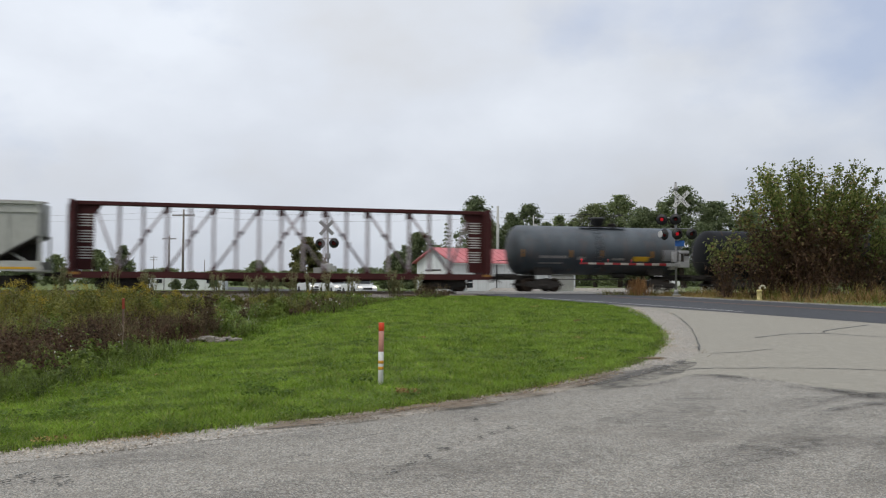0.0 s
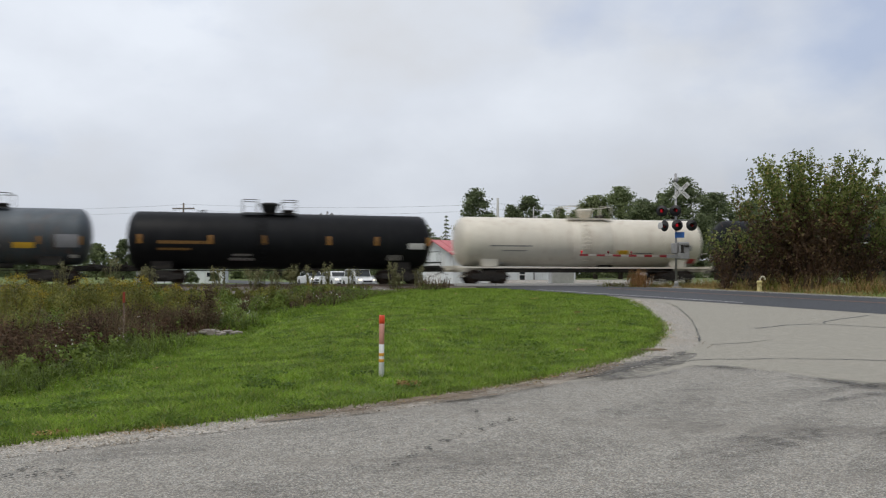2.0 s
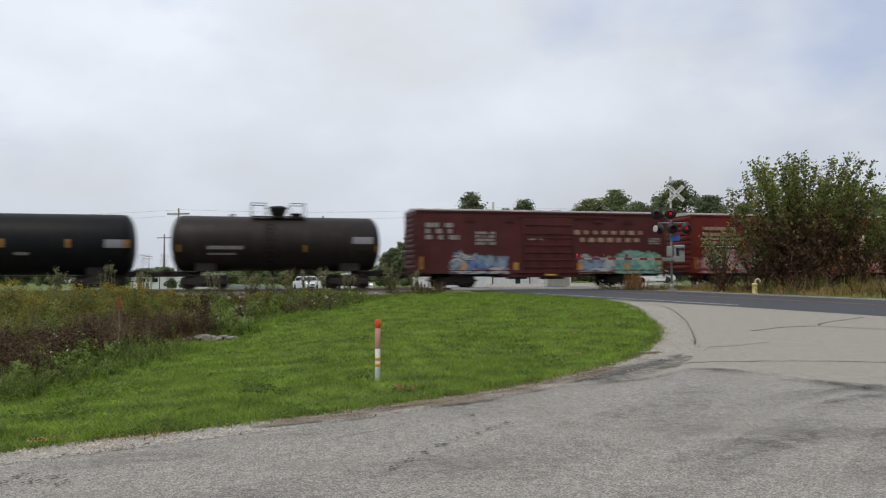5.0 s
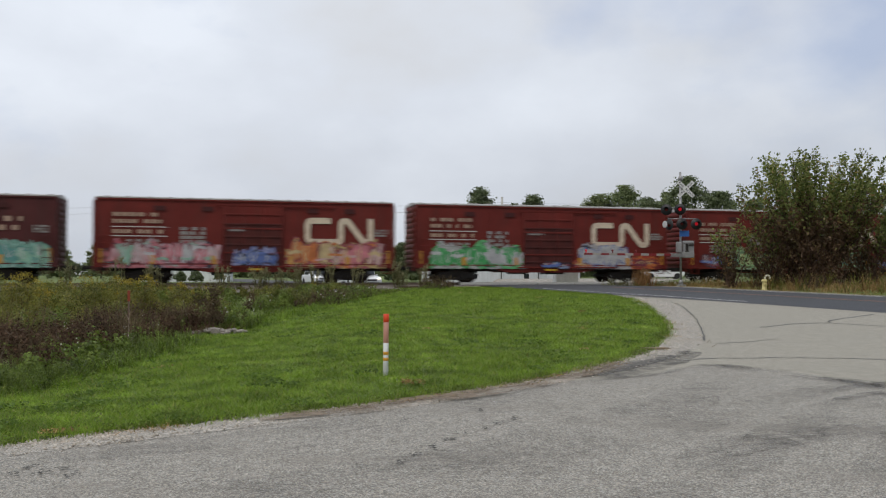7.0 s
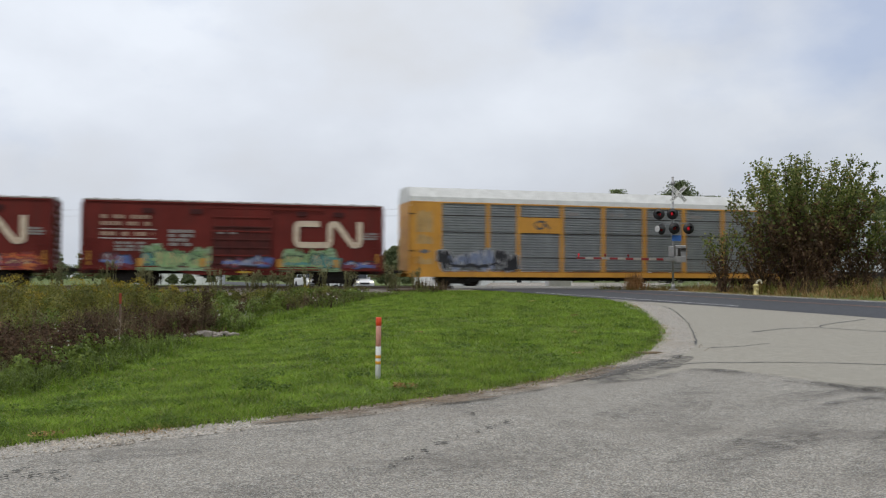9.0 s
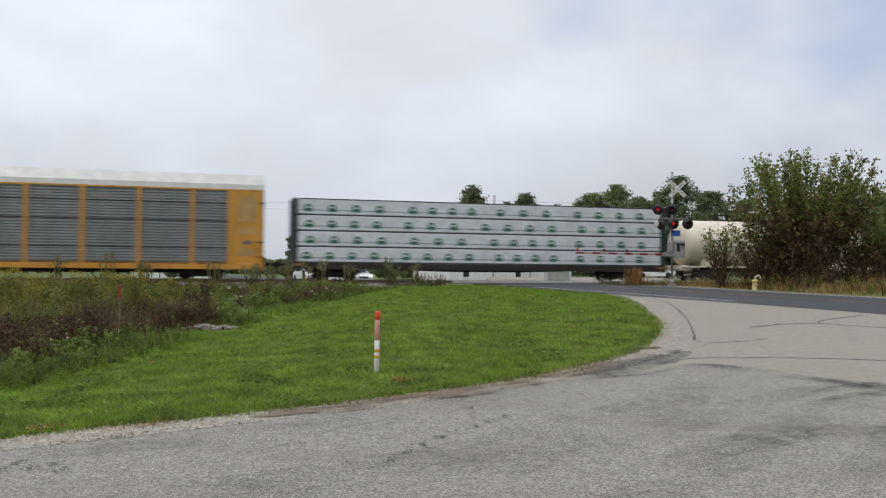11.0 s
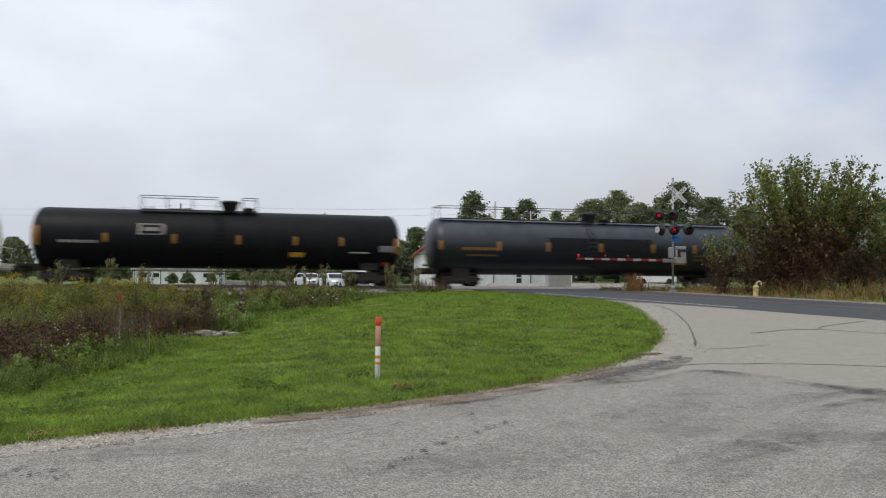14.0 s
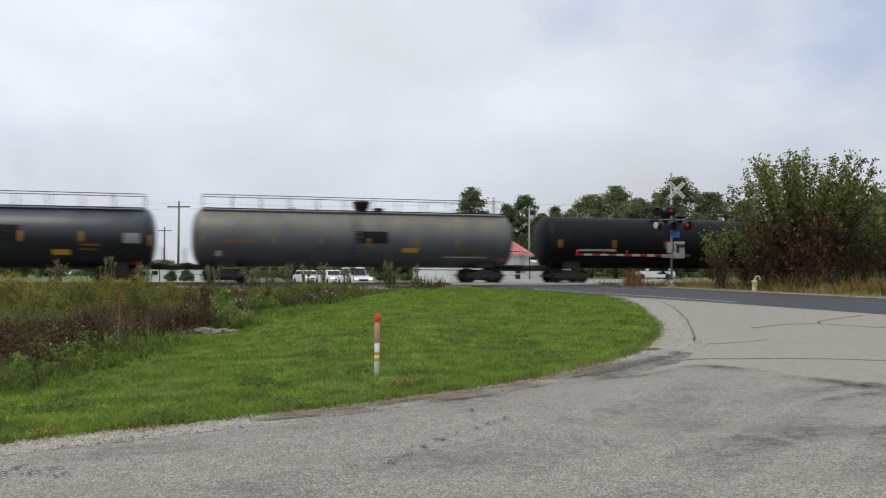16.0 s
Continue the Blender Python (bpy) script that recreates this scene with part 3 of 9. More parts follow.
def rail_pose(s, side=0.0, z=0.0):
    return pose(*at_track(s, side, z), 0, 0, 15.0)


# Ballast bed, ties and two rails; concrete panels carry the road over them.
def ballast():
    vs, fs = [], []
    prof = [(-4.3, -0.95), (-2.4, -0.26), (-1.5, -0.19), (1.5, -0.19), (2.4, -0.26), (4.3, -0.95)]
    st = [-140 + 2 * k for k in range(141)]
    for s in st:
        spread = 2.2 * ramp(-s, 1.5, 4.0) * (1 + 0.5 * noise.noise((s * 0.4, 5.0, 0)))
        for q, z in prof:
            x, y, h = at_track(s, q - spread if q < -2.4 else q, z + 0.04 * noise.noise((s, q, 0)))
            vs.append((x, y, max(h, gz(x, y) + 0.05) if q == -2.4 else h if q > -3 else gz(x, y) + (0.03 if s < -3 else -0.5)))
    for i in range(len(st) - 1):
        fs += [(i * 6 + j + 1, i * 6 + j, (i + 1) * 6 + j, (i + 1) * 6 + j + 1) for j in range(5)]
    return tagged(new("ballast", big_mesh("ballast", vs, fs, M_BALLAST, False)), "grey crushed-stone ballast bed under the rails", "ballast", kind="structure")


ballast()
track = thing("railway_track", "straight railway track of rusty rails on timber ties", "railway track", kind="structure", at=rail_pose(0))
rail_geo = [(-0.07, -0.17), (0.07, -0.17), (0.07, -0.155), (0.012, -0.13), (0.012, -0.05), (0.036, -0.035), (0.036, -0.004), (-0.036, -0.004), (-0.036, -0.035), (-0.012, -0.05), (-0.012, -0.13), (-0.07, -0.155)]
for q in (-0.755, 0.755):
    rl = part("rail", Geo().prism([(q + a, b) for a, b in rail_geo], -140, 140, "x"), M_RAIL, track, "rusty steel rail")
    part("rail_head", Geo().box((0, q, -0.002), (280, 0.06, 0.004)), M_RAIL_TOP, rl, "bright polished rail head")
tie_mesh = Geo().box((0, 0, -0.255), (0.23, 2.6, 0.17), 0, 0.015).mesh("tie", M_TIE)
for k in range(-130, 131):
    if not 0.5 < k * 0.53 < 10.5:
        part("tie", tie_mesh, M_TIE, track, at=pose(k * 0.53, 0.02 * ((k * 7) % 5 - 2), 0, 0, 0, ((k * 13) % 7 - 3) * 0.3))
panel_mesh = Geo().box((0, 0, -0.06), (2.4, 1.36, 0.14), 0, 0.02).mesh("crossing_panel", M_PANEL)
side_mesh = Geo().box((0, 0, -0.06), (2.4, 0.7, 0.14), 0, 0.02).mesh("crossing_panel", M_PANEL)
for k in range(4):
    part("crossing_panel", panel_mesh, M_PANEL, track, "worn concrete crossing panel", pose(1.9 + 2.43 * k, 0, 0))
    part("crossing_panel", side_mesh, M_PANEL, track, "worn concrete crossing panel", pose(1.9 + 2.43 * k, -1.17, 0))
    part("crossing_panel", side_mesh, M_PANEL, track, "worn concrete crossing panel", pose(1.9 + 2.43 * k, 1.17, 0))

# ---- the freight train: x runs along a car, -y is the side towards the road, z starts at the rail ----
SPEED = 18.1
# How far the train's clock runs off an even one.
LAG = ((0, 0), (0.5, -0.012), (1.5, -0.013), (2.5, -0.019), (4.0, -0.021), (6.5, -0.021), (7.0, -0.018), (7.2, -0.045), (8, -0.049), (8.5, -0.05), (9, -0.041), (10, -0.044), (12, -0.05), (13, -0.043), (14, -0.032), (15, -0.010), (16, -0.004))
M_STEEL = surface("dusty_black_steel", (0.035, 0.032, 0.03), 0.75, 0.2, dirt=(0.10, 0.075, 0.055), scale=4, spec=0.22)
M_WHEEL = surface("brown_wheel_steel", (0.05, 0.036, 0.028), 0.6, 0.5, spec=0.22)
M_ROD = surface("dark_rod", (0.06, 0.055, 0.05), 0.6, 0.3)
M_DOOR_DARK = surface("grimy_red_door_paint", (0.075, 0.017, 0.014), 0.65, vary=0.3, scale=1.5, dirt=(0.03, 0.018, 0.02), dirt_amount=0.8, streaks=True, spec=0.2)
M_BOXCAR = surface("boxcar_red_paint", (0.138, 0.0185, 0.014), 0.62, vary=0.16, scale=0.8, dirt=(0.06, 0.022, 0.017), dirt_amount=0.6, streaks=True, spec=0.22)
M_MAROON = surface("faded_maroon_paint", (0.08, 0.02, 0.02), 0.66, vary=0.2, scale=0.8, dirt=(0.05, 0.022, 0.02), dirt_amount=0.6, streaks=True, spec=0.22)
M_BROWN = surface("oxide_brown_paint", (0.062, 0.016, 0.016), 0.66, vary=0.2, scale=1.2, dirt=(0.03, 0.012, 0.01), streaks=True, spec=0.22)
M_ROOF = surface("grey_galvanised_roof", (0.45, 0.43, 0.42), 0.55, 0.3, dirt=(0.2, 0.14, 0.12))
M_CREAM = surface("cream_lettering_paint", (0.62, 0.52, 0.40), 0.6, dirt=(0.3, 0.15, 0.1), scale=2.5)
M_CREAM_DIM = surface("faded_cream_lettering", (0.33, 0.22, 0.16), 0.6)
M_STENCIL = surface("dull_white_stencil", (0.55, 0.54, 0.52), 0.6)
M_STENCIL_DIM = surface("faded_stencil", (0.26, 0.24, 0.23), 0.6)
M_STENCIL_DARK = surface("dark_stencil", (0.12, 0.12, 0.13), 0.6)
M_AMBER = surface("amber_reflector", (0.27, 0.125, 0.022), 0.4, bump=0)
M_AMBER_STRIP = surface("bright_amber_strip", (0.5, 0.24, 0.03), 0.4, bump=0)
M_AMBER_DIM = surface("faded_amber_lettering", (0.2, 0.1, 0.022), 0.5, bump=0)
M_YELLOW = surface("yellow_plate", (0.6, 0.35, 0.025), 0.4, bump=0)
M_RED = surface("red_plate", (0.55, 0.06, 0.07), 0.4, bump=0)
M_GREYPANEL = surface("grey_stencil_box", (0.22, 0.22, 0.24), 0.5, bump=0)
M_BLACK = surface("matt_black", (0.02, 0.02, 0.021), 0.6)
M_TANK_BLACK = surface("dusty_black_tank_paint", (0.0075, 0.008, 0.0095), 0.5, vary=0.25, scale=0.7, grain=12, dirt=(0.018, 0.0175, 0.017), dirt_amount=0.4, streaks=True, bump=0.05, spec=0.13)
# The bluer, paler upper half paints the sky's reflection into the colour.
M_TANK_SHEEN = surface("glossy_blue_black_tank_paint", (0.007, 0.01, 0.0155), 0.4, vary=0.25, scale=0.6, grain=12, dirt=(0.014, 0.016, 0.02), dirt_amount=0.5, streaks=True, bump=0.02, spec=0.55, dust_and_sheen=(2.5, 4.2, (0.07, 0.088, 0.112)))
M_MATT = surface("matt_black_paint", (0.017, 0.019, 0.022), 0.9, bump=0, spec=0.05)
# The coat only turns this paint paler towards the top.
M_TANK_BLUE = surface("blue_grey_tank_paint", (0.058, 0.069, 0.08), 0.5, vary=0.2, scale=0.7, dirt=(0.15, 0.075, 0.04), dirt_amount=0.5, streaks=True, bump=0.05, spec=0.22, dust_and_sheen=(2.2, 3.6, (0.12, 0.137, 0.155)))
# Tan dust on top, over paint darkened to put in the belly's shade.
M_TANK_GREY = surface("dusty_grey_tank_paint", (0.092, 0.104, 0.12), 0.42, vary=0.22, scale=0.55, dirt=(0.13, 0.125, 0.11), dirt_amount=0.5, streaks=True, bump=0.05, spec=0.3, dust_and_sheen=(2.5, 3.5, (0.2, 0.188, 0.145)))
M_TANK_BROWN = surface("brown_black_tank_paint", (0.017, 0.013, 0.011), 0.5, vary=0.25, scale=0.7, dirt=(0.042, 0.029, 0.021), streaks=True, bump=0.05, spec=0.22)
M_TANK_WHITE = surface("ivory_tank_paint", (0.74, 0.68, 0.57), 0.42, vary=0.06, scale=0.6, dirt=(0.42, 0.32, 0.2), dirt_amount=0.4, streaks=True, bump=0.05)
M_TANK_PALE = surface("pale_grey_tank_paint", (0.66, 0.615, 0.525), 0.45, vary=0.08, scale=0.6, dirt=(0.4, 0.32, 0.25), dirt_amount=0.6, streaks=True, bump=0.05)
M_STAIN = surface("rusty_stained_paint", (0.42, 0.25, 0.11), 0.6, vary=0.3, scale=1.5, dirt=(0.60, 0.52, 0.4), dirt_amount=0.9, streaks=True)
M_HOPPER = surface("pale_grey_hopper_paint", (0.42, 0.43, 0.40), 0.55, dirt=(0.25, 0.24, 0.2), streaks=True)
M_RACK = surface("galvanised_rack_panel", (0.27, 0.285, 0.29), 0.5, 0.3, vary=0.14, scale=0.9, dirt=(0.16, 0.16, 0.165), dirt_amount=0.6, streaks=True)
M_RACK_YELLOW = surface("rack_yellow_paint", (0.56, 0.27, 0.035), 0.5, vary=0.12, scale=1.0, dirt=(0.22, 0.10, 0.03), dirt_amount=0.6, streaks=True)
M_WORN = surface("faded_yellow_paint", (0.42, 0.26, 0.09), 0.65, vary=0.25, scale=2.0, dirt=(0.34, 0.29, 0.2), dirt_amount=0.8, streaks=True)
M_WORN_RUST = surface("rusty_sill_grime", (0.2, 0.075, 0.025), 0.75, vary=0.3, scale=2.0)
M_RACK_ROOF = surface("white_rack_roof", (0.62, 0.63, 0.62), 0.5, dirt=(0.42, 0.42, 0.4))
M_WRAP = surface("grey_white_wrap", (0.6, 0.63, 0.67), 0.35, vary=0.14, scale=1.6, grain=5, bump=0.6, dirt=(0.36, 0.39, 0.43))
M_PRINT = surface("green_print", (0.035, 0.13, 0.085), 0.5, bump=0)
M_PRINT_LINE = surface("grey_green_print_line", (0.1, 0.13, 0.125), 0.6, bump=0)
M_STRAP = surface("dark_strap", (0.06, 0.065, 0.07), 0.6, bump=0)
M_PALE_POST = surface("pale_post_paint", (0.33, 0.29, 0.31), 0.6, dirt=(0.2, 0.1, 0.1))
M_GREEN_END = surface("dark_green_bulkhead", (0.018, 0.035, 0.034), 0.6)


def sprayed(name, colours, scale=1.5):
    """Sprayed colour fields with hard edges, in a paint film on the car's side."""
    m, nt, b = base_mat(name, 0.5)
    co = nt.nodes.new("ShaderNodeTexCoord")
    mp = nt.nodes.new("ShaderNodeMapping")
    mp.inputs["Scale"].default_value = (1.0, 1.0, 1.7)
    nz = nt.nodes.new("ShaderNodeTexNoise")
    nz.inputs["Scale"].default_value, nz.inputs["Detail"].default_value = 2.2, 2
    ad = nt.nodes.new("ShaderNodeMix")
    ad.data_type, ad.blend_type = "RGBA", "LINEAR_LIGHT"
    ad.inputs[0].default_value = 0.35
    v = nt.nodes.new("ShaderNodeTexVoronoi")
    v.inputs["Scale"].default_value = scale * 1.9
    ve = nt.nodes.new("ShaderNodeTexVoronoi")
    ve.feature = "DISTANCE_TO_EDGE"
    ve.inputs["Scale"].default_value = scale * 1.9
    sep = nt.nodes.new("ShaderNodeSeparateColor")
    L = nt.links
    L.new(co.outputs["Object"], mp.inputs[0])
    L.new(mp.outputs[0], nz.inputs["Vector"])
    L.new(mp.outputs[0], ad.inputs["A"])
    L.new(nz.outputs["Color"], ad.inputs["B"])
    L.new(ad.outputs["Result"], v.inputs["Vector"])
    L.new(v.outputs["Color"], sep.inputs[0])
    L.new(ad.outputs["Result"], ve.inputs["Vector"])
    r = nt.nodes.new("ShaderNodeValToRGB")
    r.color_ramp.interpolation = "CONSTANT"
    el = r.color_ramp.elements
    while len(el) < len(colours):
        el.new(0.5)
    for k, c in enumerate(colours):
        el[k].position, el[k].color = 0.1 + 0.8 * k / len(colours) if k else 0.0, (*c, 1)
    L.new(sep.outputs[0], r.inputs[0])
    fine = noise_node(nt, 4.0, 5, 0.6)
    k = ramp_node(nt, fine, [(0.3, (0.7, 0.7, 0.7)), (0.7, (1, 1, 1))])
    line = ramp_node(nt, ve.outputs["Distance"], [(0.03, (0.55, 0.55, 0.57)), (0.09, (1, 1, 1))])
    c = mix_node(nt, 1.0, r.outputs[0], k, "MULTIPLY")
    L.new(mix_node(nt, 1.0, c, line, "MULTIPLY"), b.inputs["Base Color"])
    return m


PINK, ROSE, PALE, INK = (0.48, 0.16, 0.19), (0.36, 0.08, 0.10), (0.32, 0.42, 0.36), (0.03, 0.03, 0.05)
LEAF, TEAL, SKY_B, ORANGE, SAND = (0.06, 0.30, 0.09), (0.17, 0.36, 0.29), (0.10, 0.15, 0.38), (0.55, 0.17, 0.04), (0.45, 0.33, 0.14)
SPRAY = {
    "pink": sprayed("pink_and_mint_spray", [PINK, PALE, ROSE, (0.4, 0.3, 0.33), PINK, INK]),
    "candy": sprayed("rose_and_orange_spray", [ROSE, SAND, PINK, ORANGE, (0.25, 0.05, 0.06), SAND], 1.8),
    "blue": sprayed("violet_blue_spray", [SKY_B, (0.2, 0.2, 0.4), (0.10, 0.03, 0.06), (0.3, 0.32, 0.5)], 2.4),
    "green": sprayed("green_and_silver_spray", [LEAF, (0.38, 0.38, 0.37), (0.42, 0.42, 0.41), (0.04, 0.14, 0.07), (0.40, 0.40, 0.40), (0.36, 0.36, 0.36), (0.12, 0.42, 0.16)], 1.2),
    "silver": sprayed("silver_and_blue_spray", [(0.4, 0.4, 0.42), (0.16, 0.2, 0.34), (0.48, 0.48, 0.5), INK, (0.42, 0.40, 0.4)], 2.0),
    "lime": sprayed("dull_lime_spray", [(0.20, 0.34, 0.15), (0.25, 0.38, 0.2), (0.12, 0.22, 0.10), (0.3, 0.42, 0.26)], 1.2),
    "mixed": sprayed("many_coloured_spray", [(0.12, 0.03, 0.03), (0.10, 0.16, 0.30), (0.3, 0.14, 0.1), (0.16, 0.04, 0.03), (0.34, 0.33, 0.34), INK], 2.6),
    "teal": sprayed("teal_spray", [TEAL, (0.22, 0.42, 0.35), (0.12, 0.26, 0.22), TEAL, (0.3, 0.45, 0.4)], 1.6),
    "sea": sprayed("white_and_blue_spray", [(0.42, 0.44, 0.46), (0.07, 0.13, 0.28), (0.36, 0.36, 0.37), (0.12, 0.05, 0.06), (0.45, 0.45, 0.42)], 2.0),
    "mono": sprayed("black_and_white_spray", [INK, (0.33, 0.34, 0.36), (0.02, 0.02, 0.02), (0.4, 0.42, 0.45)], 2.6),
    "red": sprayed("red_orange_spray", [(0.45, 0.06, 0.03), ORANGE, (0.2, 0.03, 0.03)], 2.6),
}


def spray_paint(name, col):
    return surface(name, col, 0.55, vary=0.25, scale=3.0, bump=0, dirt=scale_col(col, 0.55), dirt_amount=0.5)


S_BLACK, S_SILVER, S_MINT, S_ROSE = spray_paint("black_spray", (0.02, 0.02, 0.025)), spray_paint("silver_spray", (0.42, 0.42, 0.43)), spray_paint("mint_spray", (0.22, 0.4, 0.3)), spray_paint("rose_spray", (0.5, 0.17, 0.2))
S_GREEN, S_BLUE, S_ORANGE, S_SAND = spray_paint("green_spray", (0.05, 0.3, 0.09)), spray_paint("blue_spray", (0.09, 0.14, 0.36)), spray_paint("orange_spray", (0.5, 0.15, 0.04)), spray_paint("sand_spray", (0.5, 0.38, 0.2))
S_PALE_ROSE, S_SLATE = spray_paint("pale_rose_spray", (0.5, 0.33, 0.34)), spray_paint("slate_blue_spray", (0.2, 0.24, 0.36))
S_WINE, S_TEAL, S_LIME = spray_paint("wine_spray", (0.16, 0.03, 0.05)), spray_paint("teal_spray", (0.08, 0.24, 0.22)), spray_paint("lime_spray", (0.24, 0.38, 0.17))
INKS = {"pink": ((S_ROSE, S_MINT, S_PALE_ROSE, S_SILVER), S_WINE, S_SILVER), "candy": ((S_ROSE, S_ORANGE, S_SAND, S_PALE_ROSE), S_WINE, S_SAND), "blue": ((S_BLUE, S_SLATE, S_BLUE), S_BLACK, S_SILVER),
        "green": ((S_SILVER, S_SILVER, S_GREEN), S_GREEN, S_SILVER), "silver": ((S_SILVER, S_SLATE, S_SILVER), S_BLUE, S_SILVER), "lime": ((S_LIME, S_LIME, S_TEAL), S_BLACK, S_SAND),
        "mixed": ((S_BLUE, S_WINE, S_SLATE), S_BLACK, S_SILVER), "teal": ((S_MINT, S_MINT, S_TEAL), S_TEAL, S_SILVER), "sea": ((S_SILVER, S_SLATE, S_BLUE), S_BLACK, S_MINT), "mono": ((S_BLACK, S_BLACK, S_SLATE), S_SILVER, S_BLACK), "red": ((S_ORANGE, S_WINE), S_WINE, S_SAND)}


def bogie_meshes():
    g = Geo()
    for q in (-1.0, 1.0):
        prof = [(-1.2, 0.5), (-1.05, 0.62), (-0.55, 0.66), (-0.4, 0.80), (0.4, 0.80), (0.55, 0.66), (1.05, 0.62), (1.2, 0.5), (1.15, 0.34), (0.75, 0.34), (0.45, 0.16), (-0.45, 0.16), (-0.75, 0.34), (-1.15, 0.34)]
        g.prism(prof, q - 0.09, q + 0.09)
        for k in (-0.18, 0.0, 0.18):
            g.tube((k, q * 1.1, 0.22), (k, q * 1.1, 0.5), 0.08, n=8)
        for k in (-0.86, 0.86):
            g.box((k, q * 1.06, 0.42), (0.28, 0.16, 0.28), 0, 0.03)
    g.box((0, 0, 0.62), (0.4, 2.1, 0.25), 0, 0.03)
    for k in (-1.35, 1.35):
        g.box((k, 0, 0.45), (0.08, 1.7, 0.12))
    w = Geo()
    for q in (-0.755, 0.755):
        k = 1 if q > 0 else -1
        w.lathe([(q - k * 0.085, 0.10), (q - k * 0.08, 0.445), (q - k * 0.05, 0.445), (q - k * 0.04, 0.42), (q + k * 0.06, 0.418), (q + k * 0.065, 0.36), (q + k * 0.02, 0.34), (q + k * 0.03, 0.16), (q + k * 0.09, 0.14), (q + k * 0.09, 0.05)], (0, 0, 0), "y", 28)
        for j in range(5):
            a = 2 * math.pi * j / 5
            w.box((0.25 * math.cos(a), q + k * 0.035, 0.25 * math.sin(a)), (0.06, 0.02, 0.06))
    w.tube((0, -1.05, 0), (0, 1.05, 0), 0.08, n=12)
    c = Geo()
    c.box((0, 0, 0.86), (0.9, 0.14, 0.18), 0, 0.03).box((0.46, 0.05, 0.86), (0.22, 0.24, 0.3), 0, 0.05).tube((0.2, -0.25, 0.8), (0.75, -0.12, 0.55), 0.03, n=6)
    return g.mesh("bogie", M_STEEL), w.mesh("wheelset", M_WHEEL), c.mesh("coupler", M_STEEL)


BOGIE, WHEELSET, COUPLER = bogie_meshes()
CARS, WHEELSETS = [], []


def railcar(name, label, s0, s1, inset, reach=0.75):
    """An empty at the middle of a car with its bogies, wheels and couplers. Returns it and half its length."""
    car = thing(name, label, "railway wagon", "wagons of the freight train")
    half = (s1 - s0) / 2
    for q in (-1, 1):
        bg = part("bogie", BOGIE, M_STEEL, car, at=pose(q * (half - inset), 0, 0))
        for k in (-0.86, 0.86):
            w = part("wheelset", WHEELSET, M_WHEEL, bg, at=pose(k, 0, 0.425))
            WHEELSETS.append((w, k, (s0 + s1) / 2))
        part("coupler", COUPLER, M_STEEL, car, at=pose(q * (half + reach - 0.45), 0, 0, 0, 0, 0 if q > 0 else 180))
    CARS.append((car, (s0 + s1) / 2))
    return car, half


def bar_rows(car, name, x0, x1, z0, z1, y, rows, material, rnd, gap=0.35, out=0.006):
    """Lettering that cannot be made out: rows of short bars on a flat side."""
    g = Geo()
    h = (z1 - z0) / (rows + (rows - 1) * gap)
    for r in range(rows):
        z = z1 - r * h * (1 + gap)
        x = x0
        while x < x1 - 0.05:
            w = min(rnd.uniform(0.7, 1.9) * h, x1 - x)
            g.box((x + w / 2, y - out / 2, z - h / 2), (w, out, h))
            x += w + h * (0.28 if rnd.random() < 0.6 else 1.5)
    return tagged(part(name, g, material, car), kind="stuff")


def sheet_on_side(car, name, x0, x1, z0, z1, y, material, seed, rough=0.22, thick=0.006, label=""):
    """A thin film with an uneven top edge on the near side."""
    rnd = random.Random(seed)
    n = max(8, int((x1 - x0) / 0.16))
    top = []
    level = 0.0
    for k in range(n + 1):
        level = 0.6 * level + rnd.uniform(-rough, rough)
        e = min(k, n - k) / n
        top.append((x0 + (x1 - x0) * k / n, z1 + level - (rough * 2 if e < 0.06 else 0)))
    g = Geo()
    vs = []
    for x, z in top:
        vs += [(x, y - thick, z0 + rnd.uniform(0, 0.04)), (x, y - thick, max(z, z0 + 0.2)), (x, y, z0), (x, y, max(z, z0 + 0.2))]
    fs = []
    for k in range(n):
        a, b = 4 * k, 4 * k + 4
        fs += [(a, b, b + 1, a + 1), (a + 1, b + 1, b + 3, a + 3)]
    g.add(vs, fs)
    return part(name, g, material, car, label)


def ribbon(pts, wide, y, thick=0.006):
    """A flat band of even width along a bent line in the side's plane."""
    g = Geo()
    P = [Vector((a, b)) for a, b in spline(pts, 5)]
    vs = []
    for i, p in enumerate(P):
        t = (P[min(i + 1, len(P) - 1)] - P[max(i - 1, 0)]).normalized()
        nrm = Vector((-t.y, t.x)) * wide / 2
        for q in (p - nrm, p + nrm):
            vs += [(q.x, y - thick, q.y), (q.x, y, q.y)]
    fs = []
    for i in range(len(P) - 1):
        a, b = 4 * i, 4 * i + 4
        fs += [(a, b, b + 2, a + 2), (a, a + 1, b + 1, b), (a + 2, b + 2, b + 3, a + 3)]
    return g.add(vs, fs)


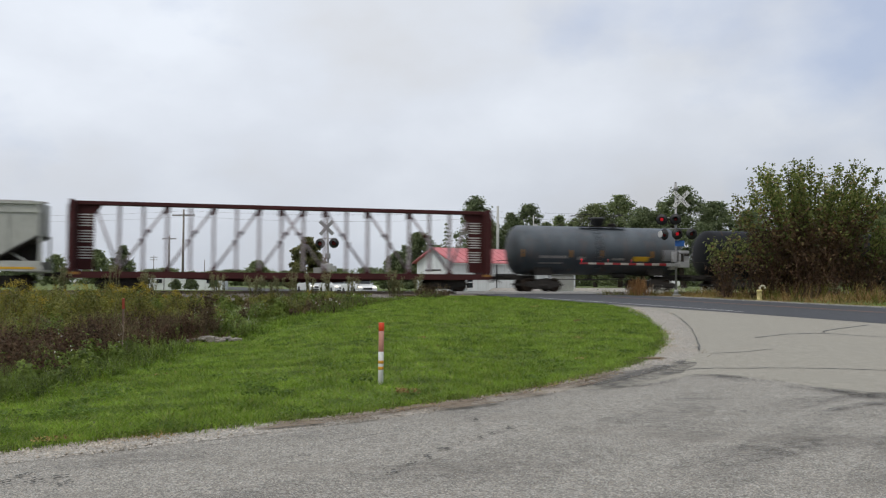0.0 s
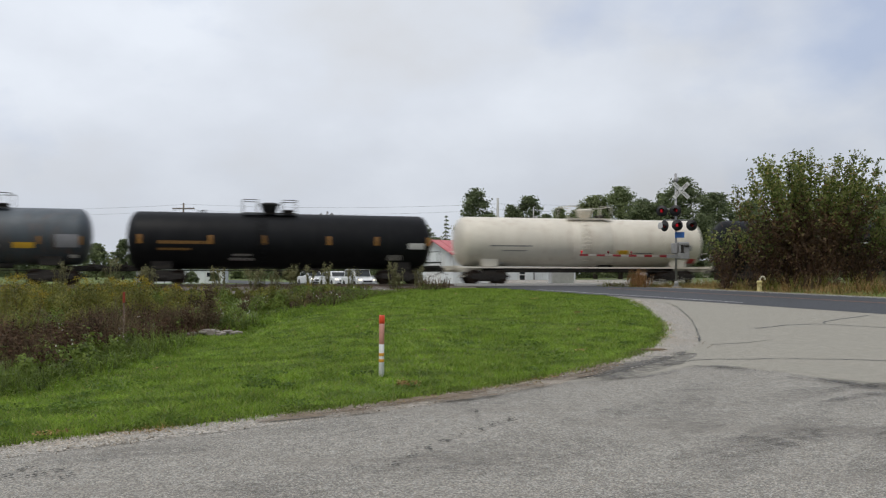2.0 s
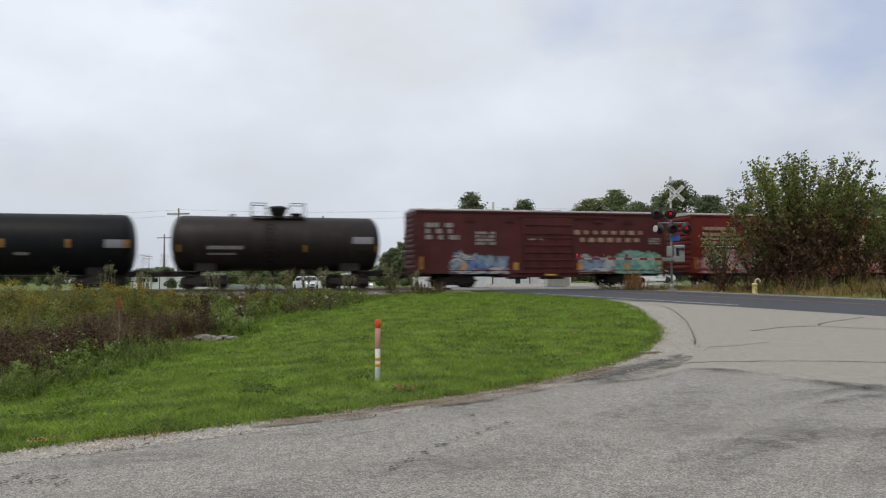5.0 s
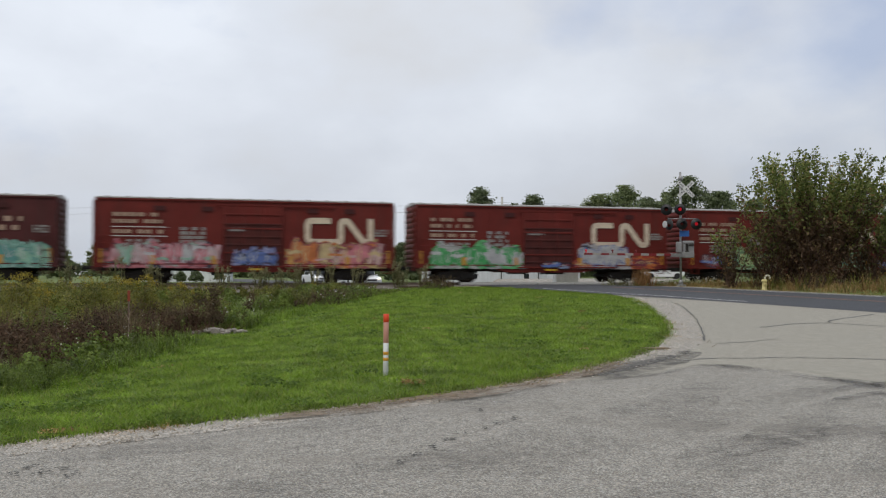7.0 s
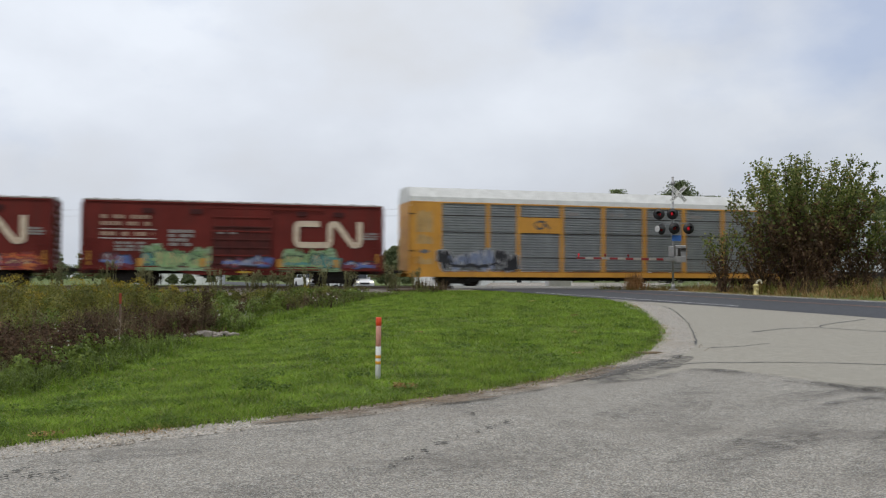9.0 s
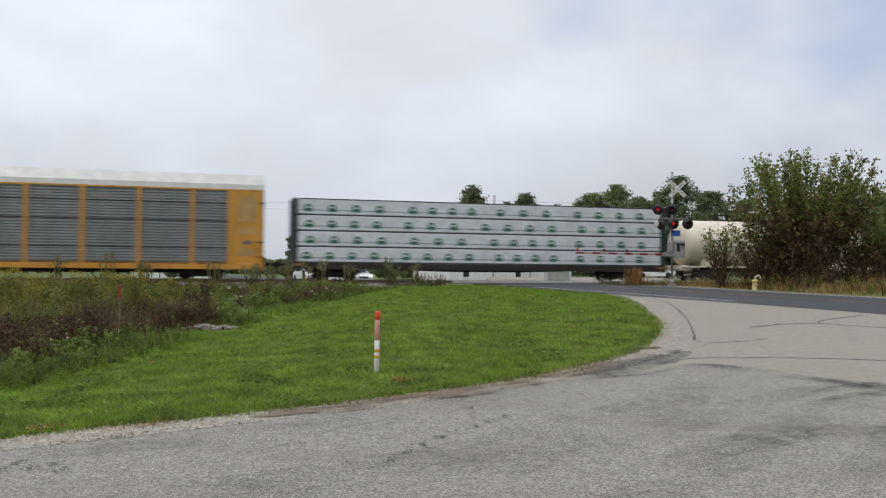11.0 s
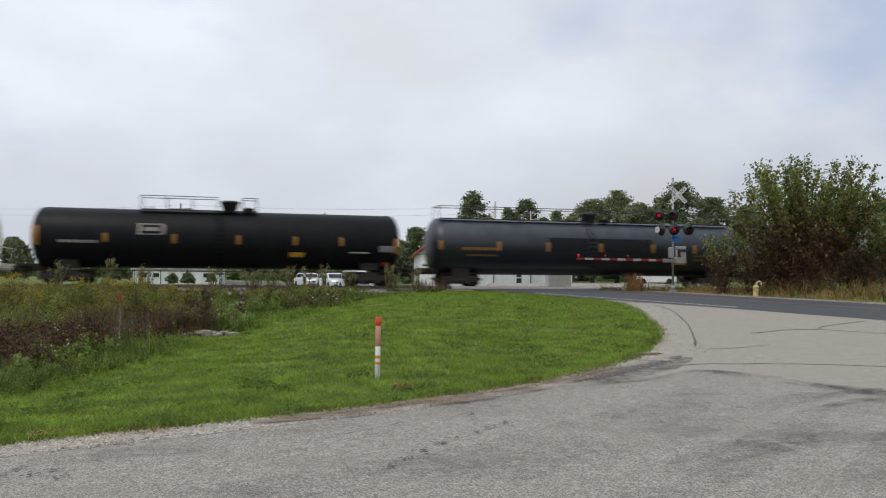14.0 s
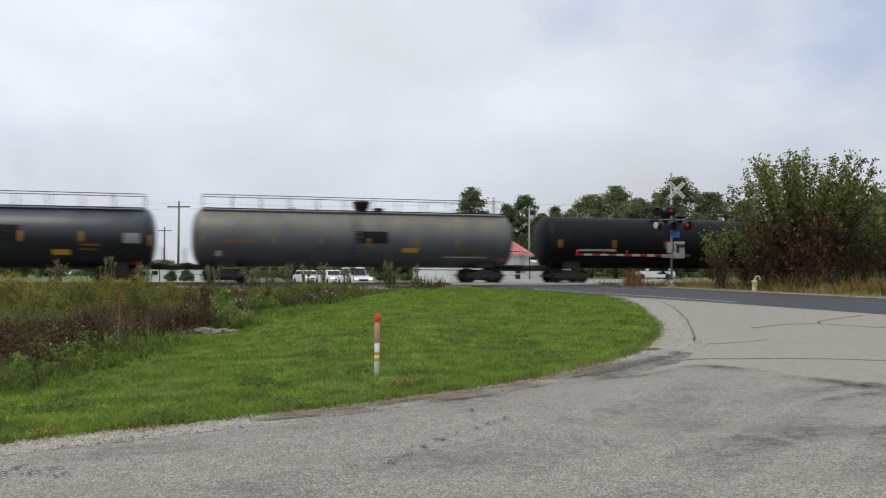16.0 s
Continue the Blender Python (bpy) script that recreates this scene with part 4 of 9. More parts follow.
def scrawl(car, x0, x1, z0, z1, y, fill, rim, shine, seed):
    """Sprayed loops and zigzags in a row: a rim, fills over it in one of several colours and a shine on that. They spell nothing."""
    rnd = random.Random(seed)
    wide = rnd.uniform(0.55, 0.75)
    n = max(1, int((x1 - x0) / wide))
    rims, shines, fills = Geo(), Geo(), [Geo() for _ in fill]
    for k in range(n):
        lo, hi = z0 + rnd.uniform(0, 0.12), z1 - rnd.uniform(0, 0.3)
        a, w, lean = x0 + (x1 - x0) * (k + 0.08) / n, (x1 - x0) / n * rnd.uniform(0.75, 1.0), rnd.uniform(-0.1, 0.18)
        m = rnd.choice((4, 5, 6))
        pts = [(a + w * (j / (m - 1) + rnd.uniform(-0.12, 0.12)) + lean, lo + (hi - lo) * min(1, max(0, (j + k) % 2 + rnd.uniform(-0.42, 0.42)))) for j in range(m)]
        for g, thick, up in ((rims, 0.4, 0.0), (rnd.choice(fills), 0.25, 0.004)):
            one = ribbon(pts, thick, y - up, 0.003)
            g.add(one.v, one.f)
        level = rnd.uniform(lo, hi - 0.15)
        one = ribbon([(a - 0.1, level), (a + 0.5 * w, level + rnd.uniform(-0.08, 0.16)), (a + w, level + rnd.uniform(-0.1, 0.1))], rnd.uniform(0.1, 0.2), y - 0.007, 0.003)
        g = rnd.choice(fills)
        g.add(one.v, one.f)
        one = ribbon([(p + 0.04, q + 0.05) for p, q in pts[:3]], 0.06, y - 0.01, 0.003)
        shines.add(one.v, one.f)
    for name, g, mat in [("sprayed_rim", rims, rim), ("sprayed_shine", shines, shine)] + [("sprayed_fill", g, mat) for g, mat in zip(fills, fill)]:
        if g.f:
            tagged(part(name, g, mat, car), kind="stuff")


def ladder(car, x, y, z0, z1, wide, material, along="x", n=None):
    g = Geo()
    n = n or int((z1 - z0) / 0.38)
    dx, dy = (wide / 2, 0) if along == "x" else (0, wide / 2)
    for k in (-1, 1):
        g.box((x + k * dx, y + k * dy, (z0 + z1) / 2), (0.05, 0.05, z1 - z0))
    for k in range(n + 1):
        z = z0 + (z1 - z0) * k / n
        g.tube((x - dx, y - dy, z), (x + dx, y + dy, z), 0.016, n=6)
    return part("ladder", g, material, car)


BOX_Y = -1.52


def boxcar(s0, s1, paint, label, spray, mark=True, words=False, seed=1):
    car, h = railcar("boxcar", label, s0, s1, 2.6)
    rnd = random.Random(seed)
    top, sill = 4.66, 0.92
    part("body", Geo().box((0, 0, (top + sill) / 2), (2 * h - 0.1, 2.98, top - sill), 0, 0.02), paint, car)
    roof = Geo().prism([(-1.55, top - 0.02), (-1.55, top + 0.04), (0, top + 0.2), (1.55, top + 0.07), (1.55, top - 0.02)], -h, h, "x")
    for k in range(15):
        roof.prism([(-1.54, top + 0.075), (0, top + 0.235), (1.54, top + 0.075), (0, top + 0.19)], -h + 0.5 + k * (2 * h - 1) / 14 - 0.04, -h + 0.5 + k * (2 * h - 1) / 14 + 0.04, "x")
    part("roof", roof, M_ROOF, car, "pale galvanised panelled roof")
    side = Geo()
    for q in (-1, 1):
        side.box((0, q * 1.5, sill + 0.06), (2 * h, 0.1, 0.22))
        side.box((0, q * 1.5, top - 0.05), (2 * h, 0.09, 0.12))
        for k in (-1, 1):
            side.box((k * (h - 0.05), q * 1.49, (top + sill) / 2), (0.12, 0.1, top - sill))
        for k in range(9):
            x = -h + 0.9 + k * (2 * h - 1.8) / 8
            if abs(x) > 1.9:
                side.box((x, q * 1.497, (top + sill) / 2), (0.05, 0.03, top - sill - 0.3))
    part("side_frame", side, paint, car)
    belly = [(-h + 4.4, sill), (-2.4, 0.62), (2.4, 0.62), (h - 4.4, sill)]
    part("side_sill", Geo().prism(belly, -1.5, -1.46).prism(belly, 1.46, 1.5), paint, car)
    part("centre_sill", Geo().box((0, 0, 0.82), (2 * h + 0.6, 0.45, 0.28)).box((1.0, 0, 0.66), (1.2, 1.2, 0.3)).tube((-2.2, -0.6, 0.72), (-0.9, -0.6, 0.72), 0.2, n=10), M_STEEL, car)
    for q in (-1, 1):
        n, lo, hi = 66, sill + 0.15, top - 0.1
        wave = [(q * (h - 0.05 + 0.07 * abs(math.sin(math.pi * 11 * k / n)) ** 0.6), lo + (hi - lo) * k / n) for k in range(n + 1)]
        end = Geo().prism([(q * (h - 0.1), lo)] + wave + [(q * (h - 0.1), hi)], -1.44, 1.44)
        part("end_panel", end, paint, car, "corrugated steel end")
        ladder(car, q * (h - 0.45), -1.57, 0.55, 2.6, 0.45, paint)
        ladder(car, q * (h + 0.08), -1.2, 0.7, 4.5, 0.42, paint, "y")
        part("reflector", Geo().box((q * (h - 0.28), BOX_Y - 0.03, 1.5), (0.2, 0.01, 0.75)), M_AMBER_STRIP, car, "amber reflective strip")
    dr = part("door", Geo().box((0.15, -1.545, 2.62), (3.3, 0.06, 3.35), 0, 0.02), paint, car, "ribbed steel plug door")
    part("door_panel", Geo().box((0.2, -1.578, 2.12), (3.15, 0.012, 2.3)), M_DOOR_DARK, dr, "grimy lower half of the door")
    for z in (1.25, 1.7, 2.15, 2.6, 3.05, 3.3, 3.85):
        part("door_rib", Geo().box((0.15, -1.6, z), (3.2, 0.04, 0.09), 0, 0.01), M_DOOR_DARK if z in (1.25, 2.15, 2.6, 3.3) else paint, dr)
    for x in (-1.45, -0.4, 0.7, 1.75):
        part("lock_bar", Geo().tube((x, -1.6, 1.0), (x, -1.6, 4.25), 0.022, n=6), paint, dr)
    part("door_track", Geo().box((1.4, -1.58, 0.93), (6.6, 0.05, 0.08)), paint, car)
    part("door_track", Geo().box((1.4, -1.57, 4.36), (6.6, 0.05, 0.06)), paint, car)
    part("door_plate", Geo().box((0.3, -1.585, 0.78), (0.75, 0.02, 0.1)), M_YELLOW, dr)
    for x in (-0.62, -0.31, 0.4, 0.66):
        part("vent_plate", Geo().box((h * x + 0.2, BOX_Y - 0.012, 4.12), (0.62, 0.02, 0.26)), M_BROWN, car)
    for x in (-0.64, -0.24, 0.275, 0.67):
        part("reflector", Geo().box((h * x, BOX_Y - 0.036, 1.3), (0.26, 0.012, 0.46)), M_AMBER_STRIP, car, "amber reflective strip")
    if words:
        for z, n, x0 in ((3.42, 9, 0.16), (2.95, 7, 0.28)):
            for k in range(n):
                xk = h * x0 + 0.62 * k + 0.2
                part("letter_block", Geo().box((xk - 0.03, BOX_Y - 0.012, z), (rnd.uniform(0.2, 0.42), 0.008, rnd.uniform(0.22, 0.3))), M_CREAM_DIM, car)
        bar_rows(car, "stencil", -h * 0.55, -h * 0.4, 2.6, 3.4, BOX_Y - 0.012, 4, M_STENCIL_DIM, rnd)
        bar_rows(car, "stencil", -h * 0.93, -h * 0.68, 2.9, 3.9, BOX_Y - 0.012, 3, M_STENCIL_DIM, rnd)
    else:
        bar_rows(car, "stencil", -h * 0.89, -h * 0.58, 3.28, 3.86, BOX_Y - 0.012, 2, M_CREAM_DIM, rnd, 0.8)
        part("stencil_rule", Geo().box((-h * 0.72, BOX_Y - 0.014, 3.08), (h * 0.35, 0.008, 0.045)).box((-h * 0.72, BOX_Y - 0.014, 2.58), (h * 0.35, 0.008, 0.045)), M_STENCIL, car)
        bar_rows(car, "stencil", -h * 0.89, -h * 0.56, 2.72, 2.93, BOX_Y - 0.012, 1, M_CREAM_DIM, rnd)
        bar_rows(car, "stencil", -h * 0.46, -h * 0.3, 2.2, 3.1, BOX_Y - 0.012, 4, M_STENCIL_DIM, rnd)
        bar_rows(car, "stencil", -h * 0.8, -h * 0.6, 1.9, 2.4, BOX_Y - 0.012, 3, M_STENCIL_DIM, rnd)
    bar_rows(car, "stencil", -h * 0.14, -h * 0.02, 2.9, 3.1, -1.605, 1, M_STENCIL_DIM, rnd)
    bar_rows(car, "stencil", h * 0.86, h * 0.96, 2.7, 3.1, BOX_Y - 0.012, 3, M_STENCIL_DIM, rnd)
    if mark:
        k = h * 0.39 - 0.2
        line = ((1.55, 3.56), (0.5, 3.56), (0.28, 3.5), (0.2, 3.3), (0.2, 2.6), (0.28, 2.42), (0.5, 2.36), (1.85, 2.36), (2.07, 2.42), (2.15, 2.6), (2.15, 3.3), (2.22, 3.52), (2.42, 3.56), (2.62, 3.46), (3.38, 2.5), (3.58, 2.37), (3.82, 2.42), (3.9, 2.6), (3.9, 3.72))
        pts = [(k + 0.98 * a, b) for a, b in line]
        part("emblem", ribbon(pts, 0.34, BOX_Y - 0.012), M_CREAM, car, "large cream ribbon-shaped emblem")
    for x0, x1, z1, kind in spray:
        y = -1.615 if -0.2 < (x0 + x1) / 2 < 0.24 else BOX_Y - 0.022
        if kind != "mixed":
            sheet_on_side(car, "graffiti", h * x0, h * x1, 0.98, z1, y, SPRAY[kind], int(s0 * 10 + x0 * 100), label="sprayed graffiti in " + kind + " tones")
        scrawl(car, h * x0 + 0.15, h * x1 - 0.15, 1.05, z1 - 0.1, y - 0.008, *INKS[kind], seed=int(s0 + x0 * 50))
        if kind != "mixed" and not -0.2 < (x0 + x1) / 2 < 0.24:
            sheet_on_side(car, "graffiti", h * x0, h * x1, 0.82, 1.015, -1.551, SPRAY[kind], int(s0 * 10 + x0 * 90), 0.008, label="sprayed graffiti in " + kind + " tones")
    return car


def tank_patch(R, zc, x0, x1, z0, z1, out=0.008, n=6):
    """A plate that hugs the near side of a shell."""
    g = Geo()
    vs = []
    for k in range(n + 1):
        z = z0 + (z1 - z0) * k / n
        a = math.asin(max(-0.999, min(0.999, (z - zc) / R)))
        for x in (x0, x1):
            for r in (R + out, R):
                vs.append((x, -r * math.cos(a), zc + r * math.sin(a)))
    fs = []
    for k in range(n):
        a, b = 4 * k, 4 * k + 4
        fs += [(a, a + 2, b + 2, b), (a, b, b + 1, a + 1), (a + 2, a + 3, b + 3, b + 2)]
    fs += [(0, 1, 3, 2), (4 * n, 4 * n + 2, 4 * n + 3, 4 * n + 1)]
    return g.add(vs, fs)


def tank_car(s0, s1, z0, z1, paint, label, marks, dome=0.5, rails="centre", sill=None, saddle=False, stain=False, seed=1, band=None):
    """A tank car. marks: (kind, from, to, low, high) with lengths as shares of the shell and heights in metres."""
    car, h = railcar("tank_car", label, s0, s1, 1.9, 0.85)
    rnd = random.Random(seed)
    R, zc = (z1 - z0) / 2, (z1 + z0) / 2
    prof = []
    for k in range(9):
        a = math.pi / 2 * k / 8
        prof.append((-h + 0.62 * (1 - math.sin(a)), R * math.cos(a) if k < 8 else 0.02))
    prof = [(-h + 0.62 - 0.62 * math.cos(math.pi / 2 * k / 8), max(0.03, R * math.sin(math.pi / 2 * k / 8) ** 0.8)) for k in range(9)]
    body = prof + [(-h * 0.5, R), (0, R), (h * 0.5, R)] + [(-u, r) for u, r in reversed(prof)]
    part("shell", Geo().lathe(body, (0, 0, zc), "x", 56), paint, car)
    for x in (-h * 0.62, -h * 0.3, h * 0.3, h * 0.62):
        part("weld_band", Geo().lathe([(x - 0.03, R + 0.001), (x - 0.02, R + 0.007), (x + 0.02, R + 0.007), (x + 0.03, R + 0.001)], (0, 0, zc), "x", 40), paint, car)
    for q in (-1, 1):
        ends = Geo()
        x = q * (h - 1.9)
        ends.box((x, 0, zc - R * 0.86), (1.1, 2.2, 0.5), 0, 0.03)
        ends.box((q * (h - 0.5), 0, 0.88), (2.4, 0.5, 0.3), 0, 0.02)
        ends.box((q * (h + 0.2), 0, 1.05), (0.5, 2.9, 0.1))
        ends.box((q * (h + 0.42), 0, 0.95), (0.06, 2.9, 0.2))
        ends.tube((q * (h + 0.35), -1.4, 1.1), (q * (h + 0.35), -1.4, 1.95), 0.02, n=6).tube((q * (h + 0.35), 1.4, 1.1), (q * (h + 0.35), 1.4, 1.95), 0.02, n=6)
        ends.tube((q * (h + 0.35), -1.4, 1.95), (q * (h + 0.35), 1.4, 1.95), 0.02, n=6)
        ends.tube((q * (h + 0.1), -1.45, 0.45), (q * (h + 0.1), -1.45, 1.05), 0.02, n=6).tube((q * (h - 0.25), -1.45, 0.45), (q * (h - 0.25), -1.45, 1.05), 0.02, n=6).tube((q * (h + 0.1), -1.45, 0.47), (q * (h - 0.25), -1.45, 0.47), 0.02, n=6)
        part("stub_frame", ends, sill or M_STEEL, car, "end frame with platform and railing")
    if sill:
        part("side_sill", Geo().box((0, -1.42, 1.0), (2 * h + 0.7, 0.1, 0.09)).box((0, 1.42, 1.0), (2 * h + 0.7, 0.1, 0.09)), sill, car, "pale running board along the side")
        part("centre_sill", Geo().box((0, 0, 0.85), (2 * h, 0.4, 0.3)), M_STEEL, car)
    gear = Geo().tube((-0.3, 0, z0 - 0.35), (-0.3, 0, z0 + 0.1), 0.16, n=12).box((-0.3, 0, z0 - 0.3), (0.5, 0.5, 0.12)).tube((1.0, -0.5, z0 - 0.05), (2.0, -0.5, z0 - 0.05), 0.16, n=10)
    gear.path([(-h + 1, -1.0, 0.78), (h - 1, -1.0, 0.78)], 0.025)
    part("outlet_valve", gear, M_STEEL, car)
    # Top fittings.
    dx = -h + 2 * h * dome
    hs = part("valve_housing", Geo().lathe([(z1 - 0.1, 0.34), (z1 + 0.12, 0.36), (z1 + 0.14, 0.42), (z1 + 0.46, 0.5), (z1 + 0.5, 0.54), (z1 + 0.56, 0.54), (z1 + 0.62, 0.42), (z1 + 0.64, 0.1)], (dx, 0, 0), "z", 24), paint if paint in (M_TANK_WHITE, M_TANK_PALE) else M_BLACK, car, "round valve housing on the shell")
    part("lid_hinge", Geo().box((dx + 0.5, 0, z1 + 0.52), (0.14, 0.2, 0.08), 0, 0.02), M_STEEL, hs)
    lo, hi = {"centre": (dx - 1.5, dx + 1.5), "left": (dx - 4.8, dx + 1.5), "full": (-h + 0.6, h - 0.6)}[rails]
    n = max(2, int((hi - lo) / 1.6))
    for q in (-0.8, 0.8):
        zb = zc + math.sqrt(R * R - 0.64)
        runs = [(lo, hi)] if rails == "full" else [(lo, dx - 0.7), (dx + 0.7, hi)]
        for a, b in runs:
            rail = Geo().tube((a, q, z1 + 0.74), (b, q, z1 + 0.74), 0.022, n=6)
            m = max(1, round((b - a) / 1.6))
            for k in range(m + 1):
                x = a + (b - a) * k / m
                rail.tube((x, q, zb), (x, q, z1 + 0.74), 0.02, n=6)
            x = a if a == lo else b
            rail.tube((x, q, z1 + 0.74), (x, 0, z1 + 0.74), 0.022, n=6)
            part("handrail", rail, M_TANK_PALE if paint in (M_TANK_WHITE, M_TANK_PALE) else M_ROD, car)
        part("walkway", Geo().box(((lo + hi) / 2, q * 0.9, z1 - 0.02), (hi - lo, 0.42, 0.035)), M_TANK_PALE if paint in (M_TANK_WHITE, M_TANK_PALE) else M_STEEL, car, "grated top walkway")
    part("manway_cover", Geo().lathe([(z1 - 0.06, 0.3), (z1 + 0.14, 0.3), (z1 + 0.16, 0.34), (z1 + 0.2, 0.34), (z1 + 0.24, 0.2), (z1 + 0.25, 0.04)], (dx + 1.05, 0, 0), "z", 18), M_STEEL, car)
    part("vent_pipe", Geo().tube((dx - h * 0.42, 0.1, z1 - 0.05), (dx - h * 0.42, 0.1, z1 + 0.18), 0.06, n=8), M_STEEL, car)
    part("vent_pipe", Geo().tube((dx - h * 0.45, 0, z1 - 0.05), (dx - h * 0.45, 0, z1 + 0.12), 0.05, n=8), M_STEEL, car)
    lg = Geo()
    for k in range(11):
        z = zc - R * 0.75 + k * (R * 1.6) / 10
        y = -math.sqrt(max(0.3, R * R - (z - zc) ** 2)) - 0.1
        lg.tube((dx - 0.75, y, z), (dx - 0.3, y, z), 0.016, n=6)
        if k:
            lg.tube((dx - 0.75, py, pz), (dx - 0.75, y, z), 0.022, n=6).tube((dx - 0.3, py, pz), (dx - 0.3, y, z), 0.022, n=6)
        py, pz = y, z
    lg.tube((dx - 0.75, py, pz), (dx - 0.75, -0.8, z1), 0.02, n=6).tube((dx - 0.3, py, pz), (dx - 0.3, -0.8, z1), 0.02, n=6)
    part("ladder", lg, paint, car)
    if saddle:
        part("saddle_band", Geo().lathe([(dx - 1.3, R + 0.002), (dx - 1.28, R + 0.02), (dx + 1.28, R + 0.02), (dx + 1.3, R + 0.002)], (0, 0, zc), "x", 56), paint, car)
    if stain:
        g, x = Geo(), dx - 0.85
        while x < dx + 0.85:
            w = rnd.uniform(0.06, 0.26)
            one = tank_patch(R + 0.02, zc, x, x + w, zc + R * rnd.choice((-0.45, -0.2, 0.1, 0.3, 0.5, 0.65)), zc + R * 0.985, 0.004, 10)
            g.add(one.v, one.f)
            x += w + rnd.choice((0, 0, 0.02, 0.1))
        tagged(part("rust_stain", g, M_STAIN, car, "rusty runs below the valve housing"), kind="stuff")
    if band:
        part("dark_panel", tank_patch(R, zc, -h + 2 * h * band[0], -h + 2 * h * band[1], band[2], band[3], 0.004, 8), M_MATT, car, "matt black repainted panel")
    for kind, a, b, lo, hi in marks:
        x0, x1 = -h + 2 * h * a, -h + 2 * h * b
        name, mat = {"amber": ("reflector", M_AMBER), "yellow": ("warning_plate", M_YELLOW), "white": ("stencil", M_STENCIL), "dim": ("stencil", M_STENCIL_DIM), "dark": ("stencil", M_STENCIL_DARK), "text": ("stencil", M_AMBER_DIM), "box": ("stencil_box", M_GREYPANEL), "red": ("placard", M_RED), "plate": ("placard", M_STENCIL)}[kind]
        if name == "stencil":
            g = Geo()
            x = x0
            while x < x1 - 0.04:
                w = min(rnd.uniform(0.16, 0.34), x1 - x)
                one = tank_patch(R, zc, x, x + w, lo, hi, 0.006, 3)
                g.add(one.v, one.f)
                x += w + 0.06
            tagged(part(name, g, mat, car), kind="stuff")
        else:
            part(name, tank_patch(R, zc, x0, x1, lo, hi), mat, car)
    return car


def ambers(shares, lo, hi, wide=0.01):
    return [("amber", s - 0.65 * wide, s + 0.65 * wide, lo, hi) for s in shares]


def autorack(s0, s1):
    car, h = railcar("autorack_wagon", "tall enclosed car-carrier wagon, grey ribbed panels and yellow posts", s0, s1, 3.4)
    sill0, sill1, eave, top = 0.56, 0.92, 5.04, 5.98
    part("deck_sill", Geo().box((0, -1.5, (sill0 + sill1) / 2), (2 * h, 0.12, sill1 - sill0), 0, 0.02).box((0, 1.5, (sill0 + sill1) / 2), (2 * h, 0.12, sill1 - sill0), 0, 0.02).box((0, 0, 0.82), (2 * h, 2.9, 0.1)), M_RACK_YELLOW, car, "dirty orange-yellow side sill")
    part("centre_sill", Geo().box((0, 0, 0.55), (2 * h - 9, 0.5, 0.4)).box((2, -0.7, 0.5), (1.4, 0.6, 0.3)), M_STEEL, car)
    roof = Geo().prism([(-1.53, eave), (-1.50, eave + 0.30), (-1.1, top - 0.06), (0, top), (1.1, top - 0.06), (1.50, eave + 0.30), (1.53, eave)], -h + 0.1, h - 0.1, "x")
    for k in range(22):
        x = -h + 0.7 + k * (2 * h - 1.4) / 21
        roof.prism([(-1.54, eave + 0.02), (-1.51, eave + 0.31), (-1.1, top - 0.04), (0, top + 0.025), (1.1, top - 0.04), (1.51, eave + 0.31), (1.54, eave + 0.02)], x - 0.03, x + 0.03, "x")
    part("roof", roof, M_RACK_ROOF, car, "white roof with chamfered edges")
    # Posts stand about 1.3 to 2.7 m apart; panels of ribbed sheet hang between them.
    xs = [-h + 1.9]
    steps = [3.0, 1.95, 2.86, 2.8, 2.86, 2.8, 2.86, 2.8]
    k = 0
    while xs[-1] + steps[k % 8] < h - 2.2:
        xs.append(xs[-1] + steps[k % 8])
        k += 1
    xs.append(h - 1.9)
    for q in (-1, 1):
        for x in xs:
            part("post", Geo().box((x, q * 1.53, (eave + sill1) / 2), (0.22, 0.09, eave - sill1)), M_RACK_YELLOW, car)
        part("top_rail", Geo().box((0, q * 1.525, eave - 0.03), (2 * h - 0.2, 0.07, 0.08)), M_RACK_YELLOW, car)
        for a, b in zip(xs, xs[1:]):
            prof = []
            n = 26
            for j in range(n):
                z = sill1 + 0.04 + (eave - sill1 - 0.1) * j / n
                dz = (eave - sill1 - 0.1) / n
                prof += [(-1.455, z), (-1.455, z + dz * 0.4), (-1.505, z + dz * 0.52), (-1.505, z + dz * 0.95)]
            vs = [(x, q * -yy, z) for yy, z in prof for x in (a + 0.1, b - 0.1)]
            part("rack_panel", Geo().add(vs, [(2 * i, 2 * i + 1, 2 * i + 3, 2 * i + 2) for i in range(len(prof) - 1)]), M_RACK, car)
            for z in (1.75, 3.25, 4.25):
                part("panel_seam", Geo().box(((a + b) / 2, q * 1.507, z), (b - a - 0.24, 0.012, 0.05)), M_STEEL, car)
    a, b = xs[2], xs[3]
    pl = part("emblem_panel", Geo().box(((a + b) / 2, -1.53, 3.75), (b - a - 0.24, 0.03, 0.95), 0, 0.01), M_RACK_YELLOW, car, "yellow panel with a dark emblem")
    part("emblem", ribbon([((a + b) / 2 + 0.35, 3.95), ((a + b) / 2 - 0.1, 4.0), ((a + b) / 2 - 0.35, 3.8), ((a + b) / 2 - 0.15, 3.55), ((a + b) / 2 + 0.15, 3.6), ((a + b) / 2 + 0.3, 3.85), ((a + b) / 2 + 0.6, 3.55)], 0.12, -1.546), M_STRAP, pl)
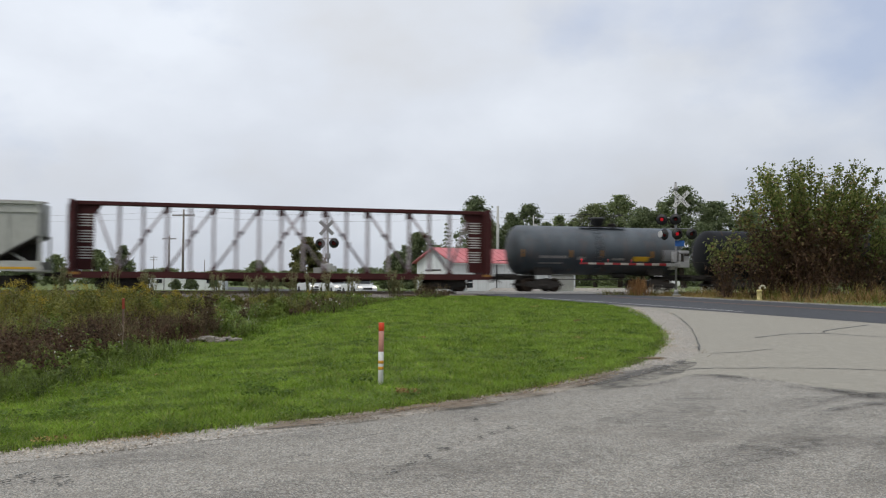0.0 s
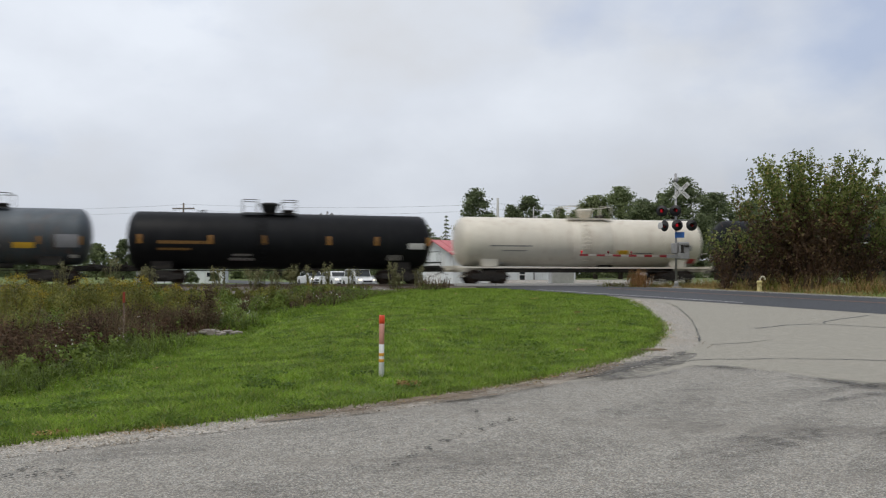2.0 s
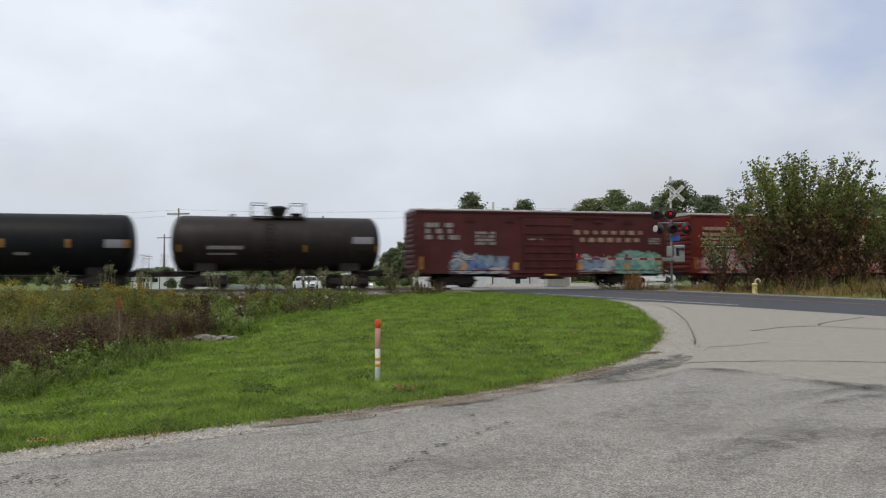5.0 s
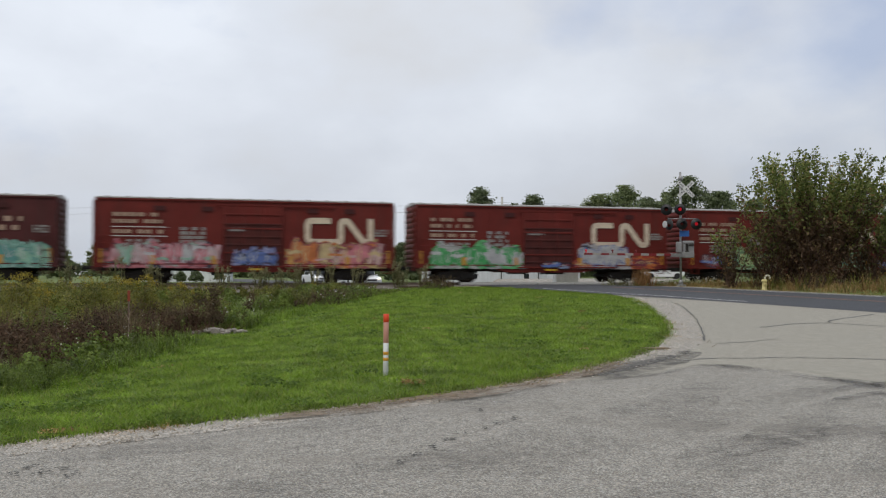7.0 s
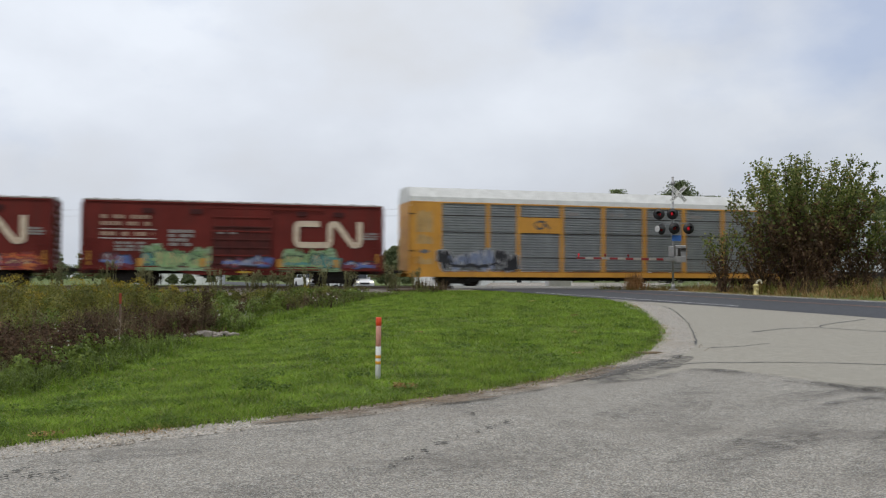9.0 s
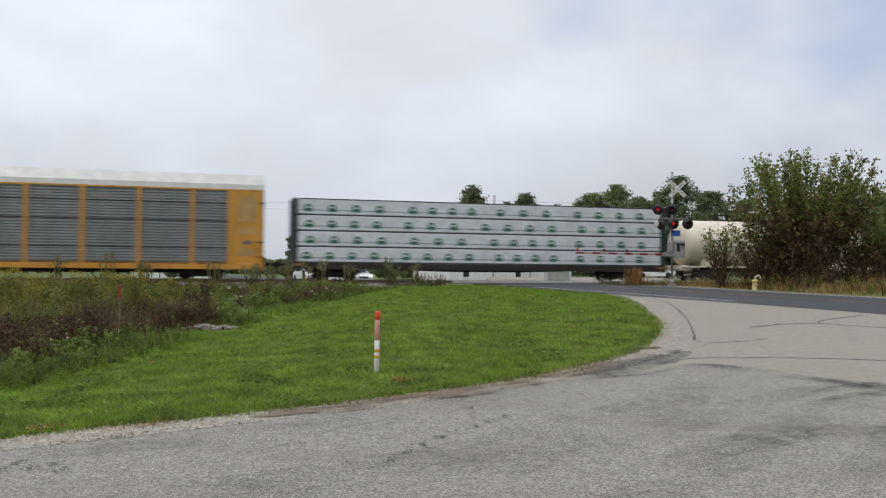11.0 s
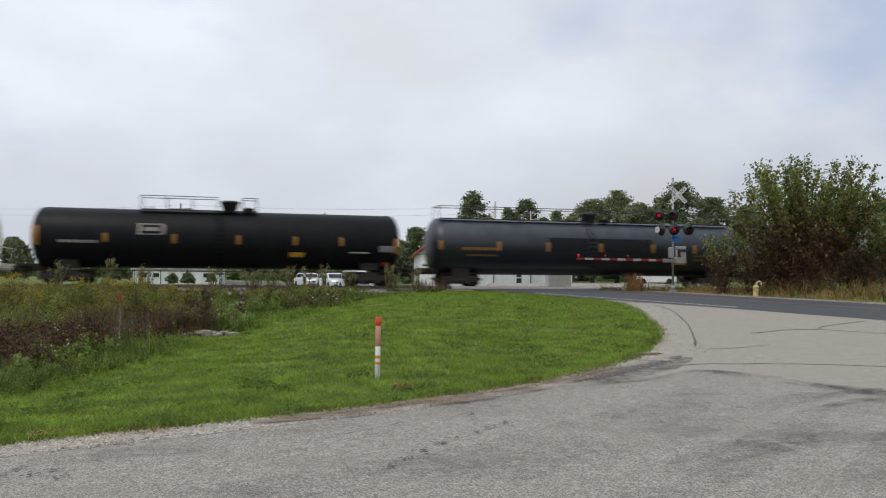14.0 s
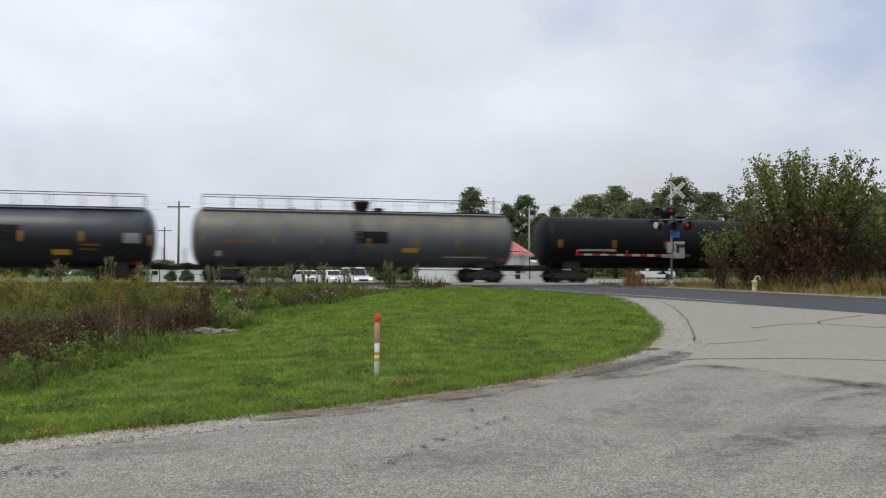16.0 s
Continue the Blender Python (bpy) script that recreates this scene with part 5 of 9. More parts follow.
    for q in (-1, 1):
        for y in (-1.52, 1.52):
            part("corner_panel", Geo().box((q * (h - 0.98), y, (eave + sill1) / 2), (1.74, 0.06, eave - sill1), 0, 0.01), M_RACK_YELLOW, car, "yellow end side panel")
        dg = Geo()
        for y in (-0.75, 0.75):
            dg.box((q * (h - 0.06), y, (eave + sill1) / 2), (0.06, 1.44, eave - sill1), 0, 0.01)
            for z in (1.6, 2.4, 3.3, 4.2):
                dg.box((q * (h - 0.02), y, z), (0.04, 1.3, 0.07))
        part("end_door", dg, M_RACK_YELLOW, car, "yellow folding end door")
        part("end_cap", Geo().prism([(-1.5, eave), (-1.48, eave + 0.3), (-1.1, top - 0.05), (0, top), (1.1, top - 0.05), (1.48, eave + 0.3), (1.5, eave)], q * (h - 0.09), q * (h - 0.02), "x"), M_RACK_ROOF, car)
        for z in (2.1, 4.3):
            part("hinge", Geo().box((q * (h - 0.16), -1.56, z), (0.3, 0.04, 0.08)), M_STEEL, car)
        part("emblem", Geo().prism([(q * (h - 0.95) - 0.34, 2.05), (q * (h - 0.95), 1.93), (q * (h - 0.95) + 0.34, 2.08), (q * (h - 0.95) + 0.12, 2.2), (q * (h - 0.95) - 0.12, 2.2)], -1.556, -1.55), M_STENCIL_DARK, car)
        ladder(car, q * (h - 0.4), -1.6, 0.5, 2.2, 0.4, M_RACK_YELLOW)
    scrawl(car, -h + 1.75, -h + 6.7, 0.98, 2.2, -1.59, *INKS["mono"], seed=77)
    for q in (-1, 1):
        for z0, z1 in ((1.3, 1.75), (2.5, 3.0), (3.2, 4.6)):
            sheet_on_side(car, "worn_patch", q * (h - 0.95) - 0.5, q * (h - 0.95) + 0.5, z0, z1, -1.553, M_WORN, int(z0 * 10 + q), 0.15, 0.003, "faded greyish patch in the yellow paint")
    for a, b in zip(xs, xs[1:]):
        part("sill_grime", Geo().box(((a + b) / 2, -1.563, sill1 - 0.03), (b - a - 0.3, 0.006, 0.05)), M_WORN_RUST, car)
    for x in xs[3:9]:
        bar_rows(car, "stencil", x + 0.5, x + 1.4, 4.4, 4.6, -1.507, 1, M_STENCIL_DIM, random.Random(int(x * 9)))
    return car


def centrebeam(s0, s1, loaded):
    lab = "centre-beam flat wagon stacked with wrapped lumber in four tiers" if loaded else "empty brown centre-beam flat wagon with open truss"
    car, h = railcar("centrebeam_wagon", lab, s0, s1, 2.6)
    paint = M_GREEN_END if loaded else M_BROWN
    deck = 0.98 if loaded else 1.06
    top = 4.72 if loaded else 4.95
    part("deck", Geo().box((0, 0, deck - 0.14), (2 * h, 2.85, 0.24), 0, 0.02), M_STEEL if loaded else M_BROWN, car)
    part("side_sill", Geo().box((0, -1.42, deck - 0.18), (2 * h, 0.08, 0.34)).box((0, 1.42, deck - 0.18), (2 * h, 0.08, 0.34)).prism([(-h + 4, deck - 0.3), (-2.5, 0.52), (2.5, 0.52), (h - 4, deck - 0.3)], -0.2, 0.2), M_STEEL if loaded else M_BROWN, car)
    part("top_beam", Geo().box((0, 0, top - 0.1), (2 * h, 0.5, 0.22), 0, 0.02), paint, car)
    pitch, n = 1.273, 15
    xs = [0.07 + pitch * (k - n / 2) for k in range(-1, n + 2)]
    for x in xs[1:-1]:
        part("post", Geo().box((x, 0, (deck + top) / 2), (0.16, 0.22, top - deck - 0.2)).box((x, 0, (deck + top) / 2), (0.05, 0.4, top - deck - 0.2)), M_PALE_POST if not loaded else paint, car)
    if not loaded:
        # Braces climb towards the middle from both ends and cross there.
        for i, j, up in ((1, 3, 1), (3, 5, 1), (5, 7, 1), (7, 9, 1), (8, 10, -1), (10, 12, -1), (12, 14, -1), (14, 16, -1), (0, 1, -1), (16, 17, 1)):
            a, b = (deck + 0.1, top - 0.2) if up > 0 else (top - 0.2, deck + 0.1)
            part("brace", Geo().tube((xs[i], 0, a), (xs[j], 0, b), 0.075, n=6), M_PALE_POST, car, "pale diagonal brace")
            if j - i < 2:
                continue
            for f in ((0.47, 0.61) if up > 0 else (0.39, 0.53)):
                bx, bz = xs[i] + (xs[j] - xs[i]) * f, a + (b - a) * f
                part("clamp", Geo().box((bx, 0, bz), (0.24, 0.24, 0.18), 0, 0.03), M_BROWN, car)
            m = xs[j] if up > 0 else xs[i]
            part("gusset", Geo().prism([(m - 0.17, top - 0.2), (m + 0.17, top - 0.2), (m + 0.12, top - 0.55), (m - 0.17, top - 0.6)], -0.12, 0.12), paint, car)
            m = xs[i] if up > 0 else xs[j]
            part("foot_gusset", Geo().prism([(m - 0.2, deck), (m + 0.2, deck), (m + 0.1, deck + 0.3), (m - 0.1, deck + 0.3)], -0.12, 0.12), paint, car)
    for q in (-1, 1):
        bk = Geo()
        if loaded:
            bk.box((q * (h - 0.12), 0, (deck + top) / 2), (0.16, 2.8, top - deck), 0, 0.02)
        else:
            for y in (-1.35, 1.35):
                bk.box((q * (h - 0.12), y, (deck + top) / 2), (0.22, 0.14, top - deck))
            bk.box((q * (h - 0.12), 0, (deck + top) / 2), (0.08, 2.7, top - deck))
            bk.prism([(q * (h - 0.2), top), (q * (h - 1.55), top), (q * (h - 1.4), top - 0.35), (q * (h - 1.1), top - 0.75), (q * (h - 1.06), deck + 0.1), (q * (h - 0.2), deck + 0.1)], -0.12, 0.12)
        part("bulkhead", bk, paint, car, "steel end bulkhead")
        if not loaded:
            slats = Geo()
            for k in range(17):
                z = 1.8 + k * 0.15
                if k not in (5, 11):
                    slats.box((q * (h - 0.68), -0.13, z), (0.68, 0.02, 0.07))
            part("bulkhead_slats", slats, M_STENCIL, car, "white ribs on the bulkhead web")
        ladder(car, q * (h + 0.05), -1.15, 0.6, top - 0.3, 0.4, paint, "y")
        part("reflector", Geo().box((q * (h - 0.3), -1.47, deck - 0.1), (0.5, 0.01, 0.14)), M_AMBER, car)
    if loaded:
        part("top_cover", Geo().box((0, -1.373, top - 0.05), (2 * h - 0.6, 0.012, 0.06)), M_STRAP, car)
        tier = (top - deck - 0.08) / 4
        for z in range(4):
            cuts = [-h + 0.3, -h * 0.48 + 0.3 * (z % 2), 0.1 - 0.5 * (z % 3), h * 0.46 - 0.25 * (z % 2), h - 0.3]
            for q in (-1, 1):
                for a, b in zip(cuts, cuts[1:]):
                    z0 = deck + 0.05 + z * tier
                    pk = part("lumber_package", Geo().box(((a + b) / 2, q * 0.80, z0 + tier / 2 - 0.02), (b - a - 0.015, 1.14, tier - 0.085), 0, 0.02), M_WRAP, car, "lumber bundle in grey-white wrap with green prints")
                    part("batten", Geo().box(((a + b) / 2, q * 0.80, z0 - 0.012), (b - a - 0.02, 1.13, 0.05)), M_STRAP, pk)
                    if q < 0:
                        m = max(1, int((b - a) / 1.3))
                        for k in range(m):
                            x = a + 0.5 + k * (b - a - 0.6) / m + 0.25 * ((z * 3) % 4) / 4
                            mk = Geo().prism([(x - 0.25, z0 + 0.17), (x + 0.25, z0 + 0.17), (x + 0.24, z0 + 0.42), (x + 0.14, z0 + 0.58), (x - 0.14, z0 + 0.58), (x - 0.24, z0 + 0.42)], -1.38, -1.37).box((x, -1.382, z0 + 0.33), (0.34, 0.006, 0.03))
                            part("green_print", mk, M_PRINT, pk)
                            part("print_centre", Geo().prism([(x - 0.13, z0 + 0.36), (x + 0.13, z0 + 0.36), (x + 0.1, z0 + 0.47), (x - 0.1, z0 + 0.47)], -1.386, -1.38), M_WRAP, pk)
                        part("print_line", Geo().box(((a + b) / 2, -1.374, z0 + 0.25), (b - a - 0.06, 0.008, 0.03)), M_PRINT_LINE, pk)
    return car


def hopper(s0, s1):
    car, h = railcar("covered_hopper", "pale grey covered hopper wagon with sloped ends", s0, s1, 1.9)
    top, low = 4.72, 1.1
    side = [(-h + 0.1, top), (h - 0.1, top), (h - 0.1, 3.0), (h - 2.6, 1.5), (h - 3.4, low), (-h + 3.4, low), (-h + 2.6, 1.5), (-h + 0.1, 3.0)]
    part("body", Geo().prism(side, -1.5, 1.5), M_HOPPER, car)
    ribs = Geo()
    for k in range(13):
        x = -h + 0.15 + k * (2 * h - 0.3) / 12
        lo = 1.5 if abs(x) < h - 2.6 else 1.5 + (abs(x) - h + 2.6) * 0.6
        ribs.box((x, -1.53, (top + lo) / 2), (0.08, 0.08, top - lo))
    ribs.box((0, -1.54, top - 0.06), (2 * h, 0.1, 0.14)).box((0, -1.53, top - 0.55), (2 * h, 0.06, 0.06)).box((0, -1.5, 1.16), (2 * h + 0.2, 0.1, 0.24))
    part("side_frame", ribs, M_HOPPER, car)
    part("roof_walk", Geo().box((0, 0, top + 0.08), (2 * h, 0.8, 0.06)).box((0, -0.9, top + 0.05), (2 * h - 1, 0.3, 0.1)), M_ROOF, car)
    part("stripe", Geo().box((0, -1.56, 1.2), (2 * h - 0.5, 0.01, 0.12)), M_YELLOW, car)
    part("side_sill", Geo().box((0, -1.47, 1.33), (2 * h + 0.1, 0.1, 0.5)).box((0, 1.47, 1.33), (2 * h + 0.1, 0.1, 0.5)), M_HOPPER, car)
    for q in (-1, 1):
        part("end_frame", Geo().box((q * (h - 0.05), -1.4, 2.0), (0.12, 0.12, 2.0)).box((q * (h - 0.05), 1.4, 2.0), (0.12, 0.12, 2.0)).box((q * (h - 0.6), 0, 1.05), (1.4, 2.9, 0.12)).tube((q * (h - 0.1), -1.4, 1.2), (q * (h - 1.8), -1.0, 2.2), 0.06, n=6), M_HOPPER, car)
        ladder(car, q * h, -1.2, 0.6, top, 0.42, M_HOPPER, "y")
        # Dark plates put in to stand for the shade in the hollow end.
        part("hollow_shade_plate", Geo().prism([(q * (h - 0.35), 1.1), (q * (h - 0.35), 2.8), (q * (h - 2.6), 1.55), (q * (h - 3.2), 1.1)], -0.06, 0.06), M_STEEL, car, "dark plate put in for the shade under the slope sheet")
        part("dark_slope_lining", Geo().prism([(q * (h - 0.15), 3.0), (q * (h - 0.15), 2.85), (q * (h - 2.7), 1.3), (q * (h - 2.7), 1.45)], -1.46, 1.46), M_STEEL, car)
    return car


def build_train():
    hopper(-39.6, -22.2)
    centrebeam(-20.85, 2.9, False)
    tank_car(4.5, 16.05, 1.08, 4.17, M_TANK_BLUE, "blue-grey tank wagon, paler towards its top, with amber reflectors and rust streaks",
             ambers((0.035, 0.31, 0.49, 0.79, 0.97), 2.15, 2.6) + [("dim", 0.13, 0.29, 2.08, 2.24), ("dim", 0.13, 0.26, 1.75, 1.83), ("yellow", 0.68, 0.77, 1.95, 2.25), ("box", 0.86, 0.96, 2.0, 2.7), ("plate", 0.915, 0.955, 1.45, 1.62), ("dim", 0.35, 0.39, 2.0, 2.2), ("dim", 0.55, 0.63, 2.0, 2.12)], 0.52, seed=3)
    tank_car(17.9, 35.2, 0.86, 4.1, M_TANK_BLACK, "long black tank wagon with amber reflectors and lettering",
             ambers((0.045, 0.26, 0.43, 0.64, 0.80, 0.98), 2.25, 2.75) + [("text", 0.1, 0.25, 2.25, 2.42), ("text", 0.1, 0.2, 1.9, 2.02), ("plate", 0.91, 0.965, 2.05, 2.4), ("dim", 0.32, 0.4, 1.35, 1.5), ("dim", 0.33, 0.39, 1.6, 1.72), ("dim", 0.84, 0.89, 1.4, 1.7)], 0.45, seed=5)
    tank_car(36.9, 53.5, 1.08, 4.14, M_TANK_PALE, "long pale grey-white tank wagon with running boards",
             [("dark", 0.11, 0.27, 2.28, 2.36), ("dark", 0.16, 0.25, 2.0, 2.06), ("yellow", 0.62, 0.665, 1.85, 2.1), ("dark", 0.69, 0.77, 1.88, 1.96), ("box", 0.87, 0.93, 2.1, 2.45), ("red", 0.93, 0.96, 1.3, 1.6), ("plate", 0.1, 0.18, 1.16, 1.35)], 0.52, sill=M_TANK_PALE, saddle=True, seed=7)
    tank_car(55.2, 72.55, 0.84, 4.2, M_TANK_BLACK, "long black tank wagon with amber reflectors and white lettering",
             ambers((0.04, 0.25, 0.45, 0.625, 0.81, 0.98), 2.3, 2.75) + [("white", 0.11, 0.23, 2.3, 2.45), ("white", 0.11, 0.22, 2.05, 2.15), ("white", 0.28, 0.31, 2.3, 2.42), ("dim", 0.37, 0.43, 1.75, 1.95), ("white", 0.575, 0.61, 2.7, 2.82), ("dim", 0.575, 0.61, 2.0, 2.3), ("dim", 0.575, 0.61, 1.6, 1.8), ("box", 0.915, 0.97, 2.3, 2.75), ("dim", 0.66, 0.7, 1.9, 2.05)], 0.49, seed=9)
    tank_car(74.4, 86.3, 1.05, 4.2, M_TANK_BROWN, "dark brown-black tank wagon with faded lettering",
             ambers((0.04, 0.62, 0.97), 2.1, 2.5) + [("dim", 0.17, 0.33, 2.25, 2.45), ("dim", 0.17, 0.3, 1.95, 2.05), ("box", 0.85, 0.95, 2.6, 3.0)], 0.5, seed=11)
    boxcar(88.3, 104.7, M_MAROON, "faded maroon boxcar with blocked lettering and teal graffiti", [(-0.75, -0.3, 2.05, "sea"), (0.27, 0.56, 2.0, "sea"), (0.56, 0.97, 2.3, "teal")], False, True, 13)
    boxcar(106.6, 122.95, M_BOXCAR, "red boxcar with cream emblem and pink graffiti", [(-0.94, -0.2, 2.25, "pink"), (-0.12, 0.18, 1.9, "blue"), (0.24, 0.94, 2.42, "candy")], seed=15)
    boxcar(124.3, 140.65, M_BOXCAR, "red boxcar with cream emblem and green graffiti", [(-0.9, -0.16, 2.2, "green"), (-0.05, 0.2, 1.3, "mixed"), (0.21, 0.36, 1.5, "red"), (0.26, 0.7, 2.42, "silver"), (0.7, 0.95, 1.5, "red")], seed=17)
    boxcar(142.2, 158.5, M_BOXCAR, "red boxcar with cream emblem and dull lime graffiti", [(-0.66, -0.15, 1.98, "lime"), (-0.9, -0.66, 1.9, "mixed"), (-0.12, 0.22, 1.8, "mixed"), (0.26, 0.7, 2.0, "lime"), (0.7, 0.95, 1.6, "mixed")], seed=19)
    autorack(160.08, 187.8)
    centrebeam(189.4, 213.05, True)
    tank_car(214.6, 228.5, 1.06, 4.08, M_TANK_WHITE, "ivory tank wagon with rust runs below its valves",
             [("dark", 0.13, 0.3, 2.3, 2.38), ("dark", 0.15, 0.28, 2.0, 2.06), ("yellow", 0.405, 0.46, 1.75, 2.0), ("dark", 0.63, 0.68, 2.0, 2.2), ("dark", 0.9, 0.965, 2.0, 2.5), ("dark", 0.78, 0.84, 1.9, 2.0)], 0.55, sill=M_TANK_WHITE, saddle=True, stain=True, seed=21)
    tank_car(230.15, 250.4, 0.94, 4.22, M_TANK_BLACK, "very long black tank wagon with amber reflectors and a grey tag",
             [("amber", 0.01, 0.027, 2.1, 3.15)] + ambers((0.19, 0.365, 0.535, 0.69, 0.82), 2.3, 2.8, 0.008) + [("amber", 0.972, 0.988, 1.9, 2.8), ("dim", 0.075, 0.17, 2.25, 2.4), ("dim", 0.27, 0.34, 2.75, 2.8), ("dim", 0.27, 0.34, 3.3, 3.36), ("dim", 0.272, 0.28, 2.8, 3.3), ("dim", 0.333, 0.341, 2.8, 3.3), ("dim", 0.285, 0.325, 2.95, 3.15), ("yellow", 0.675, 0.715, 1.65, 1.9), ("white", 0.845, 0.9, 1.9, 1.98), ("box", 0.93, 0.975, 2.0, 2.35), ("red", 0.942, 0.962, 1.18, 1.4)], 0.512, "left", seed=23)
    tank_car(252.2, 273.3, 0.74, 4.16, M_TANK_SHEEN, "very long black tank wagon with a painted-in blue sheen and full-length handrails",
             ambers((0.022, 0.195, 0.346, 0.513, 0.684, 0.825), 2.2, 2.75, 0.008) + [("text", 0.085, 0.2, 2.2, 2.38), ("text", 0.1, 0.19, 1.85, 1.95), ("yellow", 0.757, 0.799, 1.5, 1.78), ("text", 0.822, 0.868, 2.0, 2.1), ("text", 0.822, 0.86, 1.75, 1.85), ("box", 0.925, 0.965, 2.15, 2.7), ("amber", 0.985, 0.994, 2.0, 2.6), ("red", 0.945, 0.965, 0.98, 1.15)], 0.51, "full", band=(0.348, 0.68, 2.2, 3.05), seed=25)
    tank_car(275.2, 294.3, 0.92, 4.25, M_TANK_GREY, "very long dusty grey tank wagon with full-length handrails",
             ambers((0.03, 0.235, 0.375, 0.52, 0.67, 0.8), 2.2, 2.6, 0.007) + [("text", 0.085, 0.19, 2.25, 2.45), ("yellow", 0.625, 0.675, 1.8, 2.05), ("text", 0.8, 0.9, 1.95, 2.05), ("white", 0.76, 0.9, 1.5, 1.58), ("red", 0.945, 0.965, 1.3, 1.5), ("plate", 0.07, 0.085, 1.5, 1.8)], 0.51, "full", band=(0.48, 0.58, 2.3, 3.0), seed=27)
    tank_car(296.2, 314.5, 0.92, 4.2, M_TANK_BLACK, "long black tank wagon with white lettering and amber reflectors",
             ambers((0.05, 0.25, 0.45, 0.65, 0.85), 2.2, 2.7, 0.008) + [("white", 0.12, 0.26, 2.0, 2.12), ("dim", 0.3, 0.55, 1.7, 1.85), ("plate", 0.92, 0.97, 2.1, 2.4)], 0.5, seed=29)
    tank_car(316.5, 333.5, 0.92, 4.2, M_TANK_BROWN, "dark brown-black tank wagon with faded lettering",
             ambers((0.05, 0.5, 0.95), 2.2, 2.7, 0.008), 0.5, seed=31)


build_train()

# ---- signals, poles, buildings, vehicles ----
M_GALV = surface("galvanised_steel", (0.34, 0.34, 0.34), 0.5, 0.4, dirt=(0.2, 0.19, 0.18))
M_SIGN_WHITE = surface("white_sign_sheet", (0.72, 0.72, 0.7), 0.5, dirt=(0.4, 0.4, 0.38))
M_SIGN_BACK = surface("dull_aluminium", (0.30, 0.30, 0.30), 0.55, 0.4)
M_BLUE = surface("blue_sign_sheet", (0.03, 0.13, 0.42), 0.5)
M_LENS_DARK = surface("unlit_red_lens", (0.16, 0.015, 0.015), 0.25, bump=0)
M_LENS_DIM = glow("dim_red_lens", (1.0, 0.02, 0.04), 0.25)
M_LENS_LIT = glow("lit_red_lens", (1.0, 0.02, 0.04), 0.32)
M_LENS_CLEAR = surface("pale_lens", (0.5, 0.5, 0.5), 0.2, bump=0)
M_GATE_RED = surface("red_gate_sheet", (0.22, 0.014, 0.018), 0.5)
M_GATE_WHITE = surface("white_gate_sheet", (0.36, 0.33, 0.29), 0.5)
M_POLE = surface("grey_weathered_pole", (0.19, 0.165, 0.145), 0.9, dirt=(0.1, 0.09, 0.08))
M_POLE_PALE = surface("pale_pole", (0.42, 0.42, 0.4), 0.8)
M_WIRE = surface("wire", (0.05, 0.05, 0.055), 0.6, bump=0)
M_SIDING = surface("white_metal_siding", (0.66, 0.69, 0.69), 0.55, dirt=(0.45, 0.46, 0.45), scale=0.6, streaks=True)
M_PINK_ROOF = surface("faded_red_metal_roof", (0.52, 0.15, 0.16), 0.55, dirt=(0.42, 0.2, 0.2), scale=0.5)
M_WINDOW = surface("dark_window_glass", (0.02, 0.024, 0.028), 0.08, bump=0)
M_TRIM = surface("white_trim", (0.7, 0.7, 0.69), 0.5)
M_CAR = surface("white_car_paint", (0.68, 0.69, 0.7), 0.25, vary=0.03, bump=0)
M_TYRE = surface("tyre", (0.02, 0.02, 0.02), 0.85)
M_HEADLIGHT = glow("lit_headlight", (1.0, 0.93, 0.78), 1.3)
M_CABINET = surface("silver_cabinet_paint", (0.45, 0.455, 0.45), 0.5, 0.2)
M_ORANGE = surface("orange_red_plastic", (0.75, 0.07, 0.02), 0.45)
M_PINKISH = surface("faded_orange_plastic", (0.62, 0.30, 0.24), 0.5)
M_POST_WHITE = surface("white_plastic", (0.72, 0.72, 0.72), 0.45, dirt=(0.5, 0.5, 0.46))
M_POST_BAND = surface("amber_band", (0.68, 0.33, 0.03), 0.4)
M_HYDRANT = surface("pale_yellow_paint", (0.55, 0.47, 0.20), 0.6, dirt=(0.3, 0.22, 0.1))
M_HOOK = surface("dull_cream_paint", (0.5, 0.46, 0.34), 0.6)
M_STAKE = surface("red_stake_paint", (0.26, 0.04, 0.014), 0.6)
M_SCRAP = surface("weathered_board", (0.2, 0.15, 0.1), 0.9, vary=0.3, scale=6.0)
M_CONCRETE = surface("old_concrete", (0.25, 0.225, 0.2), 0.9, vary=0.35, scale=4.0, dirt=(0.13, 0.11, 0.08), dirt_amount=0.9, bump=0.5)


def lettering(words, size, material, parent, at, thick=0.002):
    cu = bpy.data.curves.new("lettering", "FONT")
    cu.body, cu.size, cu.extrude, cu.align_x, cu.align_y = words, size, thick, "CENTER", "CENTER"
    cu.materials.append(material)
    tmp = new("lettering", cu)
    me = bpy.data.meshes.new_from_object(tmp.evaluated_get(bpy.context.evaluated_depsgraph_get()))
    bpy.data.objects.remove(tmp)
    ob = new("lettering", me)
    ob.parent, ob.matrix_basis = parent, at
    return ob


BLINKERS = []


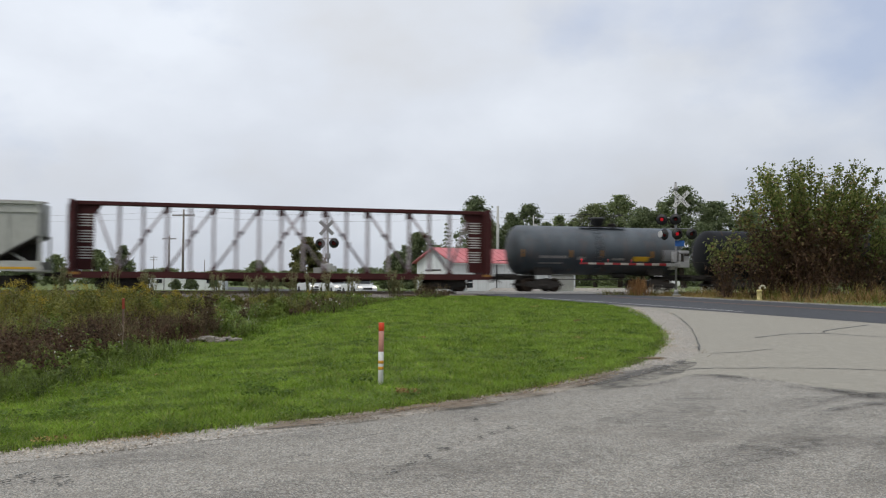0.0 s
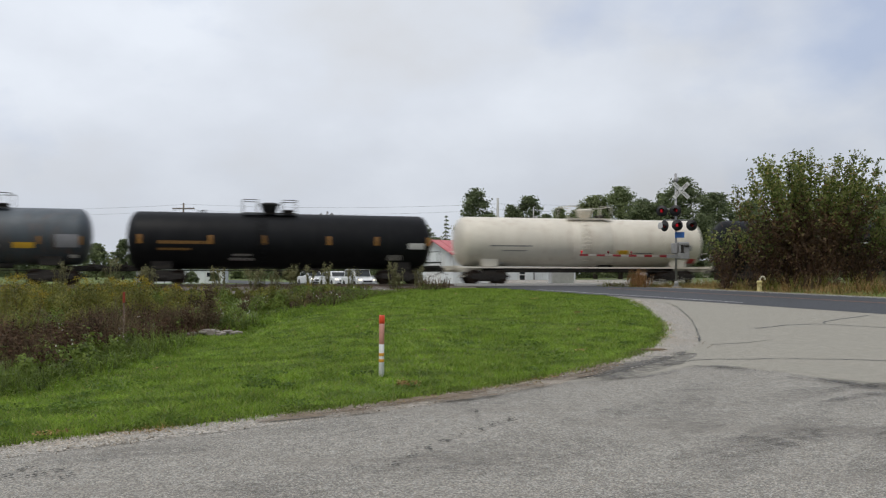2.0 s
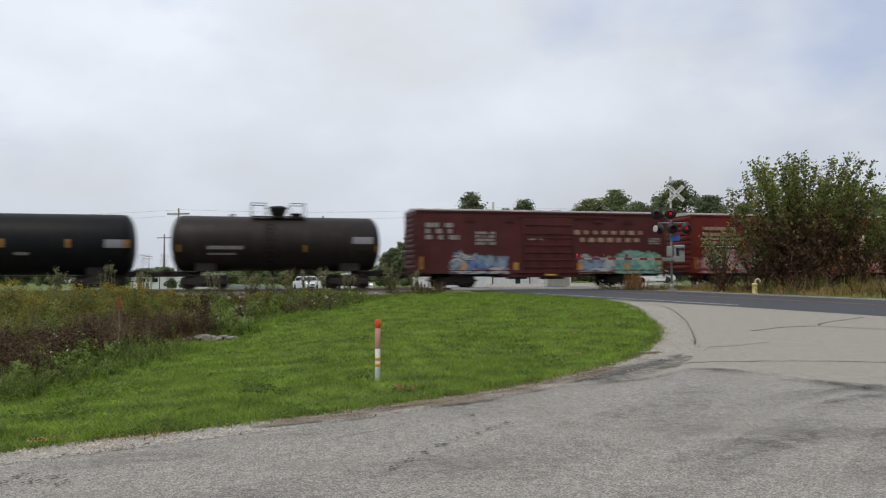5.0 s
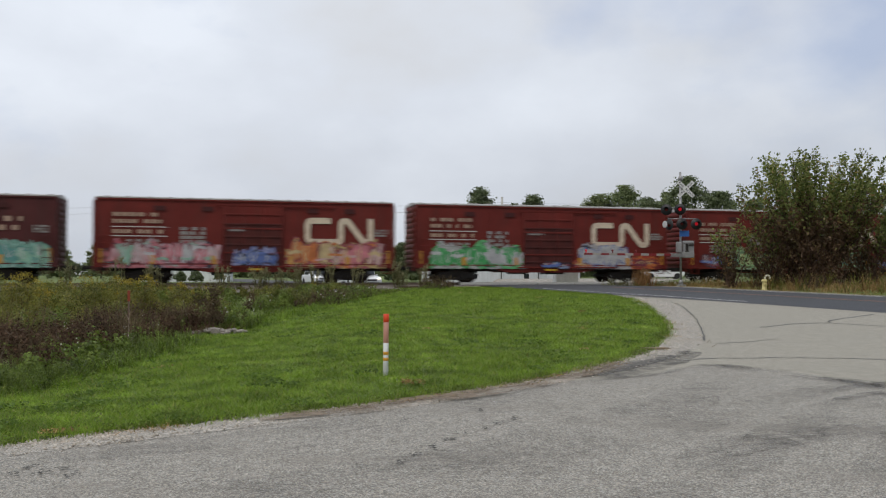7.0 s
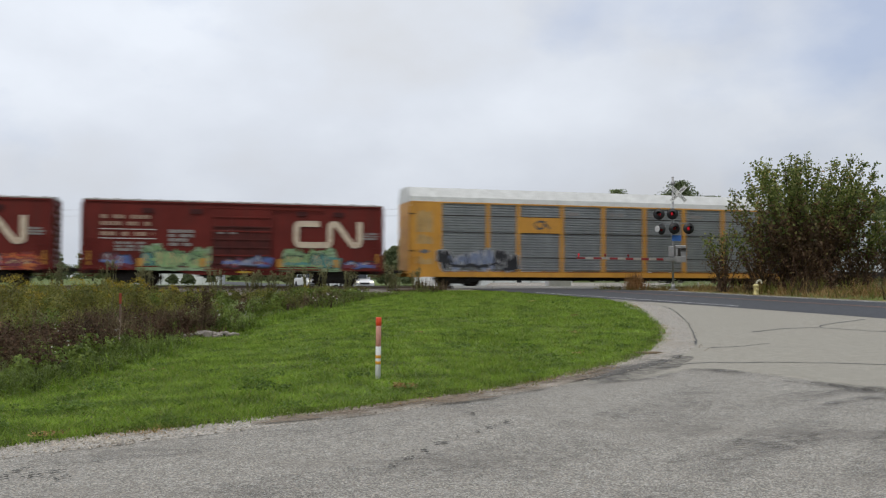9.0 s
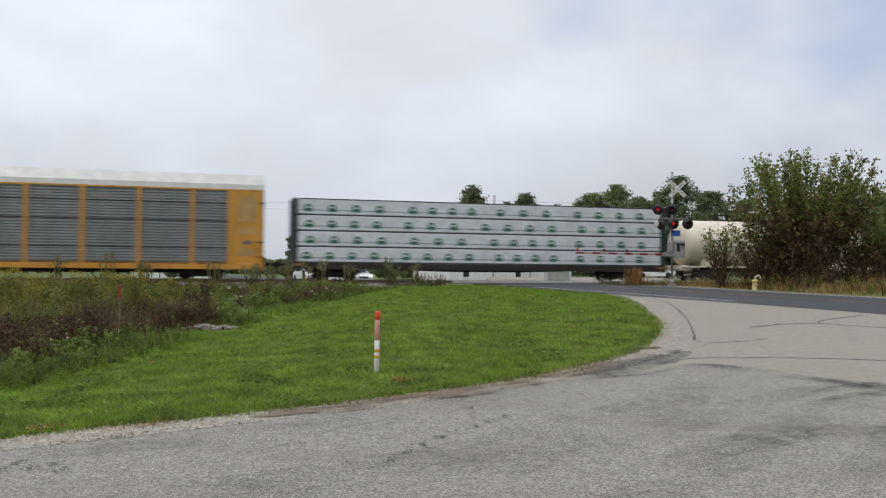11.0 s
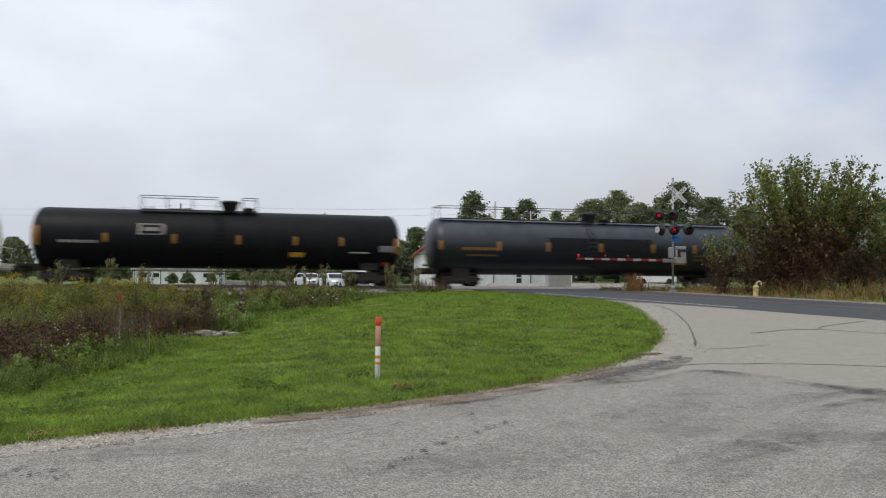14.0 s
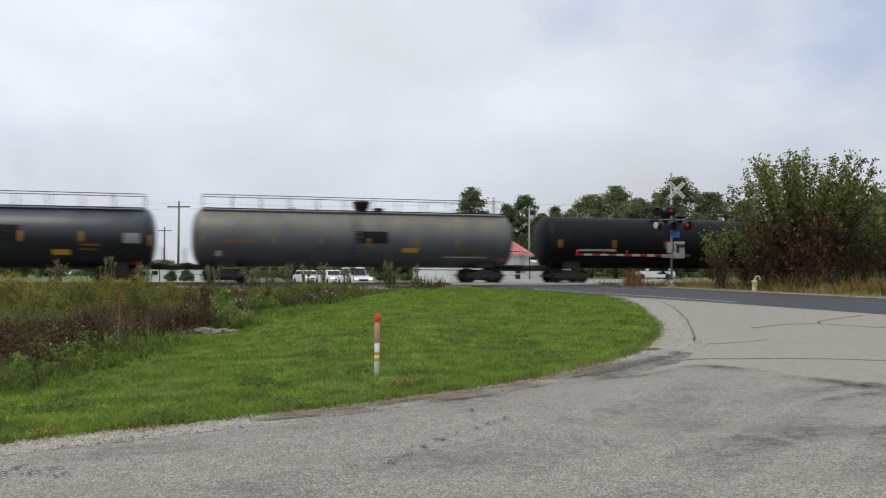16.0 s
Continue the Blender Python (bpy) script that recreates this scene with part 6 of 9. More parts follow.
def flasher(mast, x, z, turn, lit=None, tilt=0.0):
    """A round flasher on its background disc under a hood, looking along -y of its own space."""
    at = pose(x, -0.22, z, tilt, 0, turn)
    disc = part("flasher", Geo().lathe([(-0.02, 0.05), (-0.012, 0.33), (0.004, 0.33), (0.03, 0.18), (0.16, 0.14), (0.17, 0.05)], (0, 0, 0), "y", 28), M_BLACK, mast, "black round flasher on a background disc", at)
    hood = Geo()
    n = 14
    vs = []
    for k in range(n + 1):
        a = math.pi * (0.02 + 0.96 * k / n)
        deep = 0.10 + 0.22 * math.sin(a)
        for r in (0.175, 0.165):
            vs += [(r * math.cos(a), -0.02, r * math.sin(a)), (r * math.cos(a), -0.02 - deep, r * math.sin(a) - 0.02)]
    hood.add(vs, [f for k in range(n) for f in ((4 * k, 4 * k + 4, 4 * k + 5, 4 * k + 1), (4 * k + 2, 4 * k + 3, 4 * k + 7, 4 * k + 6), (4 * k + 1, 4 * k + 5, 4 * k + 7, 4 * k + 3))])
    part("hood", hood, M_BLACK, disc)
    if lit is None:
        part("lens", Geo().lathe([(-0.06, 0.03), (-0.05, 0.10), (-0.02, 0.15)], (0, 0, 0), "y", 20), M_LENS_DARK, disc, "unlit dark red lens")
    else:
        # A drum with a lit and a dark side turns behind the hood.
        drum = Geo()
        vs = []
        m, rows = 24, 5
        for j in range(rows):
            z = -0.09 + 0.18 * j / (rows - 1)
            r = math.sqrt(0.1 ** 2 - z * z * 0.8)
            vs += [(r * math.sin(2 * math.pi * i / m), -r * math.cos(2 * math.pi * i / m), z) for i in range(m)]
        drum.add(vs, [(j * m + i, j * m + (i + 1) % m, j * m + m + (i + 1) % m, j * m + m + i) for j in range(rows - 1) for i in range(m)], True)
        drum.f += [tuple(range(m)), tuple((rows - 1) * m + i for i in range(m))]
        drum.smooth += [False, False]
        me = drum.mesh("lens", M_LENS_DARK)
        me.materials.append(M_LENS_LIT)
        for p in me.polygons:
            p.material_index = 1 if p.normal.y < -0.15 else 0
        ob = part("lens", me, M_LENS_DARK, disc, "red lens that flashes")
        BLINKERS.append((ob, lit))
    return disc


def crossbuck(mast, x, z, front=True, y=-0.1):
    for k, (ang, words) in enumerate(((45, "CROSSING"), (-45, "RAIL  ROAD"))):
        blade = part("crossbuck_blade", Geo().box((0, 0, 0), (1.25, 0.008, 0.23), 0, 0.003), M_SIGN_WHITE if front else M_SIGN_BACK, mast, "white crossbuck blade with black letters" if front else "grey back of a crossbuck blade", pose(x, y - 0.012 * k, z, 0, -ang, 0))
        if front:
            lettering(words, 0.21, M_BLACK, blade, pose(0, -0.007, 0, 90, 0, 0))


def signal_mast(name, label, x, y, h, turn):
    m = thing(name, label, "crossing signal", "crossing signals", at=pose(x, y, gz(x, y), 0, 0, turn))
    part("mast_pole", Geo().tube((0, 0, 0), (0, 0, h), 0.065, n=14).tube((0, 0, h), (0, 0, h + 0.05), 0.075, 0.02, n=14), M_GALV, m, "galvanised steel pole")
    part("mast_base", Geo().box((0, 0, 0.05), (0.45, 0.45, 0.1), 0, 0.02).tube((0, 0, 0.1), (0, 0, 0.38), 0.14, 0.11, n=12), M_GALV, m)
    return m


def near_signal():
    m = signal_mast("crossing_signal", "galvanised crossing signal with crossbuck, red flashers and lowered gate", 13.57, 50.0, 6.7, 0)
    crossbuck(m, 0.3, 5.72)
    part("light_arm", Geo().tube((-0.95, 0, 4.62), (0.1, 0, 4.62), 0.03, n=8).box((-0.1, 0, 4.62), (0.16, 0.18, 0.14)), M_GALV, m)
    part("light_arm", Geo().tube((-0.75, 0, 3.98), (0.95, 0, 3.98), 0.03, n=8).box((0.0, 0, 3.9), (0.16, 0.18, 0.2)), M_GALV, m)
    flasher(m, -0.88, 4.5, -18, 0)
    flasher(m, -0.08, 4.52, -18, 1)
    flasher(m, 0.02, 3.66, 4, 0)
    flasher(m, 0.86, 3.66, 4, 1)
    side = flasher(m, -0.72, 3.62, -62)
    part("side_lens", Geo().lathe([(-0.35, 0.16), (-0.345, 0.2), (-0.33, 0.2)], (0, 0, 0), "y", 20), M_LENS_CLEAR, side, "pale washed-out lens")
    part("name_plate", Geo().box((0.2, -0.08, 3.1), (0.55, 0.02, 0.34), 0, 0.005), M_BLUE, m, "small blue sign plate")
    part("bell", Geo().lathe([(-0.06, 0.02), (-0.05, 0.12), (0.0, 0.15), (0.03, 0.15)], (0, -0.1, 6.35), "y", 16), M_GALV, m)
    box = part("gate_mechanism", Geo().box((0.42, 0.0, 2.25), (0.62, 0.46, 0.85), 0, 0.04).box((-0.12, -0.05, 2.3), (0.3, 0.3, 0.62), 0, 0.03).tube((-0.3, -0.1, 1.85), (0.7, -0.1, 1.85), 0.05, n=8), M_GALV, m, "grey gate motor box with crank arm")
    part("crank_plate", Geo().box((0.3, -0.26, 2.2), (0.16, 0.04, 0.6), 0, 0.02).box((0.55, -0.26, 2.42), (0.3, 0.04, 0.1), 0, 0.01).tube((0.3, -0.3, 2.0), (0.3, -0.2, 2.0), 0.12, n=12), M_STEEL, box, "dark crank and hub")
    part("cover_seam", Geo().box((0.42, -0.236, 2.5), (0.6, 0.012, 0.03)), M_STEEL, box)
    for y in (-0.3, 0.3):
        part("counterweight", Geo().box((0.35, y, 1.85), (0.7, 0.06, 0.34), 0, 0.02), M_GALV, box)
    ang = math.degrees(math.atan2(0.427, 0.904))
    arm = part("gate_arm", Geo().box((-0.55, -0.32, 1.82), (0.9, 0.10, 0.2), 0, 0.01), M_GALV, m, "lowered gate arm striped red and white", pose(0, 0, 0, 0, 0, ang))
    L, n = 7.0, 11
    for k in range(n):
        x0, x1 = -0.95 - (L - 0.95) * k / n, -0.95 - (L - 0.95) * (k + 1) / n
        hgt = 0.14 - 0.04 * k / n
        part("gate_stripe", Geo().box(((x0 + x1) / 2, -0.32, 1.83), (abs(x1 - x0), 0.05, hgt), 0, 0.006), M_GATE_RED if k % 2 == 0 else M_GATE_WHITE, arm)
    for x in (-L + 0.12, -L + 1.9, -L + 3.5):
        part("gate_lamp", Geo().tube((x, -0.32, 1.9), (x, -0.32, 1.98), 0.03, n=8).lathe([(-0.05, 0.02), (-0.035, 0.055), (0.035, 0.055), (0.05, 0.02)], (x, -0.32, 2.03), "y", 14), M_LENS_DIM if x < -L + 0.5 else M_GATE_RED, arm, "small red gate lamp")


def far_signal():
    m = signal_mast("crossing_signal", "crossing signal seen from its back, grey crossbuck and dark flashers", -7.75, 56.2, 5.2, -6)
    m.matrix_basis = m.matrix_basis @ pose(0, 0, 0, 0, -1.5, 0)
    crossbuck(m, -0.05, 4.62, False)
    part("light_arm", Geo().tube((-0.6, 0, 3.9), (0.6, 0, 3.9), 0.03, n=8).tube((-0.47, 0, 3.9), (-0.47, -0.1, 3.66), 0.025, n=6).tube((0.47, 0, 3.9), (0.47, -0.1, 3.66), 0.025, n=6), M_GALV, m)
    for x in (-0.47, 0.47):
        flasher(m, x, 3.58, 0)
    part("junction_box", Geo().box((0, -0.05, 2.75), (0.32, 0.2, 0.35), 0, 0.02), M_GALV, m)
    box = part("gate_mechanism", Geo().box((-0.1, 0.0, 1.95), (0.75, 0.5, 0.6), 0, 0.05).box((0.4, -0.05, 1.9), (0.3, 0.3, 0.4), 0, 0.03).tube((-0.6, -0.1, 1.75), (0.6, -0.1, 1.75), 0.05, n=8), M_CABINET, m, "pale grey gate motor box")
    for y in (-0.32, 0.32):
        part("counterweight", Geo().box((-0.55, y, 1.8), (0.75, 0.06, 0.36), 0, 0.03), M_GALV, box)


near_signal()
far_signal()


def utility_pole(x, y, top, label, arms=1, pale=False, slim=0.16, transformer=False, base=None):
    z0 = gz(x, y) if base is None else base
    h = top - z0
    p = thing("utility_pole", label, "utility pole", "utility poles", at=pose(x, y, z0))
    part("pole", Geo().tube((0, 0, 0), (0, 0, h), slim, slim * 0.62, n=10), M_POLE_PALE if pale else M_POLE, p)
    for k in range(arms):
        z = h - 0.9 - 1.1 * k
        part("crossarm", Geo().box((0, -0.12, z), (3.7, 0.14, 0.2), radians(-9)), M_POLE, p)
        for j in (-1.7, -1.1, -0.6, 0.6, 1.1, 1.7):
            part("insulator", Geo().tube((j, -0.12 - j * 0.16, z + 0.07), (j, -0.12 - j * 0.16, z + 0.25), 0.05, 0.03, n=6), M_GALV, p)
    if transformer:
        part("transformer", Geo().tube((0.35, -0.1, h - 2.4), (0.35, -0.1, h - 1.3), 0.26, n=12), M_GALV, p)
    return p


utility_pole(-41.0, 132, 12.6, "grey wooden utility pole with a crossarm", 1, slim=0.21)
utility_pole(-68.4, 209, 12.6, "grey wooden utility pole with a crossarm", 1, slim=0.26)
utility_pole(-134.6, 390, 12.8, "distant wooden utility pole with a crossarm", 2, slim=0.22)
utility_pole(-57, 200, 6.4, "thin bare wooden pole, far off", 0, slim=0.12)
utility_pole(7.4, 121, 12.4, "pale grey utility pole without crossarms", 0, True, slim=0.27)
utility_pole(12.6, 122, 11.2, "utility pole with a pale transformer can", 0, True, slim=0.13, transformer=True)
utility_pole(-88, 143, 12.9, "grey wooden utility pole with a crossarm", 1)
utility_pole(56, 112, 12.2, "grey wooden utility pole with a crossarm", 1)


def wire(a, b, sag, r=0.015):
    pts = []
    for k in range(17):
        t = k / 16
        p = Vector(a).lerp(Vector(b), t)
        pts.append((p.x, p.y, p.z - sag * 4 * t * (1 - t)))
    w = new("overhead_wire", Geo().path(pts, r, 4).mesh("overhead_wire", M_WIRE))
    return tagged(w, "thin dark overhead wire between poles", "overhead wire", "overhead wires")


for dz, sg in ((0.0, 0.55), (-0.85, 0.7)):
    wire((-88, 143, 12.6 + dz), (-40.4, 132, 12.4 + dz), sg)
    wire((-40.4, 132, 12.4 + dz), (7.4, 121, 11.6 + dz), sg)
    wire((7.4, 121, 11.6 + dz), (56, 112, 11.5 + dz), sg)


def barn():
    """White metal building with a faded red gable roof, set askew so that one gable and one long side show."""
    w, ln = 7.4, 11.5
    z0, eave, ridge = gz(4, 94), 3.75, 5.3
    b = thing("shed_building", "long white metal building with a faded red gable roof", "building", at=pose(0.8, 92.0, z0, 0, 0, 34))
    e, r = eave - z0, ridge - z0
    part("wall", Geo().prism([(0, 0), (0, e), (w / 2, r), (w, e), (w, 0)], 0, ln, "x"), M_SIDING, b)
    for k in range(int(ln / 0.75)):
        part("siding_rib", Geo().box((0.3 + 0.75 * k, -0.015, e / 2), (0.05, 0.03, e)), M_SIDING, b)
    for k in range(int(w / 0.75)):
        part("siding_rib", Geo().box((-0.015, 0.3 + 0.75 * k, e / 2), (0.03, 0.05, e)), M_SIDING, b)
    for s in (0, 1):
        y_e, y_r = (-0.35, w / 2) if s == 0 else (w + 0.35, w / 2)
        z_e = e - 0.14
        roof = Geo().add([(-0.35, y_e, z_e), (ln + 0.35, y_e, z_e), (ln + 0.35, y_r, r), (-0.35, y_r, r), (-0.35, y_e, z_e + 0.1), (ln + 0.35, y_e, z_e + 0.1), (ln + 0.35, y_r, r + 0.1), (-0.35, y_r, r + 0.1)],
                         [(0, 1, 2, 3), (4, 7, 6, 5), (0, 4, 5, 1), (1, 5, 6, 2), (2, 6, 7, 3), (3, 7, 4, 0)])
        rf = part("roof", roof, M_PINK_ROOF, b, "faded red ribbed metal roof")
        for k in range(14):
            x = -0.3 + k * (ln + 0.6) / 13
            part("roof_seam", Geo().tube((x, y_e, z_e + 0.12), (x, y_r, r + 0.12), 0.03, n=4), M_PINK_ROOF, rf)
    part("eave_trim", Geo().box((ln / 2, -0.3, e - 0.16), (ln + 0.7, 0.05, 0.16)), M_TRIM, b)
    for q in (0, 1):
        y0, y1 = (-0.4, w / 2) if q == 0 else (w + 0.4, w / 2)
        part("barge_board", Geo().tube((-0.38, y0, e - 0.1), (-0.38, y1, r + 0.05), 0.09, n=6), M_PINK_ROOF, b)
    for x in (2.2, 9.55):
        wn_ = part("window", Geo().box((x, -0.02, 1.15), (0.95, 0.06, 1.45), 0, 0.01), M_TRIM, b, "small sash window with white frame")
        part("pane", Geo().box((x, -0.055, 1.48), (0.75, 0.02, 0.55)), M_WINDOW, wn_)
        part("pane", Geo().box((x, -0.055, 0.82), (0.75, 0.02, 0.55)), M_WINDOW, wn_)
    part("garage_door", Geo().box((-0.04, w / 2 + 0.2, 1.2), (0.05, 2.9, 2.4), 0, 0.01), M_TRIM, b)
    part("door_header", Geo().box((-0.08, w / 2 + 0.2, 2.5), (0.05, 3.2, 0.14)), M_STEEL, b)
    part("downpipe", Geo().tube((5.9, -0.08, 0), (5.9, -0.08, e), 0.05, n=6), M_STEEL, b)
    part("downpipe", Geo().tube((11.3, -0.08, 0), (11.3, -0.08, e), 0.05, n=6), M_STEEL, b)
    # The low annex at the end of the long side.
    a = 2.75 - z0
    annex = part("annex", Geo().prism([(0.2, 0), (0.2, a), (2.6, a + 0.3), (5.0, a), (5.0, 0)], ln + 0.01, 18.0, "x"), M_SIDING, b, "low white annex")
    for k in range(8):
        part("siding_rib", Geo().box((ln + 0.5 + 0.78 * k, 0.185, a / 2), (0.05, 0.03, a)), M_SIDING, annex)
    for y_e, y_r in ((-0.05, 2.6), (5.25, 2.6)):
        part("annex_roof", Geo().add([(ln + 0.36, y_e, a), (18.25, y_e, a), (18.25, y_r, a + 0.34), (ln + 0.36, y_r, a + 0.34), (ln + 0.36, y_e, a + 0.08), (18.25, y_e, a + 0.08), (18.25, y_r, a + 0.42), (ln + 0.36, y_r, a + 0.42)],
                               [(0, 1, 2, 3), (4, 7, 6, 5), (0, 4, 5, 1), (1, 5, 6, 2), (2, 6, 7, 3), (3, 7, 4, 0)]), M_TRIM, annex, "pale low roof")


barn()


def parked_car(name, label, x, y, turn, tall, lights=True, length=4.7, paint=None):
    """A white car; its nose points along +x of its own space."""
    c = thing(name, label, "car", "waiting cars" if lights else "", at=pose(x, y, gz(x, y) + 0.035, 0, 0, turn))
    w, L = 0.92, length / 2
    lower = [(-L, 0.38), (-L + 0.02, 0.85), (-L + 0.25, 0.98), (L - 1.35, 1.0), (L - 0.25, 0.86), (L, 0.66), (L - 0.02, 0.30), (L - 0.3, 0.2), (-L + 0.3, 0.2)]
    body = part("body", Geo().prism(lower, -w, w), paint or M_CAR, c)
    md = body.modifiers.new("bevel", "BEVEL")
    md.width, md.segments, md.limit_method = 0.09, 3, "ANGLE"
    cab = [(-L + 0.3, 0.96), (-L + 0.75, tall - 0.06), (-L + 1.1, tall), (0.35, tall), (0.7, tall - 0.05), (L - 1.25, 0.98)]
    cb = part("cabin", Geo().prism(cab, -w + 0.16, w - 0.16), paint or M_CAR, c)
    md = cb.modifiers.new("bevel", "BEVEL")
    md.width, md.segments = 0.07, 3
    part("windscreen", Geo().add([(0.72, -w + 0.26, tall - 0.1), (0.72, w - 0.26, tall - 0.1), (L - 1.28, w - 0.24, 1.04), (L - 1.28, -w + 0.24, 1.04)], [(0, 1, 2, 3)]).add([(0.75, -w + 0.26, tall - 0.09), (0.75, w - 0.26, tall - 0.09), (L - 1.24, w - 0.24, 1.05), (L - 1.24, -w + 0.24, 1.05)], [(0, 3, 2, 1)]), M_WINDOW, c)
    for q in (-1, 1):
        part("side_window", Geo().prism([(-L + 0.62, 1.03), (-L + 0.95, tall - 0.12), (0.3, tall - 0.12), (L - 1.55, 1.03)], q * (w - 0.155) - 0.01, q * (w - 0.155) + 0.01), M_WINDOW, c)
        part("mirror", Geo().box((0.75, q * (w + 0.08), 1.05), (0.14, 0.18, 0.13), 0, 0.03), paint or M_CAR, c)
        part("headlight", Geo().box((L - 0.09, q * 0.68, 0.72), (0.16, 0.36, 0.15), 0, 0.05), M_HEADLIGHT if lights else M_GALV, c, "lit headlight" if lights else "headlight")
        for k in (-L + 0.85, L - 0.9):
            tyre = part("wheel", Geo().lathe([(-0.1, 0.2), (-0.1, 0.31), (-0.07, 0.34), (0.07, 0.34), (0.1, 0.31), (0.1, 0.2)], (0, 0, 0), "y", 22), M_TYRE, c, at=pose(k, q * (w - 0.08), 0.34))
            part("rim", Geo().lathe([(-0.09, 0.05), (-0.095, 0.21), (0.095, 0.21), (0.09, 0.05)], (0, 0, 0), "y", 16), M_GALV, tyre)
    part("grille", Geo().box((L - 0.01, 0, 0.6), (0.05, 0.85, 0.16), 0, 0.02), M_BLACK, c)
    part("bumper_intake", Geo().box((L - 0.02, 0, 0.36), (0.06, 1.3, 0.12), 0, 0.02), M_BLACK, c)
    return c


HEAD = math.degrees(math.atan2(-0.904, 0.427))
parked_car("suv", "white sport utility car waiting with headlights lit", -7.8, 76.0, HEAD, 1.72)
parked_car("car", "white sedan waiting with headlights lit", -10.75, 82.5, HEAD + 2, 1.5)
parked_car("car", "white sedan waiting with headlights lit", -14.4, 91.0, HEAD + 2, 1.5)
parked_car("car", "white parked sedan beyond the track", 24.5, 98, 175, 1.45, False)
parked_car("car", "white parked sedan on the far lot", -103, 240, 20, 1.45, False)
parked_car("car", "white parked sedan on the far lot", -110, 243, 165, 1.45, False)


def low_building():
    """A long, low white building with a flat roof edge, windows and posts along its front."""
    x, y = -35.2, 112.0
    b = thing("low_building", "long low white building with small dark windows", "building", at=pose(x, y, gz(x, y) - 0.1, 0, 0, 4))
    ln, h = 11.2, 2.0
    part("wall", Geo().box((0, 2, h / 2), (ln, 4, h), 0, 0.02), M_SIDING, b)
    part("roof", Geo().box((0, 2, h + 0.05), (ln + 0.4, 4.4, 0.1), 0, 0.02), M_CABINET, b, "pale flat roof edge")
    for x in (-4.2, -2.6, 1.2, 3.9):
        w = part("window", Geo().box((x, -0.02, 1.25), (0.9, 0.05, 0.7), 0, 0.01), M_TRIM, b)
        part("pane", Geo().box((x, -0.05, 1.25), (0.74, 0.02, 0.54)), M_WINDOW, w)
    part("door", Geo().box((-0.6, -0.03, 0.95), (0.95, 0.05, 1.8), 0, 0.01), M_CABINET, b)
    for k in range(4):
        part("porch_post", Geo().tube((-5.2 + 3.4 * k, -0.8, 0), (-5.2 + 3.4 * k, -0.8, h), 0.06, n=6), M_STEEL, b)


low_building()


def relay_box():
    c = thing("relay_cabinet", "silver relay cabinet beside the crossing", "cabinet", at=pose(8.35, 61.5, gz(8.35, 61.5), 0, 0, 10))
    part("cabinet_body", Geo().box((0, 0, 0.65), (1.7, 0.8, 1.3), 0, 0.03), M_CABINET, c)
    part("cabinet_door", Geo().box((-0.42, -0.41, 0.65), (0.78, 0.03, 1.15), 0, 0.01).box((0.42, -0.41, 0.65), (0.78, 0.03, 1.15), 0, 0.01), M_CABINET, c)
    part("cabinet_roof", Geo().box((0, 0, 1.33), (1.85, 0.95, 0.06), 0, 0.01), M_CABINET, c)


relay_box()


def marker_post():
    x, y = -0.97, 12.79
    p = thing("marker_post", "white plastic marker post with orange top and amber bands", "marker post", at=pose(x, y, gz(x, y) - 0.03, 0, 0.4, 20))
    def tube_part(name, z0, z1, r, mat, label=""):
        k = (z1 - z0) * 0.08
        part(name, Geo().lathe([(z0, r * 0.92), (z0 + 0.004, r), (z1 - 0.004, r), (z1, r * 0.92)], (0, 0, 0), "z", 18), mat, p, label)
    tube_part("post_body", 0, 0.50, 0.040, M_POST_WHITE, "white plastic tube")
    tube_part("faded_sleeve", 0.50, 0.81, 0.0405, M_PINKISH, "sun-faded orange sleeve")
    tube_part("cap", 0.81, 0.935, 0.043, M_ORANGE, "orange-red cap")
    tube_part("band", 0.23, 0.28, 0.042, M_POST_BAND, "amber band")
    tube_part("band", 0.32, 0.37, 0.042, M_POST_BAND, "amber band")


marker_post()


def hydrant():
    x, y = 16.1, 43.6
    h = thing("hydrant", "pale yellow standpipe with a hooked white top in dry grass", "hydrant", at=pose(x, y, gz(x, y)))
    part("barrel", Geo().lathe([(0, 0.16), (0.04, 0.16), (0.06, 0.12), (0.42, 0.12), (0.46, 0.15), (0.5, 0.15), (0.56, 0.1)], (0, 0, 0), "z", 16), M_HYDRANT, h)
    part("hooked_pipe", Geo().path([(0.02, 0, 0.5), (0.04, 0, 0.68), (0.12, 0, 0.76), (0.22, 0, 0.76), (0.28, 0, 0.68), (0.28, 0, 0.58)], 0.045, 8), M_HOOK, h, "pale hooked pipe")
    part("nozzle", Geo().tube((0, -0.1, 0.3), (0, -0.22, 0.3), 0.06, n=10), M_HYDRANT, h)


hydrant()
M_TWIG = leafy("brown_twigs", [(0.0, (0.045, 0.026, 0.018)), (0.6, (0.085, 0.052, 0.036)), (1.0, (0.13, 0.09, 0.065))], through_light=0)
st = thing("survey_stake", "thin red-topped stake among the weeds", "stake", at=pose(-7.6, 20.0, gz(-7.6, 20.0)))
part("stake_rod", Geo().tube((0, 0, 0), (0, 0, 1.12), 0.02, n=6), M_TWIG, st)
part("red_top", Geo().box((0, 0, 1.2), (0.06, 0.04, 0.26), 0.3, 0.01), M_STAKE, st)


